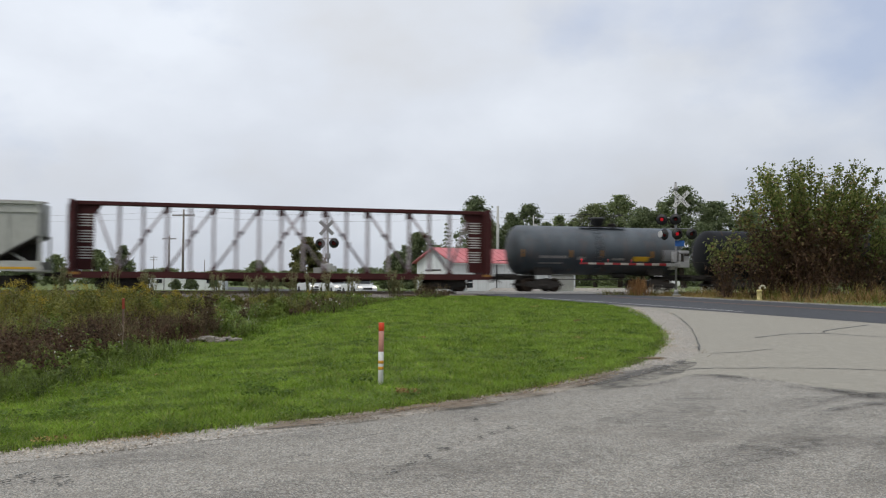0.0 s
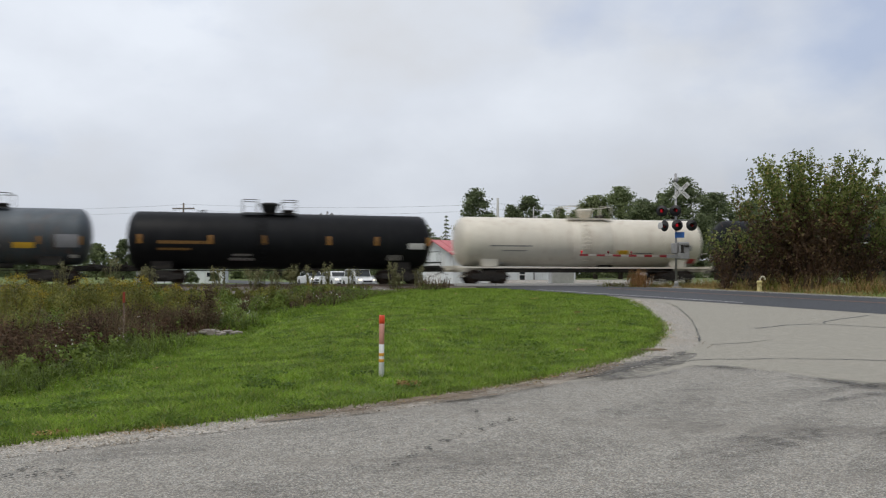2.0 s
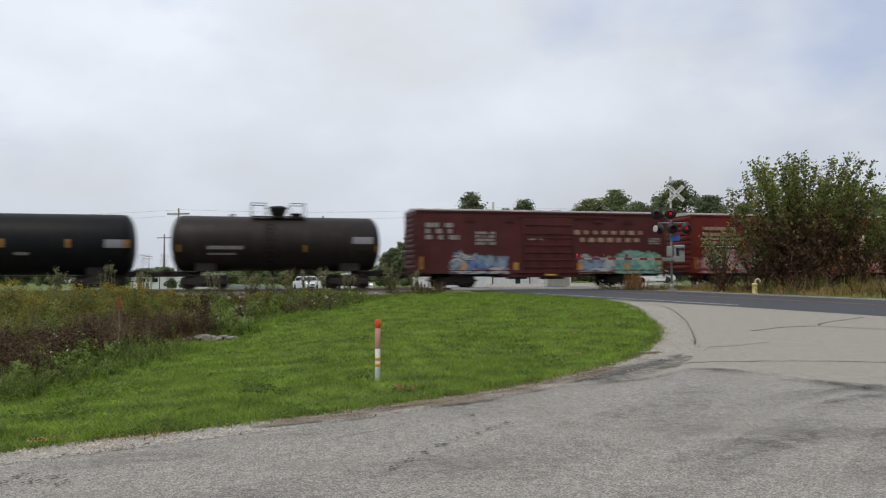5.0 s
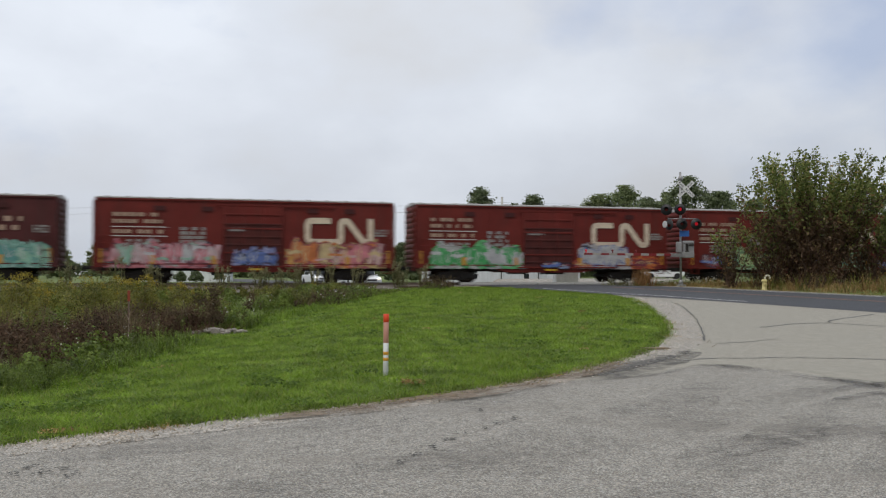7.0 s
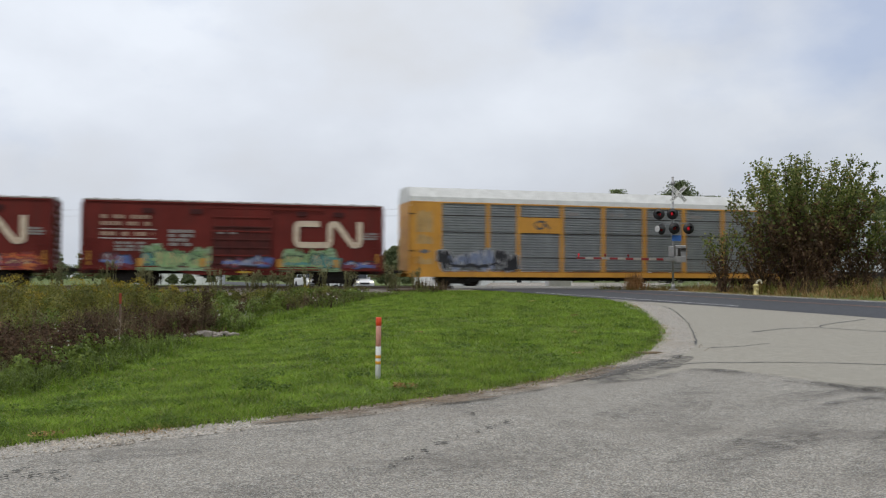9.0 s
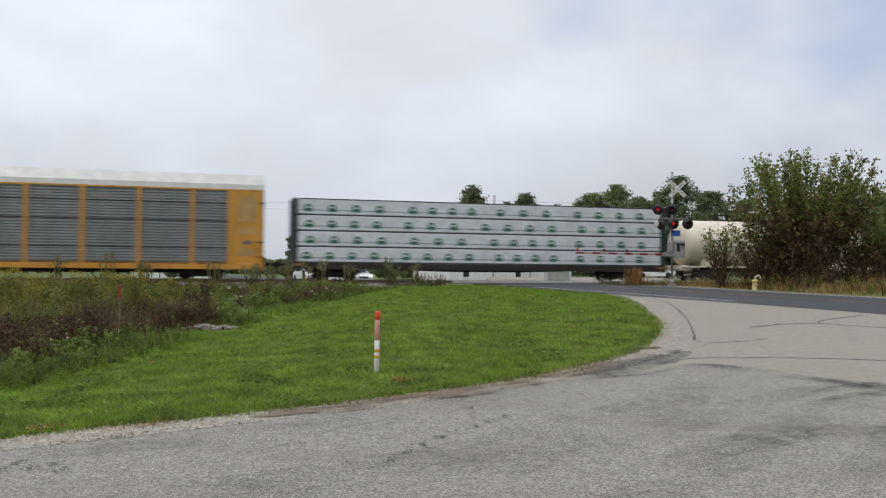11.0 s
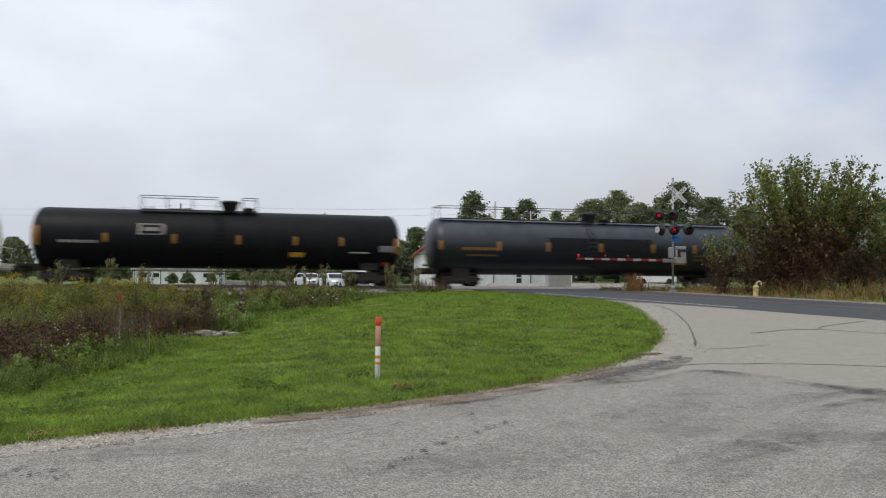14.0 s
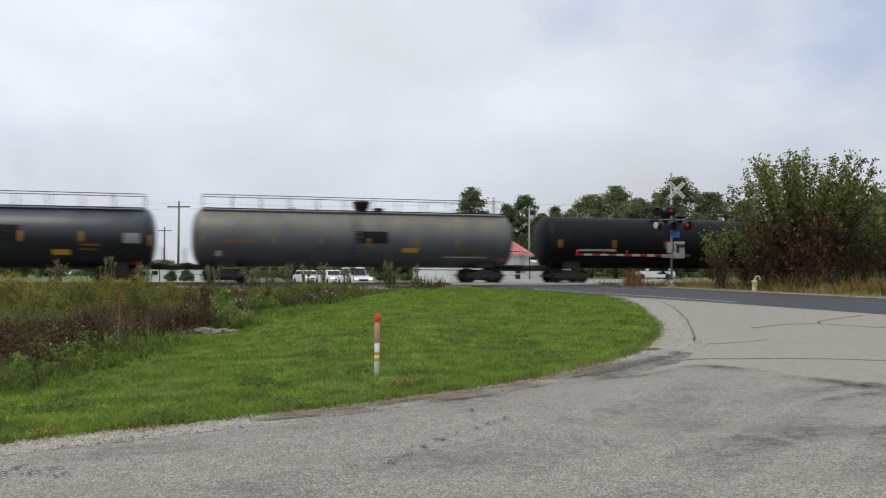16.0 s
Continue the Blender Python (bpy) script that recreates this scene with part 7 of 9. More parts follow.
def wood_scrap():
    x, y = 3.79, 15.9
    w = thing("wood_scrap", "short weathered piece of board lying on the gravel", "board", at=pose(x, y, gz(x, y) + 0.03, 0, 0, 14))
    part("board", Geo().box((0, 0, 0.02), (0.46, 0.1, 0.035), 0, 0.008), M_SCRAP, w)
    part("splinter", Geo().prism([(0.2, 0.01), (0.38, 0.015), (0.22, 0.04)], -0.03, 0.03), M_SCRAP, w)


wood_scrap()


def culvert():
    x, y = -6.76, 24.4
    rnd = random.Random(8)
    c = thing("culvert_end", "broken pale concrete culvert end in the ditch", "culvert", at=pose(x, y, gz(x, y), 0, 0, 12))
    part("slab", Geo().box((-0.12, 0.05, 0.07), (0.42, 0.36, 0.07), 0.5, 0.03), M_CONCRETE, c)
    for k in range(30):
        w = rnd.uniform(0.06, 0.26)
        r, a = rnd.uniform(0, 1) ** 0.7, rnd.uniform(0, 2 * math.pi)
        part("broken_piece", Geo().box((0.1 + 0.75 * r * math.cos(a), 0.4 * r * math.sin(a), 0.02 + (1 - r) * rnd.uniform(0.02, 0.15)), (w, w * rnd.uniform(0.5, 0.9), rnd.uniform(0.05, 0.13)), rnd.uniform(0, 3), 0.025), M_CONCRETE, c)
    part("pipe_mouth", Geo().lathe([(-0.2, 0.10), (-0.2, 0.13), (0.2, 0.13), (0.2, 0.10)], (0, 0, 0.02), "y", 18), M_CONCRETE, c)


culvert()

# ---- plants ----
M_BARK = surface("grey_brown_bark", (0.085, 0.065, 0.05), 0.9, bump=0.6)
M_LEAF_TREE = leafy("tree_leaves", [(0.0, (0.12, 0.16, 0.075)), (0.5, (0.195, 0.25, 0.12)), (1.0, (0.28, 0.33, 0.165))], through_light=0.4)
M_LEAF_OLIVE = leafy("olive_tree_leaves", [(0.0, (0.09, 0.1, 0.045)), (0.5, (0.155, 0.17, 0.072)), (1.0, (0.24, 0.23, 0.1))], through_light=0.4)
M_LEAF_PALE = leafy("pale_tree_leaves", [(0.0, (0.13, 0.16, 0.075)), (0.5, (0.21, 0.255, 0.125)), (1.0, (0.3, 0.34, 0.18))], through_light=0.4)
M_LEAF_DARK = leafy("dark_tree_leaves", [(0.0, (0.1, 0.132, 0.072)), (0.6, (0.165, 0.21, 0.112)), (1.0, (0.23, 0.275, 0.15))], through_light=0.4)
M_LEAF_BACK = leafy("woodland_leaves", [(0.0, (0.04, 0.045, 0.035)), (1.0, (0.075, 0.08, 0.06))], through_light=0.2)
M_LEAF_BUSH = leafy("bush_leaves", [(0.0, (0.08, 0.115, 0.034)), (0.45, (0.165, 0.21, 0.06)), (0.8, (0.26, 0.3, 0.095)), (0.95, (0.32, 0.31, 0.11)), (1.0, (0.3, 0.16, 0.075))], through_light=0.5)
M_BRUSH_RED = leafy("reddish_dead_twigs", [(0.0, (0.075, 0.045, 0.033)), (0.6, (0.13, 0.08, 0.058)), (1.0, (0.2, 0.13, 0.095))], 0.85, 0.1, 0.1)
M_LEAF_BROWN = leafy("withered_leaves", [(0.0, (0.085, 0.058, 0.038)), (0.55, (0.15, 0.095, 0.06)), (0.8, (0.16, 0.11, 0.06)), (1.0, (0.15, 0.145, 0.058))], patches=0.9, spread=0.6)
M_BRUSH = leafy("dead_brush", [(0.0, (0.07, 0.052, 0.038)), (0.55, (0.13, 0.1, 0.072)), (0.85, (0.2, 0.155, 0.11)), (1.0, (0.15, 0.15, 0.06))], 0.85, 0.1, 0.3, 1.1, 0.5)
M_BRUSH_DARK = leafy("dark_dead_brush", [(0.0, (0.05, 0.033, 0.025)), (0.6, (0.1, 0.064, 0.046)), (1.0, (0.16, 0.105, 0.075))], 0.85, 0.1, 0.2, 1.1, 0.5)
M_DOCK = leafy("rust_brown_dock", [(0.0, (0.24, 0.13, 0.06)), (0.6, (0.36, 0.21, 0.1)), (1.0, (0.46, 0.31, 0.17))], 0.8, 0.1, 0.3)
M_DEADWOOD = leafy("bare_grey_wood", [(0.0, (0.08, 0.065, 0.05)), (1.0, (0.18, 0.15, 0.12))], 0.85, 0.1, 0)
M_WEED = leafy("weed_leaves", [(0.0, (0.135, 0.16, 0.036)), (0.6, (0.18, 0.2, 0.045)), (0.9, (0.235, 0.24, 0.058)), (1.0, (0.26, 0.22, 0.065))], through_light=0.4, patches=0.8, spread=0.55)
M_WEED_GOLD = leafy("yellowing_weed_leaves", [(0.0, (0.14, 0.158, 0.034)), (0.6, (0.205, 0.212, 0.045)), (1.0, (0.29, 0.265, 0.05))], through_light=0.4, patches=1.2, spread=0.5)
M_WEED_DARK = leafy("broad_weed_leaves", [(0.0, (0.105, 0.16, 0.034)), (0.6, (0.16, 0.23, 0.048)), (1.0, (0.21, 0.28, 0.066))], through_light=0.4, patches=1.2, spread=0.5)
M_CLOVER = leafy("clover_leaves", [(0.0, (0.08, 0.14, 0.025)), (1.0, (0.15, 0.24, 0.045))], through_light=0.4)
M_GOLD = leafy("goldenrod_flowers", [(0.0, (0.26, 0.2, 0.02)), (0.6, (0.36, 0.28, 0.03)), (1.0, (0.44, 0.35, 0.06))])
M_SEED = leafy("pale_seed_heads", [(0.0, (0.16, 0.165, 0.08)), (1.0, (0.28, 0.27, 0.145))])
M_PETAL = leafy("white_petals", [(0.0, (0.5, 0.5, 0.48)), (1.0, (0.75, 0.75, 0.72))])
M_STRAW = leafy("dry_straw", [(0.0, (0.2, 0.12, 0.055)), (0.5, (0.36, 0.245, 0.12)), (1.0, (0.5, 0.385, 0.21))], 0.8, 0.1, 0.35, 1.0, 0.5)
M_GRASS = leafy("lawn_blades", [(0.0, (0.12, 0.2, 0.024)), (0.45, (0.178, 0.3, 0.034)), (0.85, (0.245, 0.38, 0.056)), (1.0, (0.32, 0.34, 0.1))], through_light=0.45, patches=1.5, spread=0.46)
RNG = np.random.default_rng(7)


def blades(base, tip, wide):
    """Flat narrow blades: base and tip n x 3, with their widths. Returns verts and faces."""
    n = len(base)
    ang = RNG.uniform(0, 2 * np.pi, n)
    s = np.stack([np.cos(ang), np.sin(ang), np.zeros(n)], 1) * (np.asarray(wide) / 2).reshape(-1, 1)
    v = np.stack([base - s, base + s, tip], 1).reshape(-1, 3)
    return v, np.arange(3 * n).reshape(-1, 3)


def leaf_quads(c, size, flat=0.5):
    """Small leaves about the points c, each a folded diamond of two triangles."""
    n = len(c)
    u = RNG.normal(size=(n, 3))
    u[:, 2] *= 1 - flat
    u /= np.linalg.norm(u, axis=1, keepdims=True)
    w = np.cross(u, RNG.normal(size=(n, 3)))
    w /= np.linalg.norm(w, axis=1, keepdims=True) + 1e-9
    s = np.asarray(size).reshape(-1, 1)
    v = np.stack([c - u * s, c + w * s * 0.55, c + u * s, c - w * s * 0.55], 1).reshape(-1, 3)
    return v, np.arange(4 * n).reshape(-1, 4)


def dome_leaves(c, way, size):
    """Leaves that lie across the given ways, as on the outside of a plant."""
    way = way + 0.45 * RNG.normal(size=way.shape)
    u = np.cross(way, RNG.normal(size=way.shape))
    u /= np.linalg.norm(u, axis=1, keepdims=True) + 1e-9
    w = np.cross(way, u)
    w /= np.linalg.norm(w, axis=1, keepdims=True) + 1e-9
    s = np.asarray(size).reshape(-1, 1)
    v = np.stack([c - u * s, c + w * s * 0.6, c + u * s, c - w * s * 0.6], 1).reshape(-1, 3)
    return v, np.arange(4 * len(c)).reshape(-1, 4)


def ground_of(xy):
    return np.array([gz(a, b) for a, b in xy])


def limb_geo(rnd, height, spread, r0, levels=3, lean=0.0, fork=4, start=0.25):
    """A tapered trunk with limbs. Returns the shape and the ends of the limbs."""
    g, ends = Geo(), []

    def grow(p, way, length, r, level):
        q = p
        for k in range(3):
            way = (way + Vector((rnd.uniform(-1, 1), rnd.uniform(-1, 1), rnd.uniform(-0.3, 0.5))) * 0.16).normalized()
            nq = q + way * length / 3
            g.tube(q, nq, r * (1 - 0.22 * k), r * (1 - 0.22 * (k + 1)), n=7 if level == 0 else 5, caps=False)
            q = nq
            if level < levels and (level > 0 or k >= 0):
                for j in range(fork if level == 0 else 2):
                    a = rnd.uniform(0, 2 * math.pi)
                    up = rnd.uniform(0.25, 0.8)
                    d = Vector((math.cos(a) * spread, math.sin(a) * spread, up)).normalized()
                    grow(q, (d + way * 0.4).normalized(), length * rnd.uniform(0.26, 0.4), r * 0.42, level + 1)
        ends.append(q)

    grow(Vector((0, 0, -0.1)), Vector((lean, 0, 1)).normalized(), height, r0, 0)
    return g, np.array([tuple(e) for e in ends])


def tree(x, y, top, wide, material, seed, label, low=0.06, leaf=0.21, leaves=20000, group="trees beyond the track", base=None):
    rnd = random.Random(seed)
    z0 = gz(x, y) if base is None else base
    h = top - z0
    t = thing("tree", label, "tree", group, at=pose(x, y, z0))
    g, ends = limb_geo(rnd, h * 0.56, 0.9, 0.03 * h, 2)
    part("trunk", g, M_BARK, t)
    # Clumps of leaves in an uneven crown.
    loc = np.random.default_rng(seed)
    k = 130
    a = loc.uniform(0, 2 * np.pi, k)
    zz = (np.arange(k) + loc.uniform(0, 1, k)) / k
    prof = np.clip(1.0 - np.clip((zz - 0.3) / 0.7, 0, 1) ** 2.0 * 0.92, 0.08, 1) * np.sqrt(loc.uniform(0.08, 1.0, k)) * (0.95 + 0.3 * np.sin(a * 2 + seed) * np.sin(zz * 9 + seed * 1.7))
    cx, cy = np.cos(a) * prof * wide / 2, np.sin(a) * prof * wide / 2
    cz = h * (low + (1 - low) * (0.04 + zz * 0.92)) + loc.normal(0, 0.02 * h, k)
    clumps = np.stack([cx, cy, cz], 1)
    rad = loc.uniform(0.07, 0.15, k) * max(wide, 0.6 * h)
    pick = loc.integers(0, k, leaves)
    d = loc.normal(size=(leaves, 3))
    d /= np.linalg.norm(d, axis=1, keepdims=True)
    rr = np.minimum(np.abs(loc.normal(0, 0.66, (leaves, 1))), 1.1) * rad[pick].reshape(-1, 1)
    pts = clumps[pick] + d * rr * np.array([1.0, 1.0, 0.7])
    over = pts[:, 2] > h
    pts[over, 2] = h - loc.uniform(0, 0.12 * h, over.sum())
    v, f = leaf_quads(pts, loc.uniform(leaf * 0.5, leaf * 1.1, leaves))
    part("crown", big_mesh("crown", v, f, material), material, t)
    return t


def tree_at(px, ytop, w, dist, material, seed, label, **kw):
    """A tree by its bearing and apparent size at a given distance."""
    k = dist / 1500
    return tree((px - 784) * k, dist, 1.6 + (489 + 0.0087 * (px - 784) - ytop) * k, w * k, material, seed, label, **kw)


GREEN, DARK, PALE_T = "broad green leafy tree beyond the track", "dark green leafy tree beyond the track", "pale green leafy tree beyond the track"
tree_at(838, 337, 100, 135, M_LEAF_DARK, 1, DARK)
tree_at(860, 385, 100, 128, M_LEAF_DARK, 2, DARK)
tree_at(932, 352, 98, 132, M_LEAF_DARK, 3, DARK)
tree_at(900, 368, 62, 131, M_LEAF_DARK, 301, DARK, leaves=12000)
tree_at(960, 384, 74, 131, M_LEAF_DARK, 302, DARK, leaves=11000)
tree_at(1012, 378, 62, 129, M_LEAF_TREE, 303, GREEN, leaves=11000)
tree_at(985, 371, 56, 138, M_LEAF_TREE, 4, GREEN, leaves=11000)
tree_at(1048, 352, 122, 126, M_LEAF_PALE, 5, PALE_T)
tree_at(1092, 337, 123, 124, M_LEAF_TREE, 6, GREEN, leaves=24000)
tree_at(1133, 358, 112, 118, M_LEAF_DARK, 7, DARK)
tree_at(1205, 322, 136, 116, M_LEAF_DARK, 8, DARK, leaves=24000)
tree_at(1168, 350, 78, 121, M_LEAF_TREE, 9, GREEN)
tree_at(1262, 349, 126, 112, M_LEAF_DARK, 10, DARK)
tree_at(1322, 362, 106, 108, M_LEAF_DARK, 11, DARK)
tree_at(1400, 372, 134, 104, M_LEAF_DARK, 12, DARK)
tree_at(1490, 368, 134, 102, M_LEAF_DARK, 13, DARK)
tree_at(1565, 352, 112, 100, M_LEAF_TREE, 14, GREEN)
tree_at(1640, 360, 123, 100, M_LEAF_TREE, 141, GREEN)
tree_at(738, 402, 89, 120, M_LEAF_DARK, 15, DARK, low=0.1)
tree_at(700, 436, 67, 118, M_LEAF_DARK, 16, DARK, low=0.05)
tree_at(770, 425, 67, 124, M_LEAF_DARK, 17, DARK, low=0.1)
tree_at(684, 448, 33, 122, M_LEAF_TREE, 18, GREEN, low=0.05, leaves=2600, leaf=0.4)
tree_at(306, 484, 22, 108, M_LEAF_DARK, 311, "small dark garden tree by the low white building", leaves=2500, leaf=0.14, low=0.1)
tree_at(334, 482, 26, 109, M_LEAF_DARK, 312, "small dark garden tree by the low white building", leaves=2500, leaf=0.14, low=0.1)
tree_at(374, 484, 16, 108, M_LEAF_DARK, 313, "small dark garden tree by the low white building", leaves=2200, leaf=0.13, low=0.25)
tree_at(538, 410, 68, 105, M_LEAF_OLIVE, 19, "rounded olive green tree beyond the track", low=-0.02, leaves=32000)
tree_at(211, 423, 40, 170, M_LEAF_DARK, 20, DARK, low=0.0, leaves=9000, leaf=0.28)
tree_at(165, 431, 64, 172, M_LEAF_TREE, 21, GREEN, low=0.05, leaves=9000, leaf=0.28)
tree_at(92, 439, 52, 168, M_LEAF_TREE, 22, GREEN, low=0.02, leaves=9000, leaf=0.28)
tree_at(26, 419, 80, 168, M_LEAF_DARK, 221, GREEN, low=0.02, leaves=11000, leaf=0.28)
tree_at(449, 451, 52, 190, M_LEAF_TREE, 23, GREEN, low=0.05, leaves=3600, leaf=0.42)
tree_at(425, 470, 44, 200, M_LEAF_TREE, 24, GREEN, low=0.02, leaves=3000, leaf=0.42)
tree_at(335, 470, 33, 200, M_LEAF_DARK, 25, DARK, low=0.02, leaves=2600, leaf=0.4)
tree_at(498, 470, 44, 190, M_LEAF_DARK, 26, DARK, low=0.02, leaves=2600, leaf=0.4)
for j in range(21):
    tree_at(-60 + j * 38 + (j * 37) % 23, 464 + (j * 7) % 9, 90, 262 + (j * 31) % 40, M_LEAF_TREE if j % 2 else M_LEAF_DARK, 40 + j, "small far tree on the horizon", low=0.0, leaves=4000, leaf=0.4, group="far trees")


def spruce(px, ytop, w, dist, seed):
    k = dist / 1500
    x, top, wide = (px - 784) * k, 1.6 + (489 - ytop) * k, w * k
    z0 = gz(x, dist)
    h = top - z0
    t = thing("spruce", "dark open spruce with drooping uneven boughs", "tree", "trees beyond the track", at=pose(x, dist, z0))
    part("trunk", Geo().tube((0, 0, 0), (0, 0, h * 0.98), 0.16, 0.02, n=8), M_BARK, t)
    loc = np.random.default_rng(seed)
    pts, sizes = [], []
    for u in np.linspace(0.1, 0.985, 17):
        for _ in range(7):
            r = ((1 - u) * 0.5 * wide + 0.12) * loc.uniform(0.6, 1.2)
            a, m = loc.uniform(0, 2 * np.pi), max(4, int(26 * (1 - u)))
            q = loc.uniform(0.08, 1, m)
            side = loc.normal(0, 0.07 * r, m)
            pts.append(np.stack([np.cos(a) * r * q - np.sin(a) * side, np.sin(a) * r * q + np.cos(a) * side, h * u - 0.34 * r * q ** 1.5 + 0.2 * r * np.maximum(q - 0.8, 0) + loc.normal(0, 0.05, m)], 1))
            sizes.append(loc.uniform(0.1, 0.22, m))
    v, f = leaf_quads(np.concatenate(pts), np.concatenate(sizes), 0.6)
    part("crown", big_mesh("crown", v, f, M_LEAF_DARK), M_LEAF_DARK, t)


for j in range(20):
    tree_at(735 + j * 46 + (j * 29) % 21, 458 + (j * 7) % 13, 100, 150 + (j * 31) % 30, M_LEAF_DARK if j % 3 else M_LEAF_TREE, 90 + j, "low bushy tree beyond the road", low=0.0, leaves=5000, leaf=0.26, group="far trees")


spruce(784, 386, 78, 122, 5)


def big_bush(x, y, top, wide, seed, stems, leaves):
    """A tall vase-shaped shrub: brown stems and dead twigs below, straight leafy shoots fanning out above."""
    rnd = random.Random(seed)
    z0 = gz(x, y)
    h = top - z0
    b = thing("shrub", "tall many-stemmed shrub, olive leaves above and brown and twiggy below", "shrub", "roadside shrubs", at=pose(x, y, z0))
    g, runs = Geo(), []
    for k in range(3 * stems):
        a, rr = rnd.uniform(0, 2 * math.pi), rnd.uniform(0, 1) ** 0.6
        p = Vector((math.cos(a) * rr * wide * 0.10, math.sin(a) * rr * wide * 0.10, 0))
        out = Vector((math.cos(a) * rr, math.sin(a) * rr * 0.8, 0)) * rnd.uniform(0.9, 1.25)
        ht = h * (1 - 0.27 * rr ** 2.4) * (rnd.uniform(0.76, 0.97) if k else 0.985)
        q, r = p, 0.05
        segs = 8
        for j in range(segs):
            f = (j + 1) / segs
            nq = p + out * wide * 0.5 * (0.85 * f + 0.15 * f ** 2) + Vector((rnd.uniform(-0.09, 0.09), rnd.uniform(-0.09, 0.09), ht * f))
            g.tube(q, nq, r, r * 0.82, n=5, caps=False)
            r *= 0.82
            way = (nq - q).normalized()
            for i in range(2 if f > 0.3 else 1):
                d = (way * 0.9 + Vector((rnd.uniform(-1, 1), rnd.uniform(-1, 1), rnd.uniform(-0.1, 0.5))) * 0.75).normalized()
                e = nq + d * rnd.uniform(0.35, 1.15) * (1.2 - 0.5 * f)
                if 0.2 < e.z < h * 0.995:
                    g.tube(nq, e, r * 0.45, 0.005, n=3, caps=False)
                    runs.append((nq, e, f))
            runs.append((q, nq, f))
            q = nq
        tip = q + (out * 0.25 + Vector((rnd.uniform(-0.1, 0.1), 0, 1))).normalized() * min(0.55, max(0.05, h - q.z))
        g.tube(q, tip, r, 0.005, n=3, caps=False)
        runs.append((q, tip, 1.0))
    part("woody_base", g, M_TWIG, b, "grey-brown stems and twigs")
    loc = np.random.default_rng(seed)
    p0, p1 = np.array([tuple(r[0]) for r in runs]), np.array([tuple(r[1]) for r in runs])
    w = np.array([0.16 + 0.84 * min(1, max(0, (r[2] - 0.25) / 0.35)) for r in runs]) * np.linalg.norm(p1 - p0, axis=1)
    pick = loc.choice(len(runs), leaves, p=w / w.sum())
    t = loc.uniform(0.0, 1.03, (leaves, 1))
    c = p0[pick] + (p1 - p0)[pick] * t + loc.normal(size=(leaves, 3)) * 0.12
    c = c[(c[:, 2] > 0.3)]
    low = c[:, 2] < h * 0.56 * loc.uniform(0.6, 1.2, len(c))
    for pick, nm, mat, lab in ((~low, "foliage", M_LEAF_BUSH, "small olive green leaves"), (low, "withered_foliage", M_LEAF_BROWN, "withered reddish-brown leaves")):
        v, f = leaf_quads(c[pick], loc.uniform(0.06, 0.13, pick.sum()), 0.2)
        tagged(part(nm, big_mesh(nm, v, f, mat), mat, b, lab), kind="stuff")
    # Dead leaves and fine twigs that fill the lower part, thinning out upwards and outwards.
    n = int(0.2 * leaves)
    up = loc.uniform(0, 1, n) ** 1.3 * h * 0.5
    c = np.stack([loc.normal(0, 0.17, n) * wide * (0.8 + 0.6 * up / h), loc.normal(0, 0.15, n) * wide, 0.1 + up], 1)
    v, f = leaf_quads(c, loc.uniform(0.05, 0.11, n), 0.2)
    tagged(part("dead_leaves", big_mesh("dead_leaves", v, f, M_LEAF_BROWN), M_LEAF_BROWN, b, "dead brown leaves caught in the stems"), kind="stuff")
    n = int(0.36 * leaves)
    up = loc.uniform(0, 1, n) ** 1.2 * h * 0.48
    base = np.stack([loc.normal(0, 0.19, n) * wide * (0.8 + 0.7 * up / h), loc.normal(0, 0.16, n) * wide, up], 1)
    tip = base + np.stack([loc.normal(0, 0.3, n), loc.normal(0, 0.3, n), loc.uniform(0.05, 0.6, n)], 1)
    v, f = blades(base, tip, loc.uniform(0.008, 0.035, n))
    tagged(part("dead_wood", big_mesh("dead_wood", v, f, M_BRUSH_RED), M_BRUSH_RED, b, "tangle of brown dead twigs"), kind="stuff")


big_bush(15.4, 46.6, 4.3, 2.2, 21, 4, 650)
big_bush(17.4, 46.5, 4.8, 3.0, 3, 6, 1300)
big_bush(19.5, 46.0, 8.3, 6.8, 4, 25, 23000)
big_bush(22.3, 45.6, 5.0, 3.2, 8, 7, 2200)
big_bush(24.9, 46.2, 5.2, 3.0, 6, 8, 3600)


def woods_behind():
    """A belt of woods added unseen behind the camera, to darken what the train's paint reflects."""
    loc = np.random.default_rng(77)
    n, per = 70, 420
    x, y = loc.uniform(-110, 110, n), -loc.uniform(38, 58, n)
    top, r = loc.uniform(7, 13, n), loc.uniform(3, 6, n)
    k = np.repeat(np.arange(n), per)
    d = loc.normal(size=(n * per, 3))
    d /= np.linalg.norm(d, axis=1, keepdims=True)
    c = np.stack([x[k] + d[:, 0] * r[k], y[k] + d[:, 1] * r[k], top[k] * (0.5 + 0.5 * d[:, 2])], 1)
    v, f = leaf_quads(c, loc.uniform(0.5, 1.1, n * per))
    tagged(new("added_woods", big_mesh("added_woods", v, f, M_LEAF_BACK)), "added dark belt of woods, unseen behind the camera", "woods", kind="stuff")


woods_behind()


def stuff(name, label, category, v, f, material):
    return tagged(new(name, big_mesh(name, v, f, material)), label, category, kind="stuff")


def weed_edge(y):
    return float(np.interp(y, (5, 12.65, 14.9, 18.9, 23.3, 28.3, 33.9, 40.5, 44, 46.5), (-9.0, -6.6, -6.6, -6.7, -6.75, -6.3, -5.1, -3.9, -2.6, -0.5)))


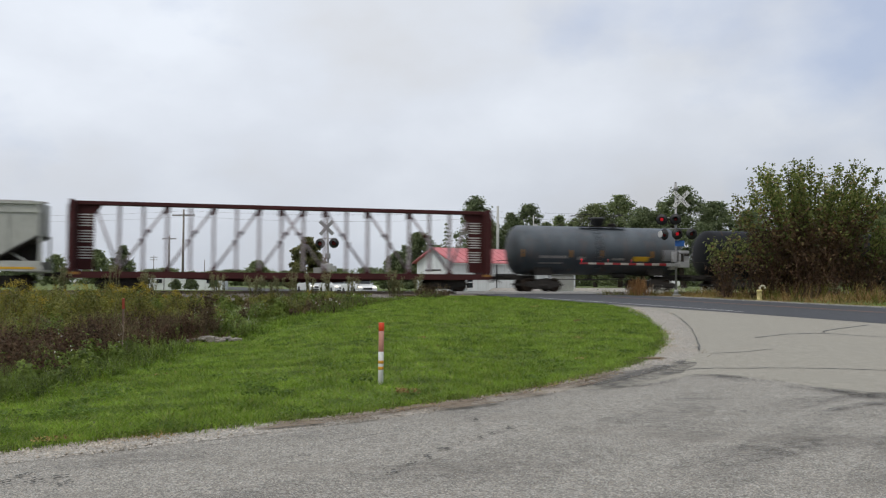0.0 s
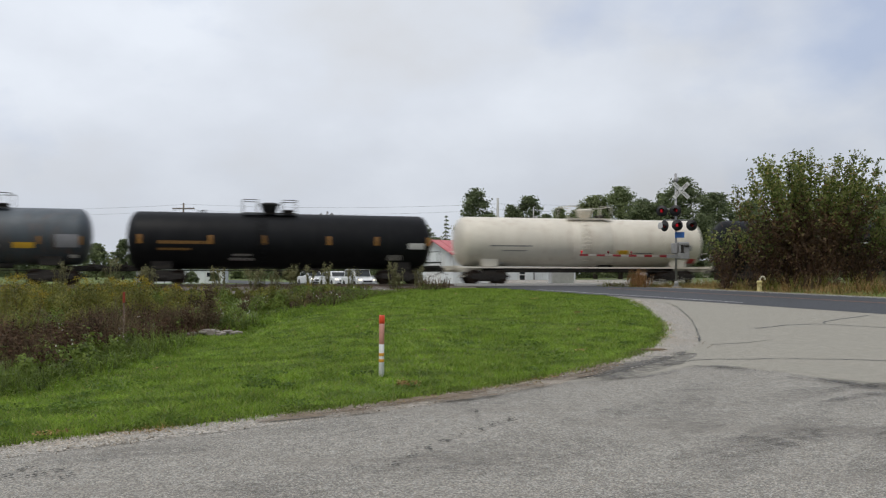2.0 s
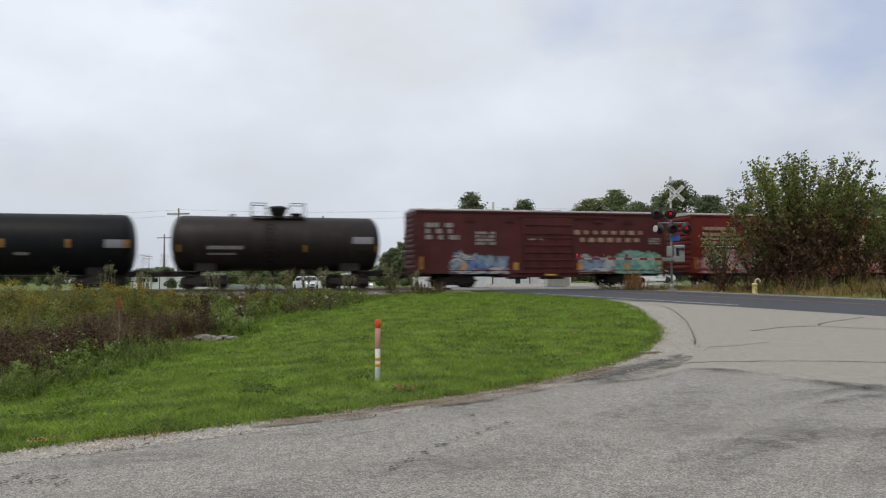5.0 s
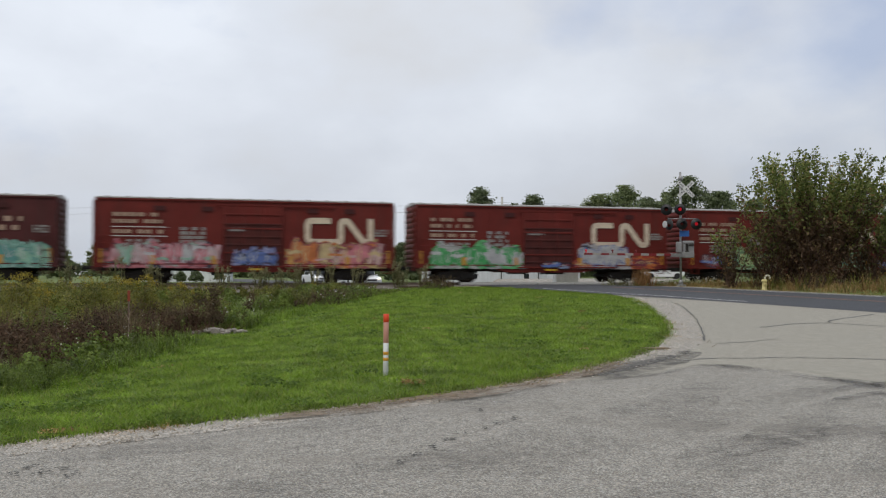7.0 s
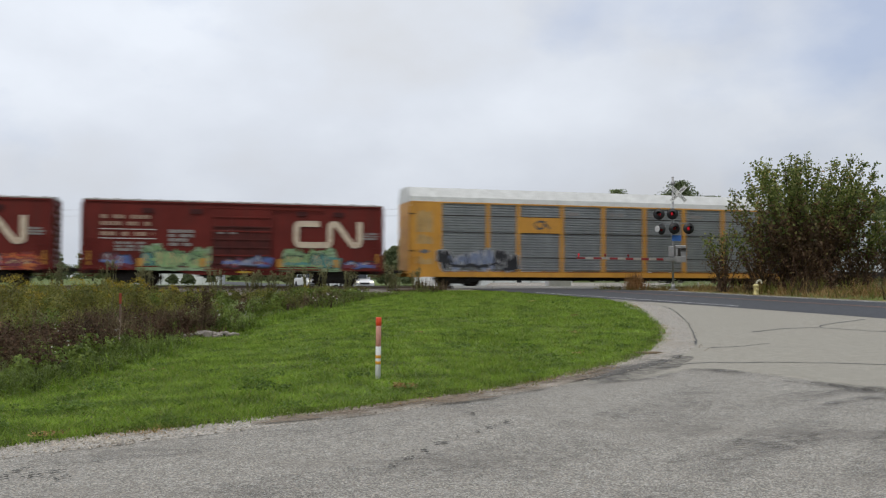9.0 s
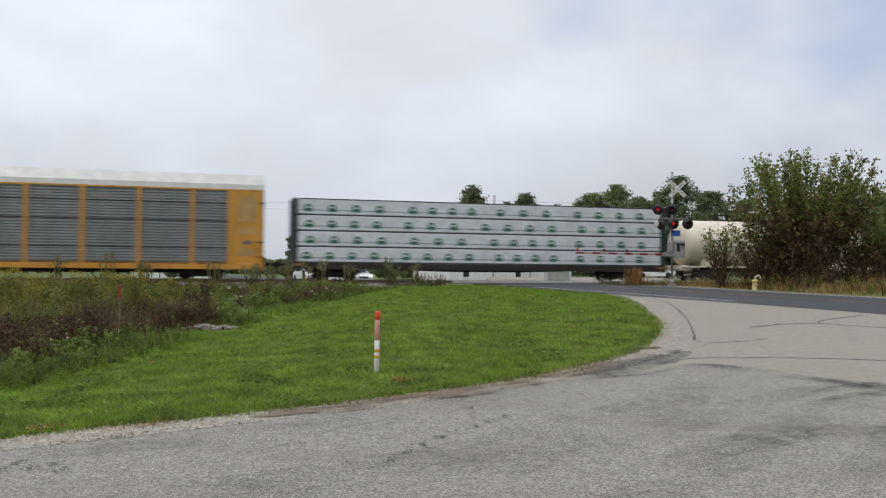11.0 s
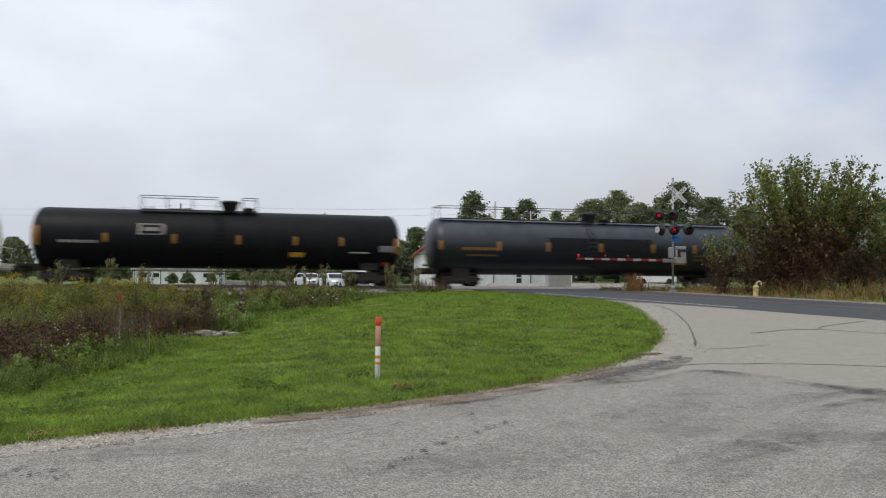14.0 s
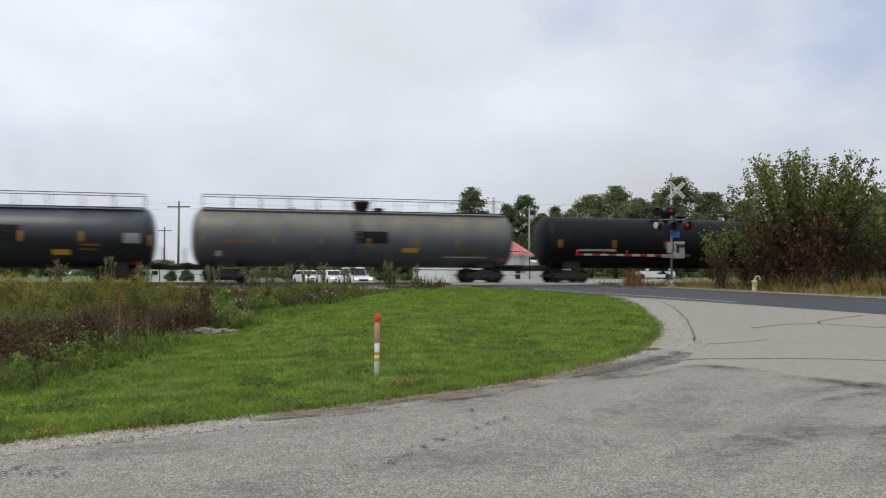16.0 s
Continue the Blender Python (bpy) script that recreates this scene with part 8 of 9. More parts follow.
# The mown grass: blades grow broader and sparser with depth.
def lawn():
    n = 300000
    u = RNG.uniform(0, 1, n)
    y = 6.8 * (47.5 / 6.8) ** u
    x0 = np.maximum(np.interp(y, (5, 12.65, 14.9, 18.9, 23.3, 28.3, 33.9, 40.5, 44, 47.5), (-9.0, -7.4, -7.2, -7.2, -7.2, -6.9, -5.7, -4.5, -3.2, -1.5)), -0.56 * y - 1.0)
    pts = np.array(EDGE[2:18])
    x1 = np.interp(y, pts[:, 1], pts[:, 0])
    x1 = np.where(y > 41.2, np.interp(y, (41.2, 46.2, 49.2), (6.0, 3.6, 2.2)), x1)
    x = x0 + RNG.uniform(0, 1, n) * (x1 - x0 + 0.12 * RNG.normal(size=n))
    keep = RNG.uniform(0, 1, n) < np.clip((x1 - x0) / 12.5, 0.2, 1)
    x, y = x[keep], y[keep]
    z = ground_of(np.stack([x, y], 1)) - 0.02
    m = len(x)
    far = y / 10
    patch = np.array([noise.noise((a * 0.55, b * 0.55, 3.1)) for a, b in zip(x, y)])
    h = RNG.uniform(0.025, 0.07, m) * (1 + 0.55 * patch) * (1 + 0.05 * far)
    h *= np.where(RNG.uniform(0, 1, m) < 0.03, 1.9, 1.0)
    base = np.stack([x, y, z], 1)
    tip = base + np.stack([RNG.normal(0, 0.075, m), RNG.normal(0, 0.075, m), h], 1)
    v, f = blades(base, tip, 0.008 + 0.0075 * far * RNG.uniform(0.6, 1.3, m))
    stuff("lawn_grass", "short bright green mown grass on the bank", "grass", v, f, M_GRASS)
    # Clover and other small broad leaves in the turf, and bits of dead thatch.
    n = 26000
    u = RNG.uniform(0, 1, n)
    y = 7.4 * (46.0 / 7.4) ** u
    x0 = np.maximum(np.array([weed_edge(b) for b in y]) - 0.3, -0.56 * y - 0.8)
    x1 = np.where(y > 41.2, np.interp(y, (41.2, 46.2, 49.2), (6.0, 3.6, 2.2)), np.interp(y, pts[:, 1], pts[:, 0])) - 0.1
    x = x0 + RNG.uniform(0, 1, n) * (x1 - x0)
    k = np.array([noise.noise((a * 0.9, b * 0.9, 8.0)) + 0.6 * noise.noise((a * 2.6, b * 2.6, 2.0)) for a, b in zip(x, y)])
    for pick, nm, lab, mat, lift, sz in ((k > 0.36 + y / 130, "clover", "dark clover patches in the turf", M_CLOVER, 0.06, 0.024), (k < -0.68 - y / 150, "thatch", "dead thatch between the grass", M_STRAW, 0.05, 0.02)):
        p = np.repeat(np.stack([x[pick], y[pick]], 1), 3, 0) + RNG.normal(0, 0.05, (3 * pick.sum(), 2))
        c = np.stack([p[:, 0], p[:, 1], ground_of(p) + RNG.uniform(0.3, 1.0, len(p)) * lift], 1)
        v, f = leaf_quads(c, sz * RNG.uniform(0.5, 1.2, len(c)) * (0.7 + c[:, 1] / 22), 0.7)
        stuff(nm, lab, "grass", v, f, mat)
    # Taller tufts at the edge of the pavement.
    n = 9000
    line = np.array(spline(EDGE[2:16], 12))
    k = RNG.integers(0, len(line), n)
    p = line[k] + RNG.normal(0, 0.10, (n, 2)) + np.array([-0.08, 0.06])
    z = ground_of(p)
    base = np.stack([p[:, 0], p[:, 1], z - 0.02], 1)
    tip = base + np.stack([RNG.normal(0, 0.06, n), RNG.normal(0, 0.06, n), RNG.uniform(0.05, 0.17, n)], 1)
    v, f = blades(base, tip, RNG.uniform(0.008, 0.02, n))
    stuff("edge_grass", "untidy grass hanging over the pavement edge", "grass", v, f, M_GRASS)
    n = 1500
    k = RNG.choice(RNG.integers(0, len(line), 26), n)
    p = line[k] + RNG.normal(0, 0.11, (n, 2)) + np.array([0.06, -0.06])
    base = np.stack([p[:, 0], p[:, 1], ground_of(p) + 0.02], 1)
    tip = base + np.stack([RNG.normal(0, 0.07, n), RNG.normal(0, 0.07, n), RNG.uniform(0.01, 0.06, n)], 1)
    v, f = blades(base, tip, RNG.uniform(0.008, 0.02, n))
    stuff("dry_clippings", "dry straw-coloured clippings along the grass edge", "grass", v, f, M_STRAW)


lawn()


def edge_plants():
    """Small dark leafy plants where the turf hangs over the pavement."""
    line = np.array(spline(EDGE[3:14], 14))
    n = 230
    p = line[RNG.integers(0, len(line), n)] + RNG.normal(0, 0.05, (n, 2)) + np.array([-0.07, 0.07])
    z = ground_of(p)
    k = np.repeat(np.arange(n), 46)
    d = RNG.normal(size=(len(k), 3))
    d /= np.linalg.norm(d, axis=1, keepdims=True)
    d[:, 2] = np.abs(d[:, 2])
    r = RNG.uniform(0.05, 0.14, n)
    c = np.stack([p[k, 0], p[k, 1], z[k] + 0.01], 1) + d * (r[k] * RNG.uniform(0.5, 1.0, len(k))).reshape(-1, 1) * np.array([1.2, 1.2, 0.85])
    v, f = dome_leaves(c, d, RNG.uniform(0.008, 0.022, len(k)))
    stuff("edge_plants", "small dark leafy plants along the turf edge", "weeds", v, f, M_WEED_DARK)


edge_plants()


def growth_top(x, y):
    """How high the growth reaches, by bearing from the camera and shaped to fit its view: low past the culvert, higher
    on both sides.
    """
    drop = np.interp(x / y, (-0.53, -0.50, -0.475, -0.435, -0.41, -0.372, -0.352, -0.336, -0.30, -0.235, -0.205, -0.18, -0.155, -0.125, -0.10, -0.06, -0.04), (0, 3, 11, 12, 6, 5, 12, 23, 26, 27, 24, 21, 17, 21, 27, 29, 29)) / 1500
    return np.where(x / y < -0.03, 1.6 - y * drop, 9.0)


def scatter(n, ylo, yhi, depth_lo, depth_hi, left=0.62, power=1.0):
    """Places in the weed field, between two distances behind its front edge."""
    y = ylo + RNG.uniform(0, 1, n) ** power * (yhi - ylo)
    x = np.array([weed_edge(b) for b in y]) - RNG.uniform(depth_lo, depth_hi, n)
    keep = ((np.abs(x + 6.6) > 1.3) | (np.abs(y - 23.3) > 1.9)) & (x > -left * y - 2) & (np.abs((y - 0.268 * x - 52.0) * CT) > 2.6)
    return x[keep], y[keep]


def stalks(x, y, h, per, spread, leaf, leaf_mat, stem_mat, name, label, top=None, top_mat=None, top_n=0, droop=0.2, slim=0.26):
    """Weeds as many stems with narrow leaves, in two or three meshes of their own kind."""
    n = len(x)
    z = ground_of(np.stack([x, y], 1))
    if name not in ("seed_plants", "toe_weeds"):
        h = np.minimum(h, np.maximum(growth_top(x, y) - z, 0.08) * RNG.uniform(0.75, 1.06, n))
    base = np.stack([x, y, z - 0.03], 1)
    lean = np.stack([RNG.normal(0, spread, n), RNG.normal(0, spread, n), np.zeros(n)], 1)
    tip = base + lean + np.stack([np.zeros(n), np.zeros(n), h], 1)
    v, f = blades(base, tip, 0.012 + 0.0009 * y)
    stuff(name + "_stems", label, "weeds", v, f, stem_mat)
    k = np.repeat(np.arange(n), per)
    t = RNG.uniform(0.15, 1.0, len(k)).reshape(-1, 1)
    p = base[k] + (tip - base)[k] * t
    way = RNG.normal(size=(len(k), 3))
    way[:, 2] = np.abs(way[:, 2]) * 0.4 - droop
    way /= np.linalg.norm(way, axis=1, keepdims=True)
    L = RNG.uniform(0.5, 1.2, len(k)).reshape(-1, 1) * leaf * (1.15 - 0.5 * t)
    v, f = blades(p, p + way * L, L[:, 0] * slim)
    stuff(name, label, "weeds", v, f, leaf_mat)
    if top_n:
        pick = RNG.choice(n, max(1, int(n * top)), replace=False)
        k = np.repeat(pick, top_n)
        p = tip[k] + RNG.normal(size=(len(k), 3)) * np.array([0.07, 0.07, 0.09])
        v, f = leaf_quads(p, RNG.uniform(0.02, 0.05, len(k)), 0.2)
        stuff(name + "_heads", label, "flowers", v, f, top_mat)


def far_in(x, y, near):
    """Keeps the places that lie well behind the brush at the front."""
    return np.array([weed_edge(b) - a for a, b in zip(x, y)]) > np.interp(y, (14, 19, 24, 30), (near * 2.6, near * 2.2, near * 0.9, near * 0.25))


def clumped(x, y, scale, lo, hi, seed):
    """Slow growth over the field: from lo to hi."""
    k = np.array([noise.noise((a * scale, b * scale, seed)) for a, b in zip(x, y)])
    return lo + (hi - lo) * np.clip(0.5 + 0.9 * k, 0, 1)


# Brown dead brush at the front of the field: fine upright twigs.
x, y = scatter(3600, 13.5, 29, 0.5, 4.4)
keep = clumped(x, y, 0.4, 0, 1, 5.0) > 0.36
x, y = x[keep], y[keep]
stalks(x, y, RNG.uniform(0.35, 1.15, len(x)) * clumped(x, y, 0.5, 0.6, 1.1, 1.0) * np.interp(y, (14, 18, 24, 31), (0.8, 1.15, 0.85, 0.6)), 34, 0.22, 0.17, M_BRUSH, M_BRUSH, "dead_brush", "brown dead brush in front of the weeds", droop=-0.5, slim=0.06)
# Olive weeds and goldenrod behind and above it, in uneven clumps.
x, y = scatter(420, 16.5, 45, 0.7, 16.0)
keep = far_in(x, y, 1.3) & (clumped(x, y, 0.6, 0, 1, 21.0) > 0.42)
x, y = x[keep], y[keep]
tall = clumped(x, y, 0.5, 0.5, 1.2, 31.0)
gold = clumped(x, y, 0.4, 0, 1, 9.0) > 0.78
for pick, nm, share in ((gold, "goldenrod", 0.6), (~gold, "field_weeds", 0.0)):
    stalks(x[pick], y[pick], RNG.uniform(0.9, 1.5, pick.sum()) * tall[pick], 40, 0.2, 0.1, M_WEED, M_BRUSH, nm, "tall olive green weeds with yellow heads" if share else "tall olive green field weeds in clumps", share, M_GOLD, 34 if share else 0, droop=-0.35, slim=0.24)


def heaps(n, ylo, yhi, dlo, dhi, lo, hi, wide, per, leaf, material, name, label, near=0.0, patch=None):
    """Bushy plants that stand apart: leaves on an uneven dome over each root, denser outside, with shoots above it."""
    x, y = scatter(n, ylo, yhi, dlo, dhi)
    keep = far_in(x, y, near)
    if patch is not None:
        keep &= clumped(x, y, 0.35, 0, 1, patch) > 0.4
    x, y = x[keep], y[keep]
    z = ground_of(np.stack([x, y], 1))
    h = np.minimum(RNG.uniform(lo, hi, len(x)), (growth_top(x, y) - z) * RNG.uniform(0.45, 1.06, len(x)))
    keep = h > 0.12
    x, y, z, h = x[keep], y[keep], z[keep], h[keep]
    n = len(x)
    r = RNG.uniform(0.55, 1.1, n) * wide * np.clip(h, 0.3, 1.0)
    k = np.repeat(np.arange(n), per)
    d = RNG.normal(size=(len(k), 3))
    d /= np.linalg.norm(d, axis=1, keepdims=True)
    d[:, 2] = np.abs(d[:, 2])
    lump = 0.82 + 0.22 * np.sin(3 * np.arctan2(d[:, 1], d[:, 0]) + k * 1.7) + 0.12 * np.sin(7 * d[:, 2] + k)
    q = RNG.uniform(0.3, 1.0, len(k)) ** 0.3 * lump
    c = np.stack([x[k] + d[:, 0] * q * r[k], y[k] + d[:, 1] * q * r[k], z[k] + h[k] * (0.12 + 0.86 * d[:, 2] * q)], 1)
    c[:, 2] += np.where(RNG.uniform(0, 1, len(k)) < 0.07, RNG.uniform(0, 0.2, len(k)), 0)
    v, f = dome_leaves(c, d, leaf * RNG.uniform(0.5, 1.3, len(k)))
    stuff(name, label, "weeds", v, f, material)


heaps(150, 16.5, 45.5, 0.6, 16.0, 0.5, 1.6, 1.0, 1900, 0.034, M_WEED, "weed_heaps", "olive green bushy weeds standing in heaps", 1.3)
heaps(80, 16.5, 45.5, 0.6, 16.0, 0.6, 1.5, 0.8, 900, 0.036, M_WEED_GOLD, "golden_heaps", "yellowing goldenrod in heaps", 1.6, 17.0)
heaps(80, 15.0, 45.5, 0.3, 13.0, 0.4, 1.3, 0.9, 1400, 0.036, M_WEED_DARK, "leafy_heaps", "dark green leafy weeds in heaps", 0.9)
heaps(40, 14.0, 28, 0.1, 3.4, 0.25, 0.7, 0.7, 300, 0.045, M_WEED_DARK, "low_heaps", "low green growth among the brush")
heaps(120, 10.5, 27, -0.75, 0.7, 0.16, 0.5, 0.8, 420, 0.04, M_WEED_DARK, "ditch_heaps", "low leafy green plants in lumps along the ditch")
heaps(84, 14.0, 26, 0.3, 3.6, 0.4, 1.1, 0.6, 480, 0.03, M_BRUSH_DARK, "brush_heaps", "dark brown withered growth in heaps")
heaps(90, 30, 46.5, -0.2, 13.0, 0.3, 0.9, 0.7, 360, 0.04, M_BRUSH, "dry_heaps", "dry brown growth towards the track")
heaps(46, 36, 46.5, -1.2, 2.2, 0.3, 0.95, 0.7, 420, 0.07, M_WEED_DARK, "bank_heaps", "fresh green bushes at the top of the bank")


def goldenrod_bush(x, y, top, wide, leaves):
    """One broad plume-topped clump: many upright shoots under a soft, leafy dome."""
    z = gz(x, y)
    h = top - z
    d = RNG.normal(size=(leaves, 3))
    d /= np.linalg.norm(d, axis=1, keepdims=True)
    d[:, 2] = np.abs(d[:, 2])
    turn = np.arctan2(d[:, 1], d[:, 0])
    q = RNG.uniform(0.35, 1.0, leaves) ** 0.35 * (0.85 + 0.13 * np.sin(4 * turn + x) + 0.1 * np.sin(9 * d[:, 2] + 5 * turn))
    c = np.stack([x + d[:, 0] * q * wide, y + d[:, 1] * q * wide, z + h * (0.1 + 0.9 * d[:, 2] * q)], 1)
    c[:, 2] += np.where(RNG.uniform(0, 1, leaves) < 0.1, RNG.uniform(0, 0.16, leaves), 0)
    b = thing("goldenrod", "broad clump of yellow-green goldenrod in the field", "weeds", "goldenrod clumps", at=pose(x, y, z))
    v, f = dome_leaves(c - np.array([x, y, z]), d, 0.03 * RNG.uniform(0.5, 1.3, leaves))
    tagged(part("foliage", big_mesh("foliage", v, f, M_WEED_GOLD), M_WEED_GOLD, b, "yellow-green leaves"), kind="stuff")
    n = 70
    a, r = RNG.uniform(0, 2 * math.pi, n), RNG.uniform(0, 0.8, n) * wide
    tip = np.stack([np.cos(a) * r, np.sin(a) * r, h * np.sqrt(np.maximum(0.05, 1 - (r / wide) ** 2))], 1)
    v, f = blades(tip * np.array([0.4, 0.4, 0.0]), tip, np.full(n, 0.012))
    tagged(part("stems", big_mesh("stems", v, f, M_BRUSH), M_BRUSH, b, "brown stems"), kind="stuff")
    k = np.repeat(np.flatnonzero(RNG.uniform(0, 1, n) < 0.12), 30)
    v, f = leaf_quads(tip[k] + RNG.normal(size=(len(k), 3)) * np.array([0.06, 0.06, 0.05]), RNG.uniform(0.015, 0.032, len(k)), 0.2)
    tagged(part("flower_head", big_mesh("flower_head", v, f, M_GOLD), M_GOLD, b, "yellow flower plumes"), kind="stuff")


for x, y, top, wide, leaves in ((-9.45, 26.2, 1.45, 0.72, 3200), (-13.9, 27.5, 1.5, 0.9, 3400), (-12.4, 28.6, 1.42, 0.9, 3200), (-12.5, 24.6, 1.4, 0.8, 3000), (-12.0, 30.5, 1.38, 0.9, 2800), (-10.6, 28.0, 1.3, 0.7, 2600), (-9.9, 31.0, 1.15, 0.7, 2200), (-15.4, 30.5, 1.55, 1.0, 3000), (-11.3, 23.6, 1.05, 0.7, 2400)):
    goldenrod_bush(x, y, top, wide, leaves)
# A bare dead sapling over the culvert.
g, ends = limb_geo(random.Random(12), 1.0, 0.7, 0.045, 2, fork=4)
sap = thing("dead_sapling", "small bare dead sapling beside the culvert", "sapling", at=pose(-7.15, 25.2, gz(-7.15, 25.2)))
part("branches", g, M_BRUSH, sap)
c = np.repeat(ends, 9, 0) + RNG.normal(0, 0.09, (9 * len(ends), 3))
v, f = leaf_quads(c, RNG.uniform(0.02, 0.045, len(c)))
part("withered_leaves", big_mesh("withered_leaves", v, f, M_BRUSH), M_BRUSH, sap, "withered brown leaves")
# Low reddish litter and broken stems on the bare soil round the culvert.
q = np.stack([RNG.normal(-7.9, 0.7, 420), RNG.normal(25.2, 0.8, 420)], 1)
stalks(q[:, 0], q[:, 1], RNG.uniform(0.08, 0.36, len(q)), 14, 0.2, 0.12, M_BRUSH_RED, M_BRUSH_RED, "dead_stems", "low reddish dead stems on the soil by the culvert", droop=-0.1, slim=0.12)
# Bare grey branches sticking out of the brush.
x, y = scatter(36, 13.5, 26, 0.3, 3.5)
stalks(x, y, RNG.uniform(0.5, 1.25, len(x)), 5, 0.3, 0.4, M_DEADWOOD, M_DEADWOOD, "bare_branches", "bare grey dead branches in the brush", droop=-0.6, slim=0.05)
# Low broad-leaved plants and long grass along the ditch.
x, y = scatter(2600, 10.5, 27, -0.6, 1.1)
stalks(x, y, RNG.uniform(0.14, 0.5, len(x)) * clumped(x, y, 0.8, 0.4, 1.2, 4.0), 34, 0.12, 0.085, M_WEED_DARK, M_WEED_DARK, "ditch_plants", "low dark green broad-leaved plants along the ditch")
x, y = scatter(2200, 9.0, 42, -0.9, 0.7)
stalks(x, y, RNG.uniform(0.15, 0.4, len(x)) * clumped(x, y, 0.7, 0.3, 1.1, 6.0), 8, 0.10, 0.14, M_GRASS, M_GRASS, "long_grass", "long unmown grass along the weeds")
# Green shrubs where the weeds meet the bank near the track.
x, y = scatter(1500, 33, 46.3, -0.9, 2.4)
stalks(x, y, RNG.uniform(0.2, 0.75, len(x)) * clumped(x, y, 0.7, 0.4, 1.25, 7.0), 22, 0.16, 0.14, M_WEED_DARK, M_BRUSH, "bank_weeds", "green weeds at the top of the bank", 0.02, M_PETAL, 3)
# Low weeds that creep up to the stones beside the rails.
q = np.stack([RNG.uniform(-22, -4, 2000), np.zeros(2000)], 1)
q[:, 1] = 52.0 + 0.268 * q[:, 0] - RNG.uniform(2.5, 6.2, 2000)
keep = clumped(q[:, 0], q[:, 1], 0.7, 0, 1, 15.0) > 0.42
q = q[keep]
dry = clumped(q[:, 0], q[:, 1], 0.5, 0, 1, 51.0) > 0.45
for pick, lab, mat in ((dry, "low dry weeds in the stones beside the rails", M_BRUSH), (~dry, "low olive weeds in the stones beside the rails", M_WEED)):
    stalks(q[pick, 0], q[pick, 1], RNG.uniform(0.08, 0.42, pick.sum()), 26, 0.14, 0.1, mat, mat, "toe_weeds", lab, droop=-0.2, slim=0.25)
# Tall pale plants beside the track.
places = [(-15.9, 45.0), (-15.6, 44.7), (-10.3, 45.7), (-10.0, 45.9), (-9.3, 46.0), (-8.3, 46.2), (-7.4, 46.6), (-6.6, 46.8), (-3.0, 48.0), (-2.7, 48.1), (-1.6, 48.4), (-5.2, 46.8), (-12.2, 45.3), (-17.5, 44.5), (-20, 44)]
q = np.array([(a + RNG.normal(0, 0.16), b + RNG.normal(0, 0.16)) for a, b in places for _ in range(8)])
stalks(q[:, 0], q[:, 1], np.repeat(RNG.uniform(0.75, 1.2, len(places)), 8) * RNG.uniform(0.75, 1.3, len(q)), 90, 0.15, 0.15, M_SEED, M_SEED, "seed_plants", "tall pale grey-green seeding plants beside the track", 1.0, M_SEED, 40, droop=-0.2, slim=0.34)
q = np.array([(RNG.uniform(-3.4, 0.2), 0) for _ in range(170)])
q[:, 1] = 47.9 + 0.268 * q[:, 0] + RNG.uniform(-1.2, 0.8, len(q))
stalks(q[:, 0], q[:, 1], RNG.uniform(0.3, 0.8, len(q)), 9, 0.14, 0.16, M_BRUSH, M_BRUSH, "russet_weeds", "russet dry weeds beside the track", droop=-0.3)
# Between the gate and the track.
q = np.stack([RNG.uniform(9.2, 16.5, 360), np.zeros(360)], 1)
q[:, 1] = 52.0 + 0.268 * q[:, 0] - RNG.uniform(2.7, 4.4, 360)
stalks(q[:, 0], q[:, 1], RNG.uniform(0.15, 0.5, 360), 14, 0.14, 0.13, M_SEED, M_WEED, "track_weeds", "mixed weeds with white flowers between gate and track", 0.3, M_PETAL, 9)
q = np.stack([RNG.normal(11.6, 0.3, 130), RNG.normal(51.3, 0.3, 130)], 1)
stalks(q[:, 0], q[:, 1], RNG.uniform(0.6, 1.2, 130), 26, 0.14, 0.16, M_DOCK, M_DOCK, "dock_clump", "rust-brown clump of seeding dock", droop=-0.4)
# White flowers scattered in the brush.
q = np.stack(scatter(60, 14, 40, 0.0, 3.0), 1)
c = np.concatenate([np.stack([q[:, 0], q[:, 1], ground_of(q) + RNG.uniform(0.25, 0.6, len(q))], 1) + RNG.normal(0, 0.04, (len(q), 3)) for _ in range(4)])
v, f = leaf_quads(c, RNG.uniform(0.012, 0.03, len(c)), 0.2)
stuff("white_flowers", "small white wild flowers among the brush", "flowers", v, f, M_PETAL)


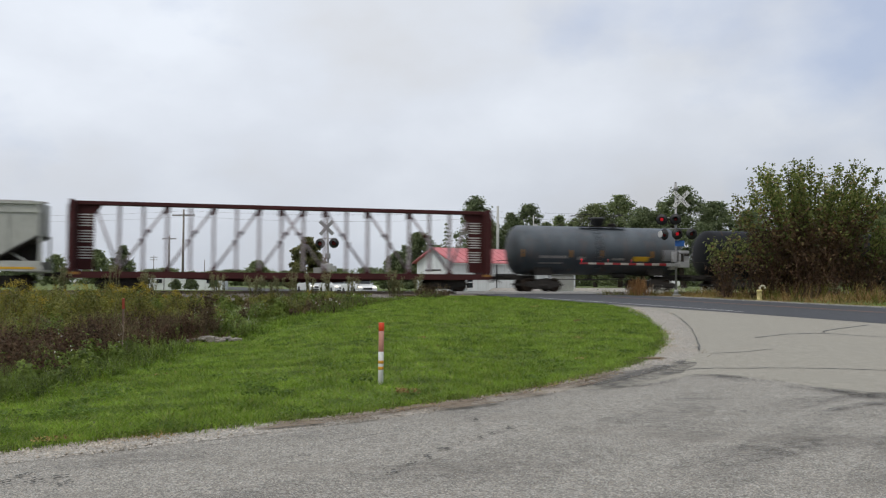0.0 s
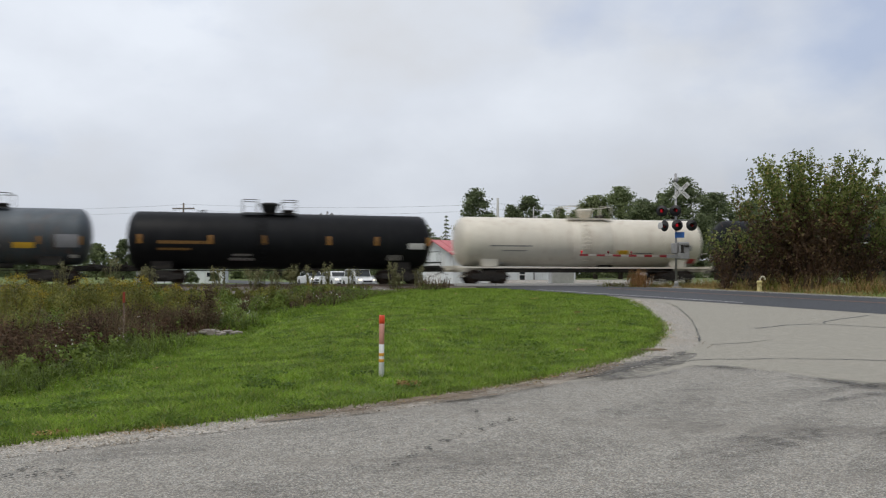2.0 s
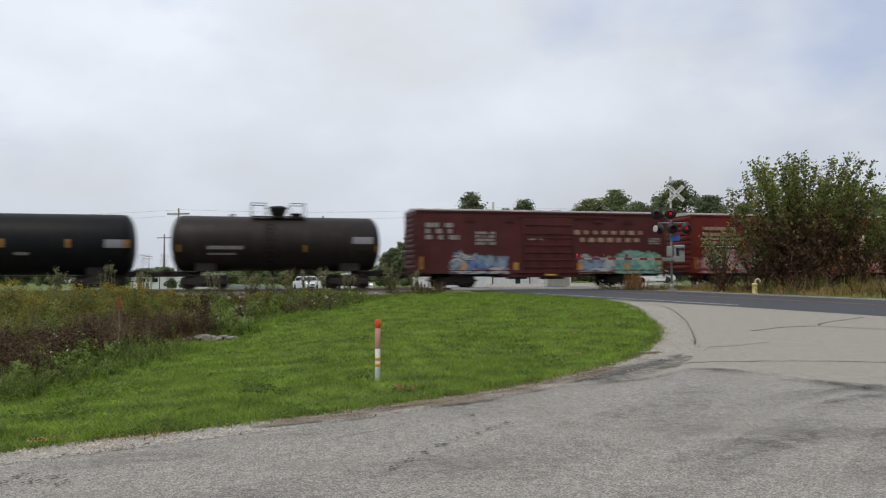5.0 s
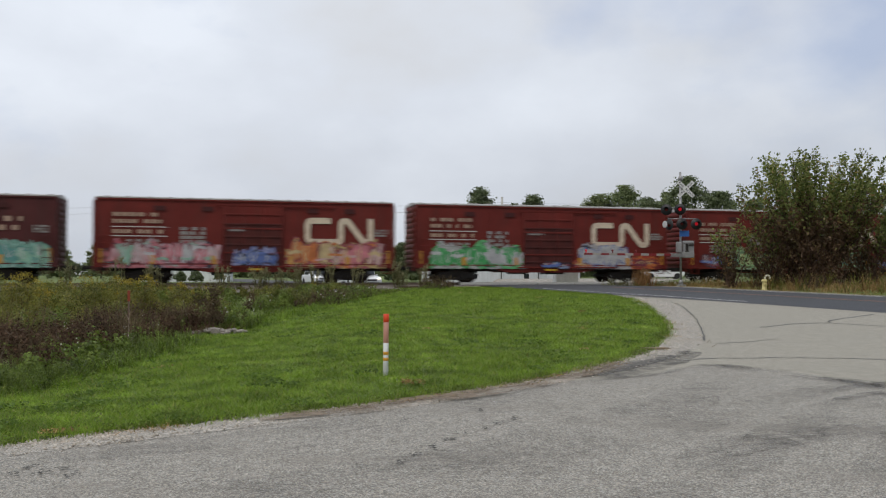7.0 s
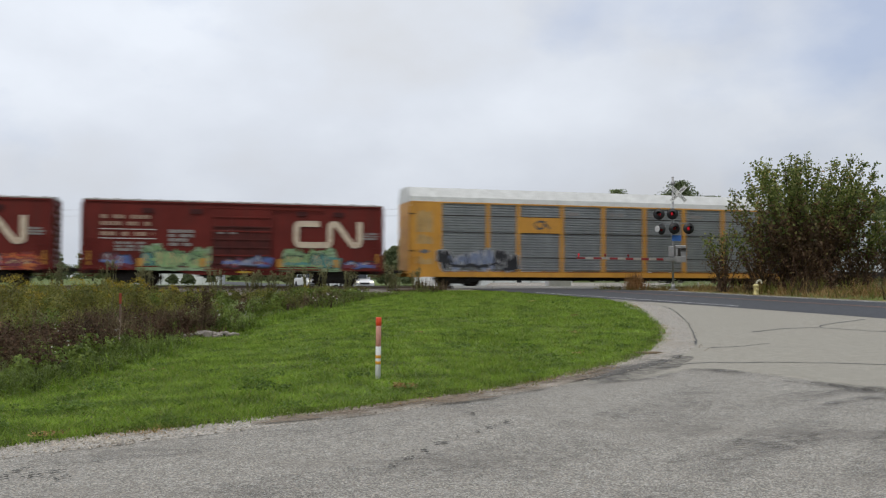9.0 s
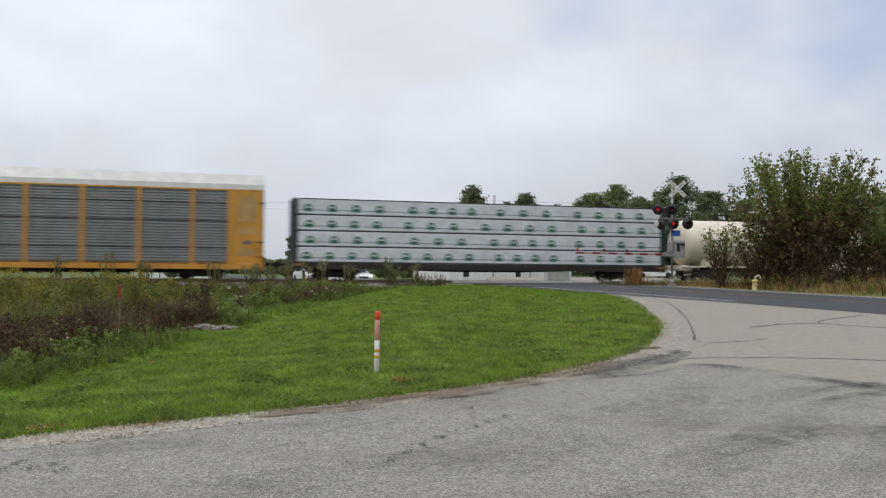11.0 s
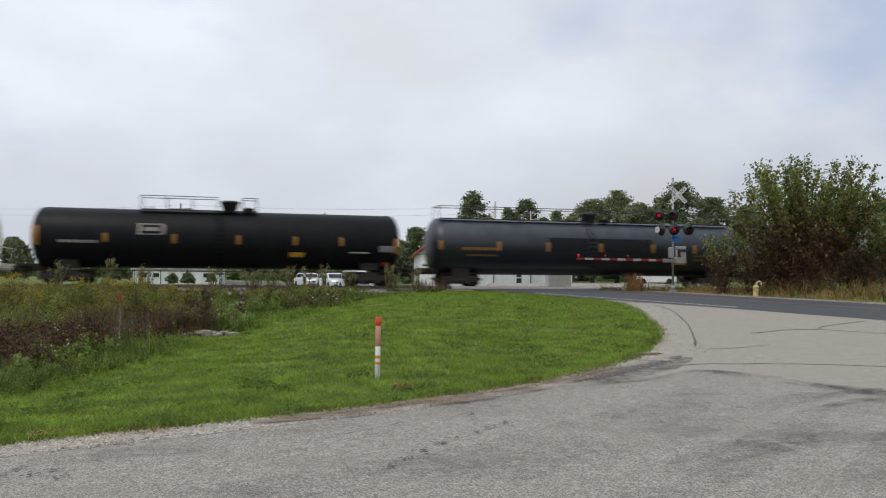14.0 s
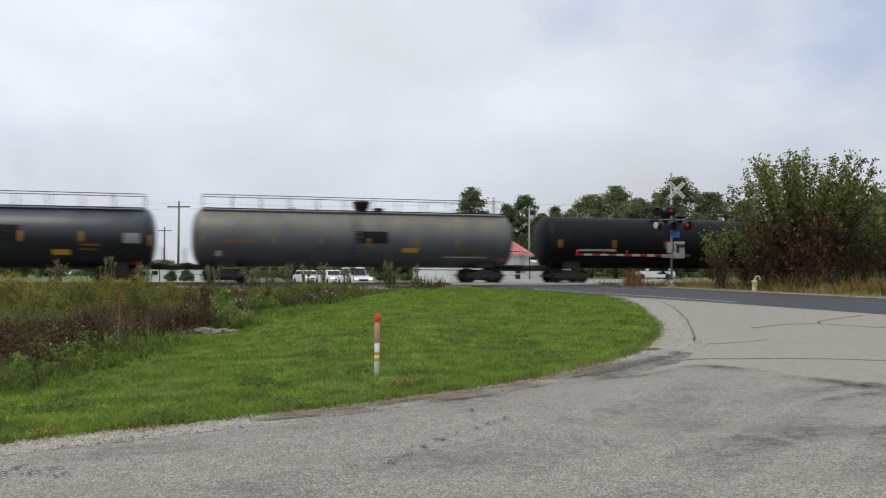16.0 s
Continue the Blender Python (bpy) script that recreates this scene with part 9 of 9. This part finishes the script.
# Dry grass on the verge below the shrubs.
def verge():
    n = 26000
    a = RNG.uniform(-42, 6, n)
    c = 32.55 + RNG.uniform(0, 1, n) ** 1.3 * 5.5
    x, y = 0.904 * c + 0.427 * a, 0.427 * c - 0.904 * a
    keep = (y - 0.268 * x - 52.0) * CT < -2.8
    x, y, c = x[keep], y[keep], c[keep]
    n = len(x)
    z = ground_of(np.stack([x, y], 1)) - 0.03
    base = np.stack([x, y, z], 1)
    lump = np.array([noise.noise((p * 0.8, q * 0.8, 12.0)) for p, q in zip(x, y)])
    h = np.clip(RNG.uniform(0.06, 0.24, n) + 0.1 * (c - 32.6), 0.05, 0.55) * RNG.uniform(0.4, 1.0, n) * (0.75 + 0.9 * lump)
    h = np.maximum(h, 0.04)
    tip = base + np.stack([RNG.normal(0, 0.14, n), RNG.normal(0, 0.14, n), h], 1)
    v, f = blades(base, tip, RNG.uniform(0.015, 0.05, n))
    half = len(base) * 5 // 6
    stuff("dry_grass", "dry tan and straw-coloured grass on the verge", "grass", v[:half * 3], f[:half], M_STRAW)
    stuff("verge_grass", "green grass in the dry verge", "grass", v[half * 3:], f[:len(base) - half], M_WEED)

    # Taller brown and green weeds in clumps along the foot of the shrubs.
    n = 2400
    a = RNG.uniform(-36, 6, n)
    c = RNG.uniform(33.4, 36.2, n)
    x, y = 0.904 * c + 0.427 * a, 0.427 * c - 0.904 * a
    k = np.array([noise.noise((p * 0.55, q * 0.55, 41.0)) for p, q in zip(x, y)])
    keep = ((y - 0.268 * x - 52.0) * CT < -2.8) & (k > -0.12)
    x, y, k = x[keep], y[keep], k[keep]
    for pick, nm, lab, mat in ((k > 0.2, "russet_clumps", "russet dry weeds at the foot of the shrubs", M_BRUSH), ((k <= 0.2) & (k > 0.04), "straw_clumps", "tall straw-coloured seeding grass", M_STRAW), (k <= 0.04, "olive_clumps", "olive weeds in the dry verge", M_WEED)):
        stalks(x[pick], y[pick], RNG.uniform(0.35, 0.95, pick.sum()), 30, 0.24, 0.13, mat, mat, nm, lab, droop=-0.25, slim=0.22)


verge()


# ---- what moves ----
def gone(t):
    """Metres that the train has gone at this time."""
    return SPEED * (t + float(np.interp(t, [q[0] for q in LAG], [q[1] for q in LAG])))


def motions():
    times = [q[0] for q in LAG]
    for car, s in CARS:
        walk(car, [(t, rail_pose(s - gone(t))) for t in times])
    # Wheels roll while their wagon is near the crossing; out of sight they hold still.
    for w, k, s in WHEELSETS:
        seen = [q / FPS for q in range(0, 16 * FPS + 1) if -36 < s - gone(q / FPS) < 42]
        rows = [(0.0, pose(k, 0, 0.425))] if not seen or seen[0] > 0 else []
        first = seen[0] if seen else 0
        for t in seen:
            a = -math.degrees((gone(t) - gone(first)) / 0.42)
            rows.append((t, pose(k, 0, 0.425) @ Matrix.Rotation(radians(a % 360), 4, "Y")))
        if not seen or seen[-1] < 16:
            rows.append((16.0, rows[-1][1]))
        walk(w, rows)
    # The flashers change sides every 0.54 s.
    for lens, phase in BLINKERS:
        rows, half_turns = [], 0 if phase == 0 else 1
        rows.append((0.0, pose(0, 0, 0, 0, 0, 180 * half_turns)))
        t = 0.3
        while t < 15.9:
            for k in range(4):
                rows.append((t + k / FPS, pose(0, 0, 0, 0, 0, 180 * half_turns + 60 * k)))
            half_turns += 1
            t += 0.5405
        rows.append((16.0, pose(0, 0, 0, 0, 0, 180 * half_turns)))
        walk(lens, rows)


motions()
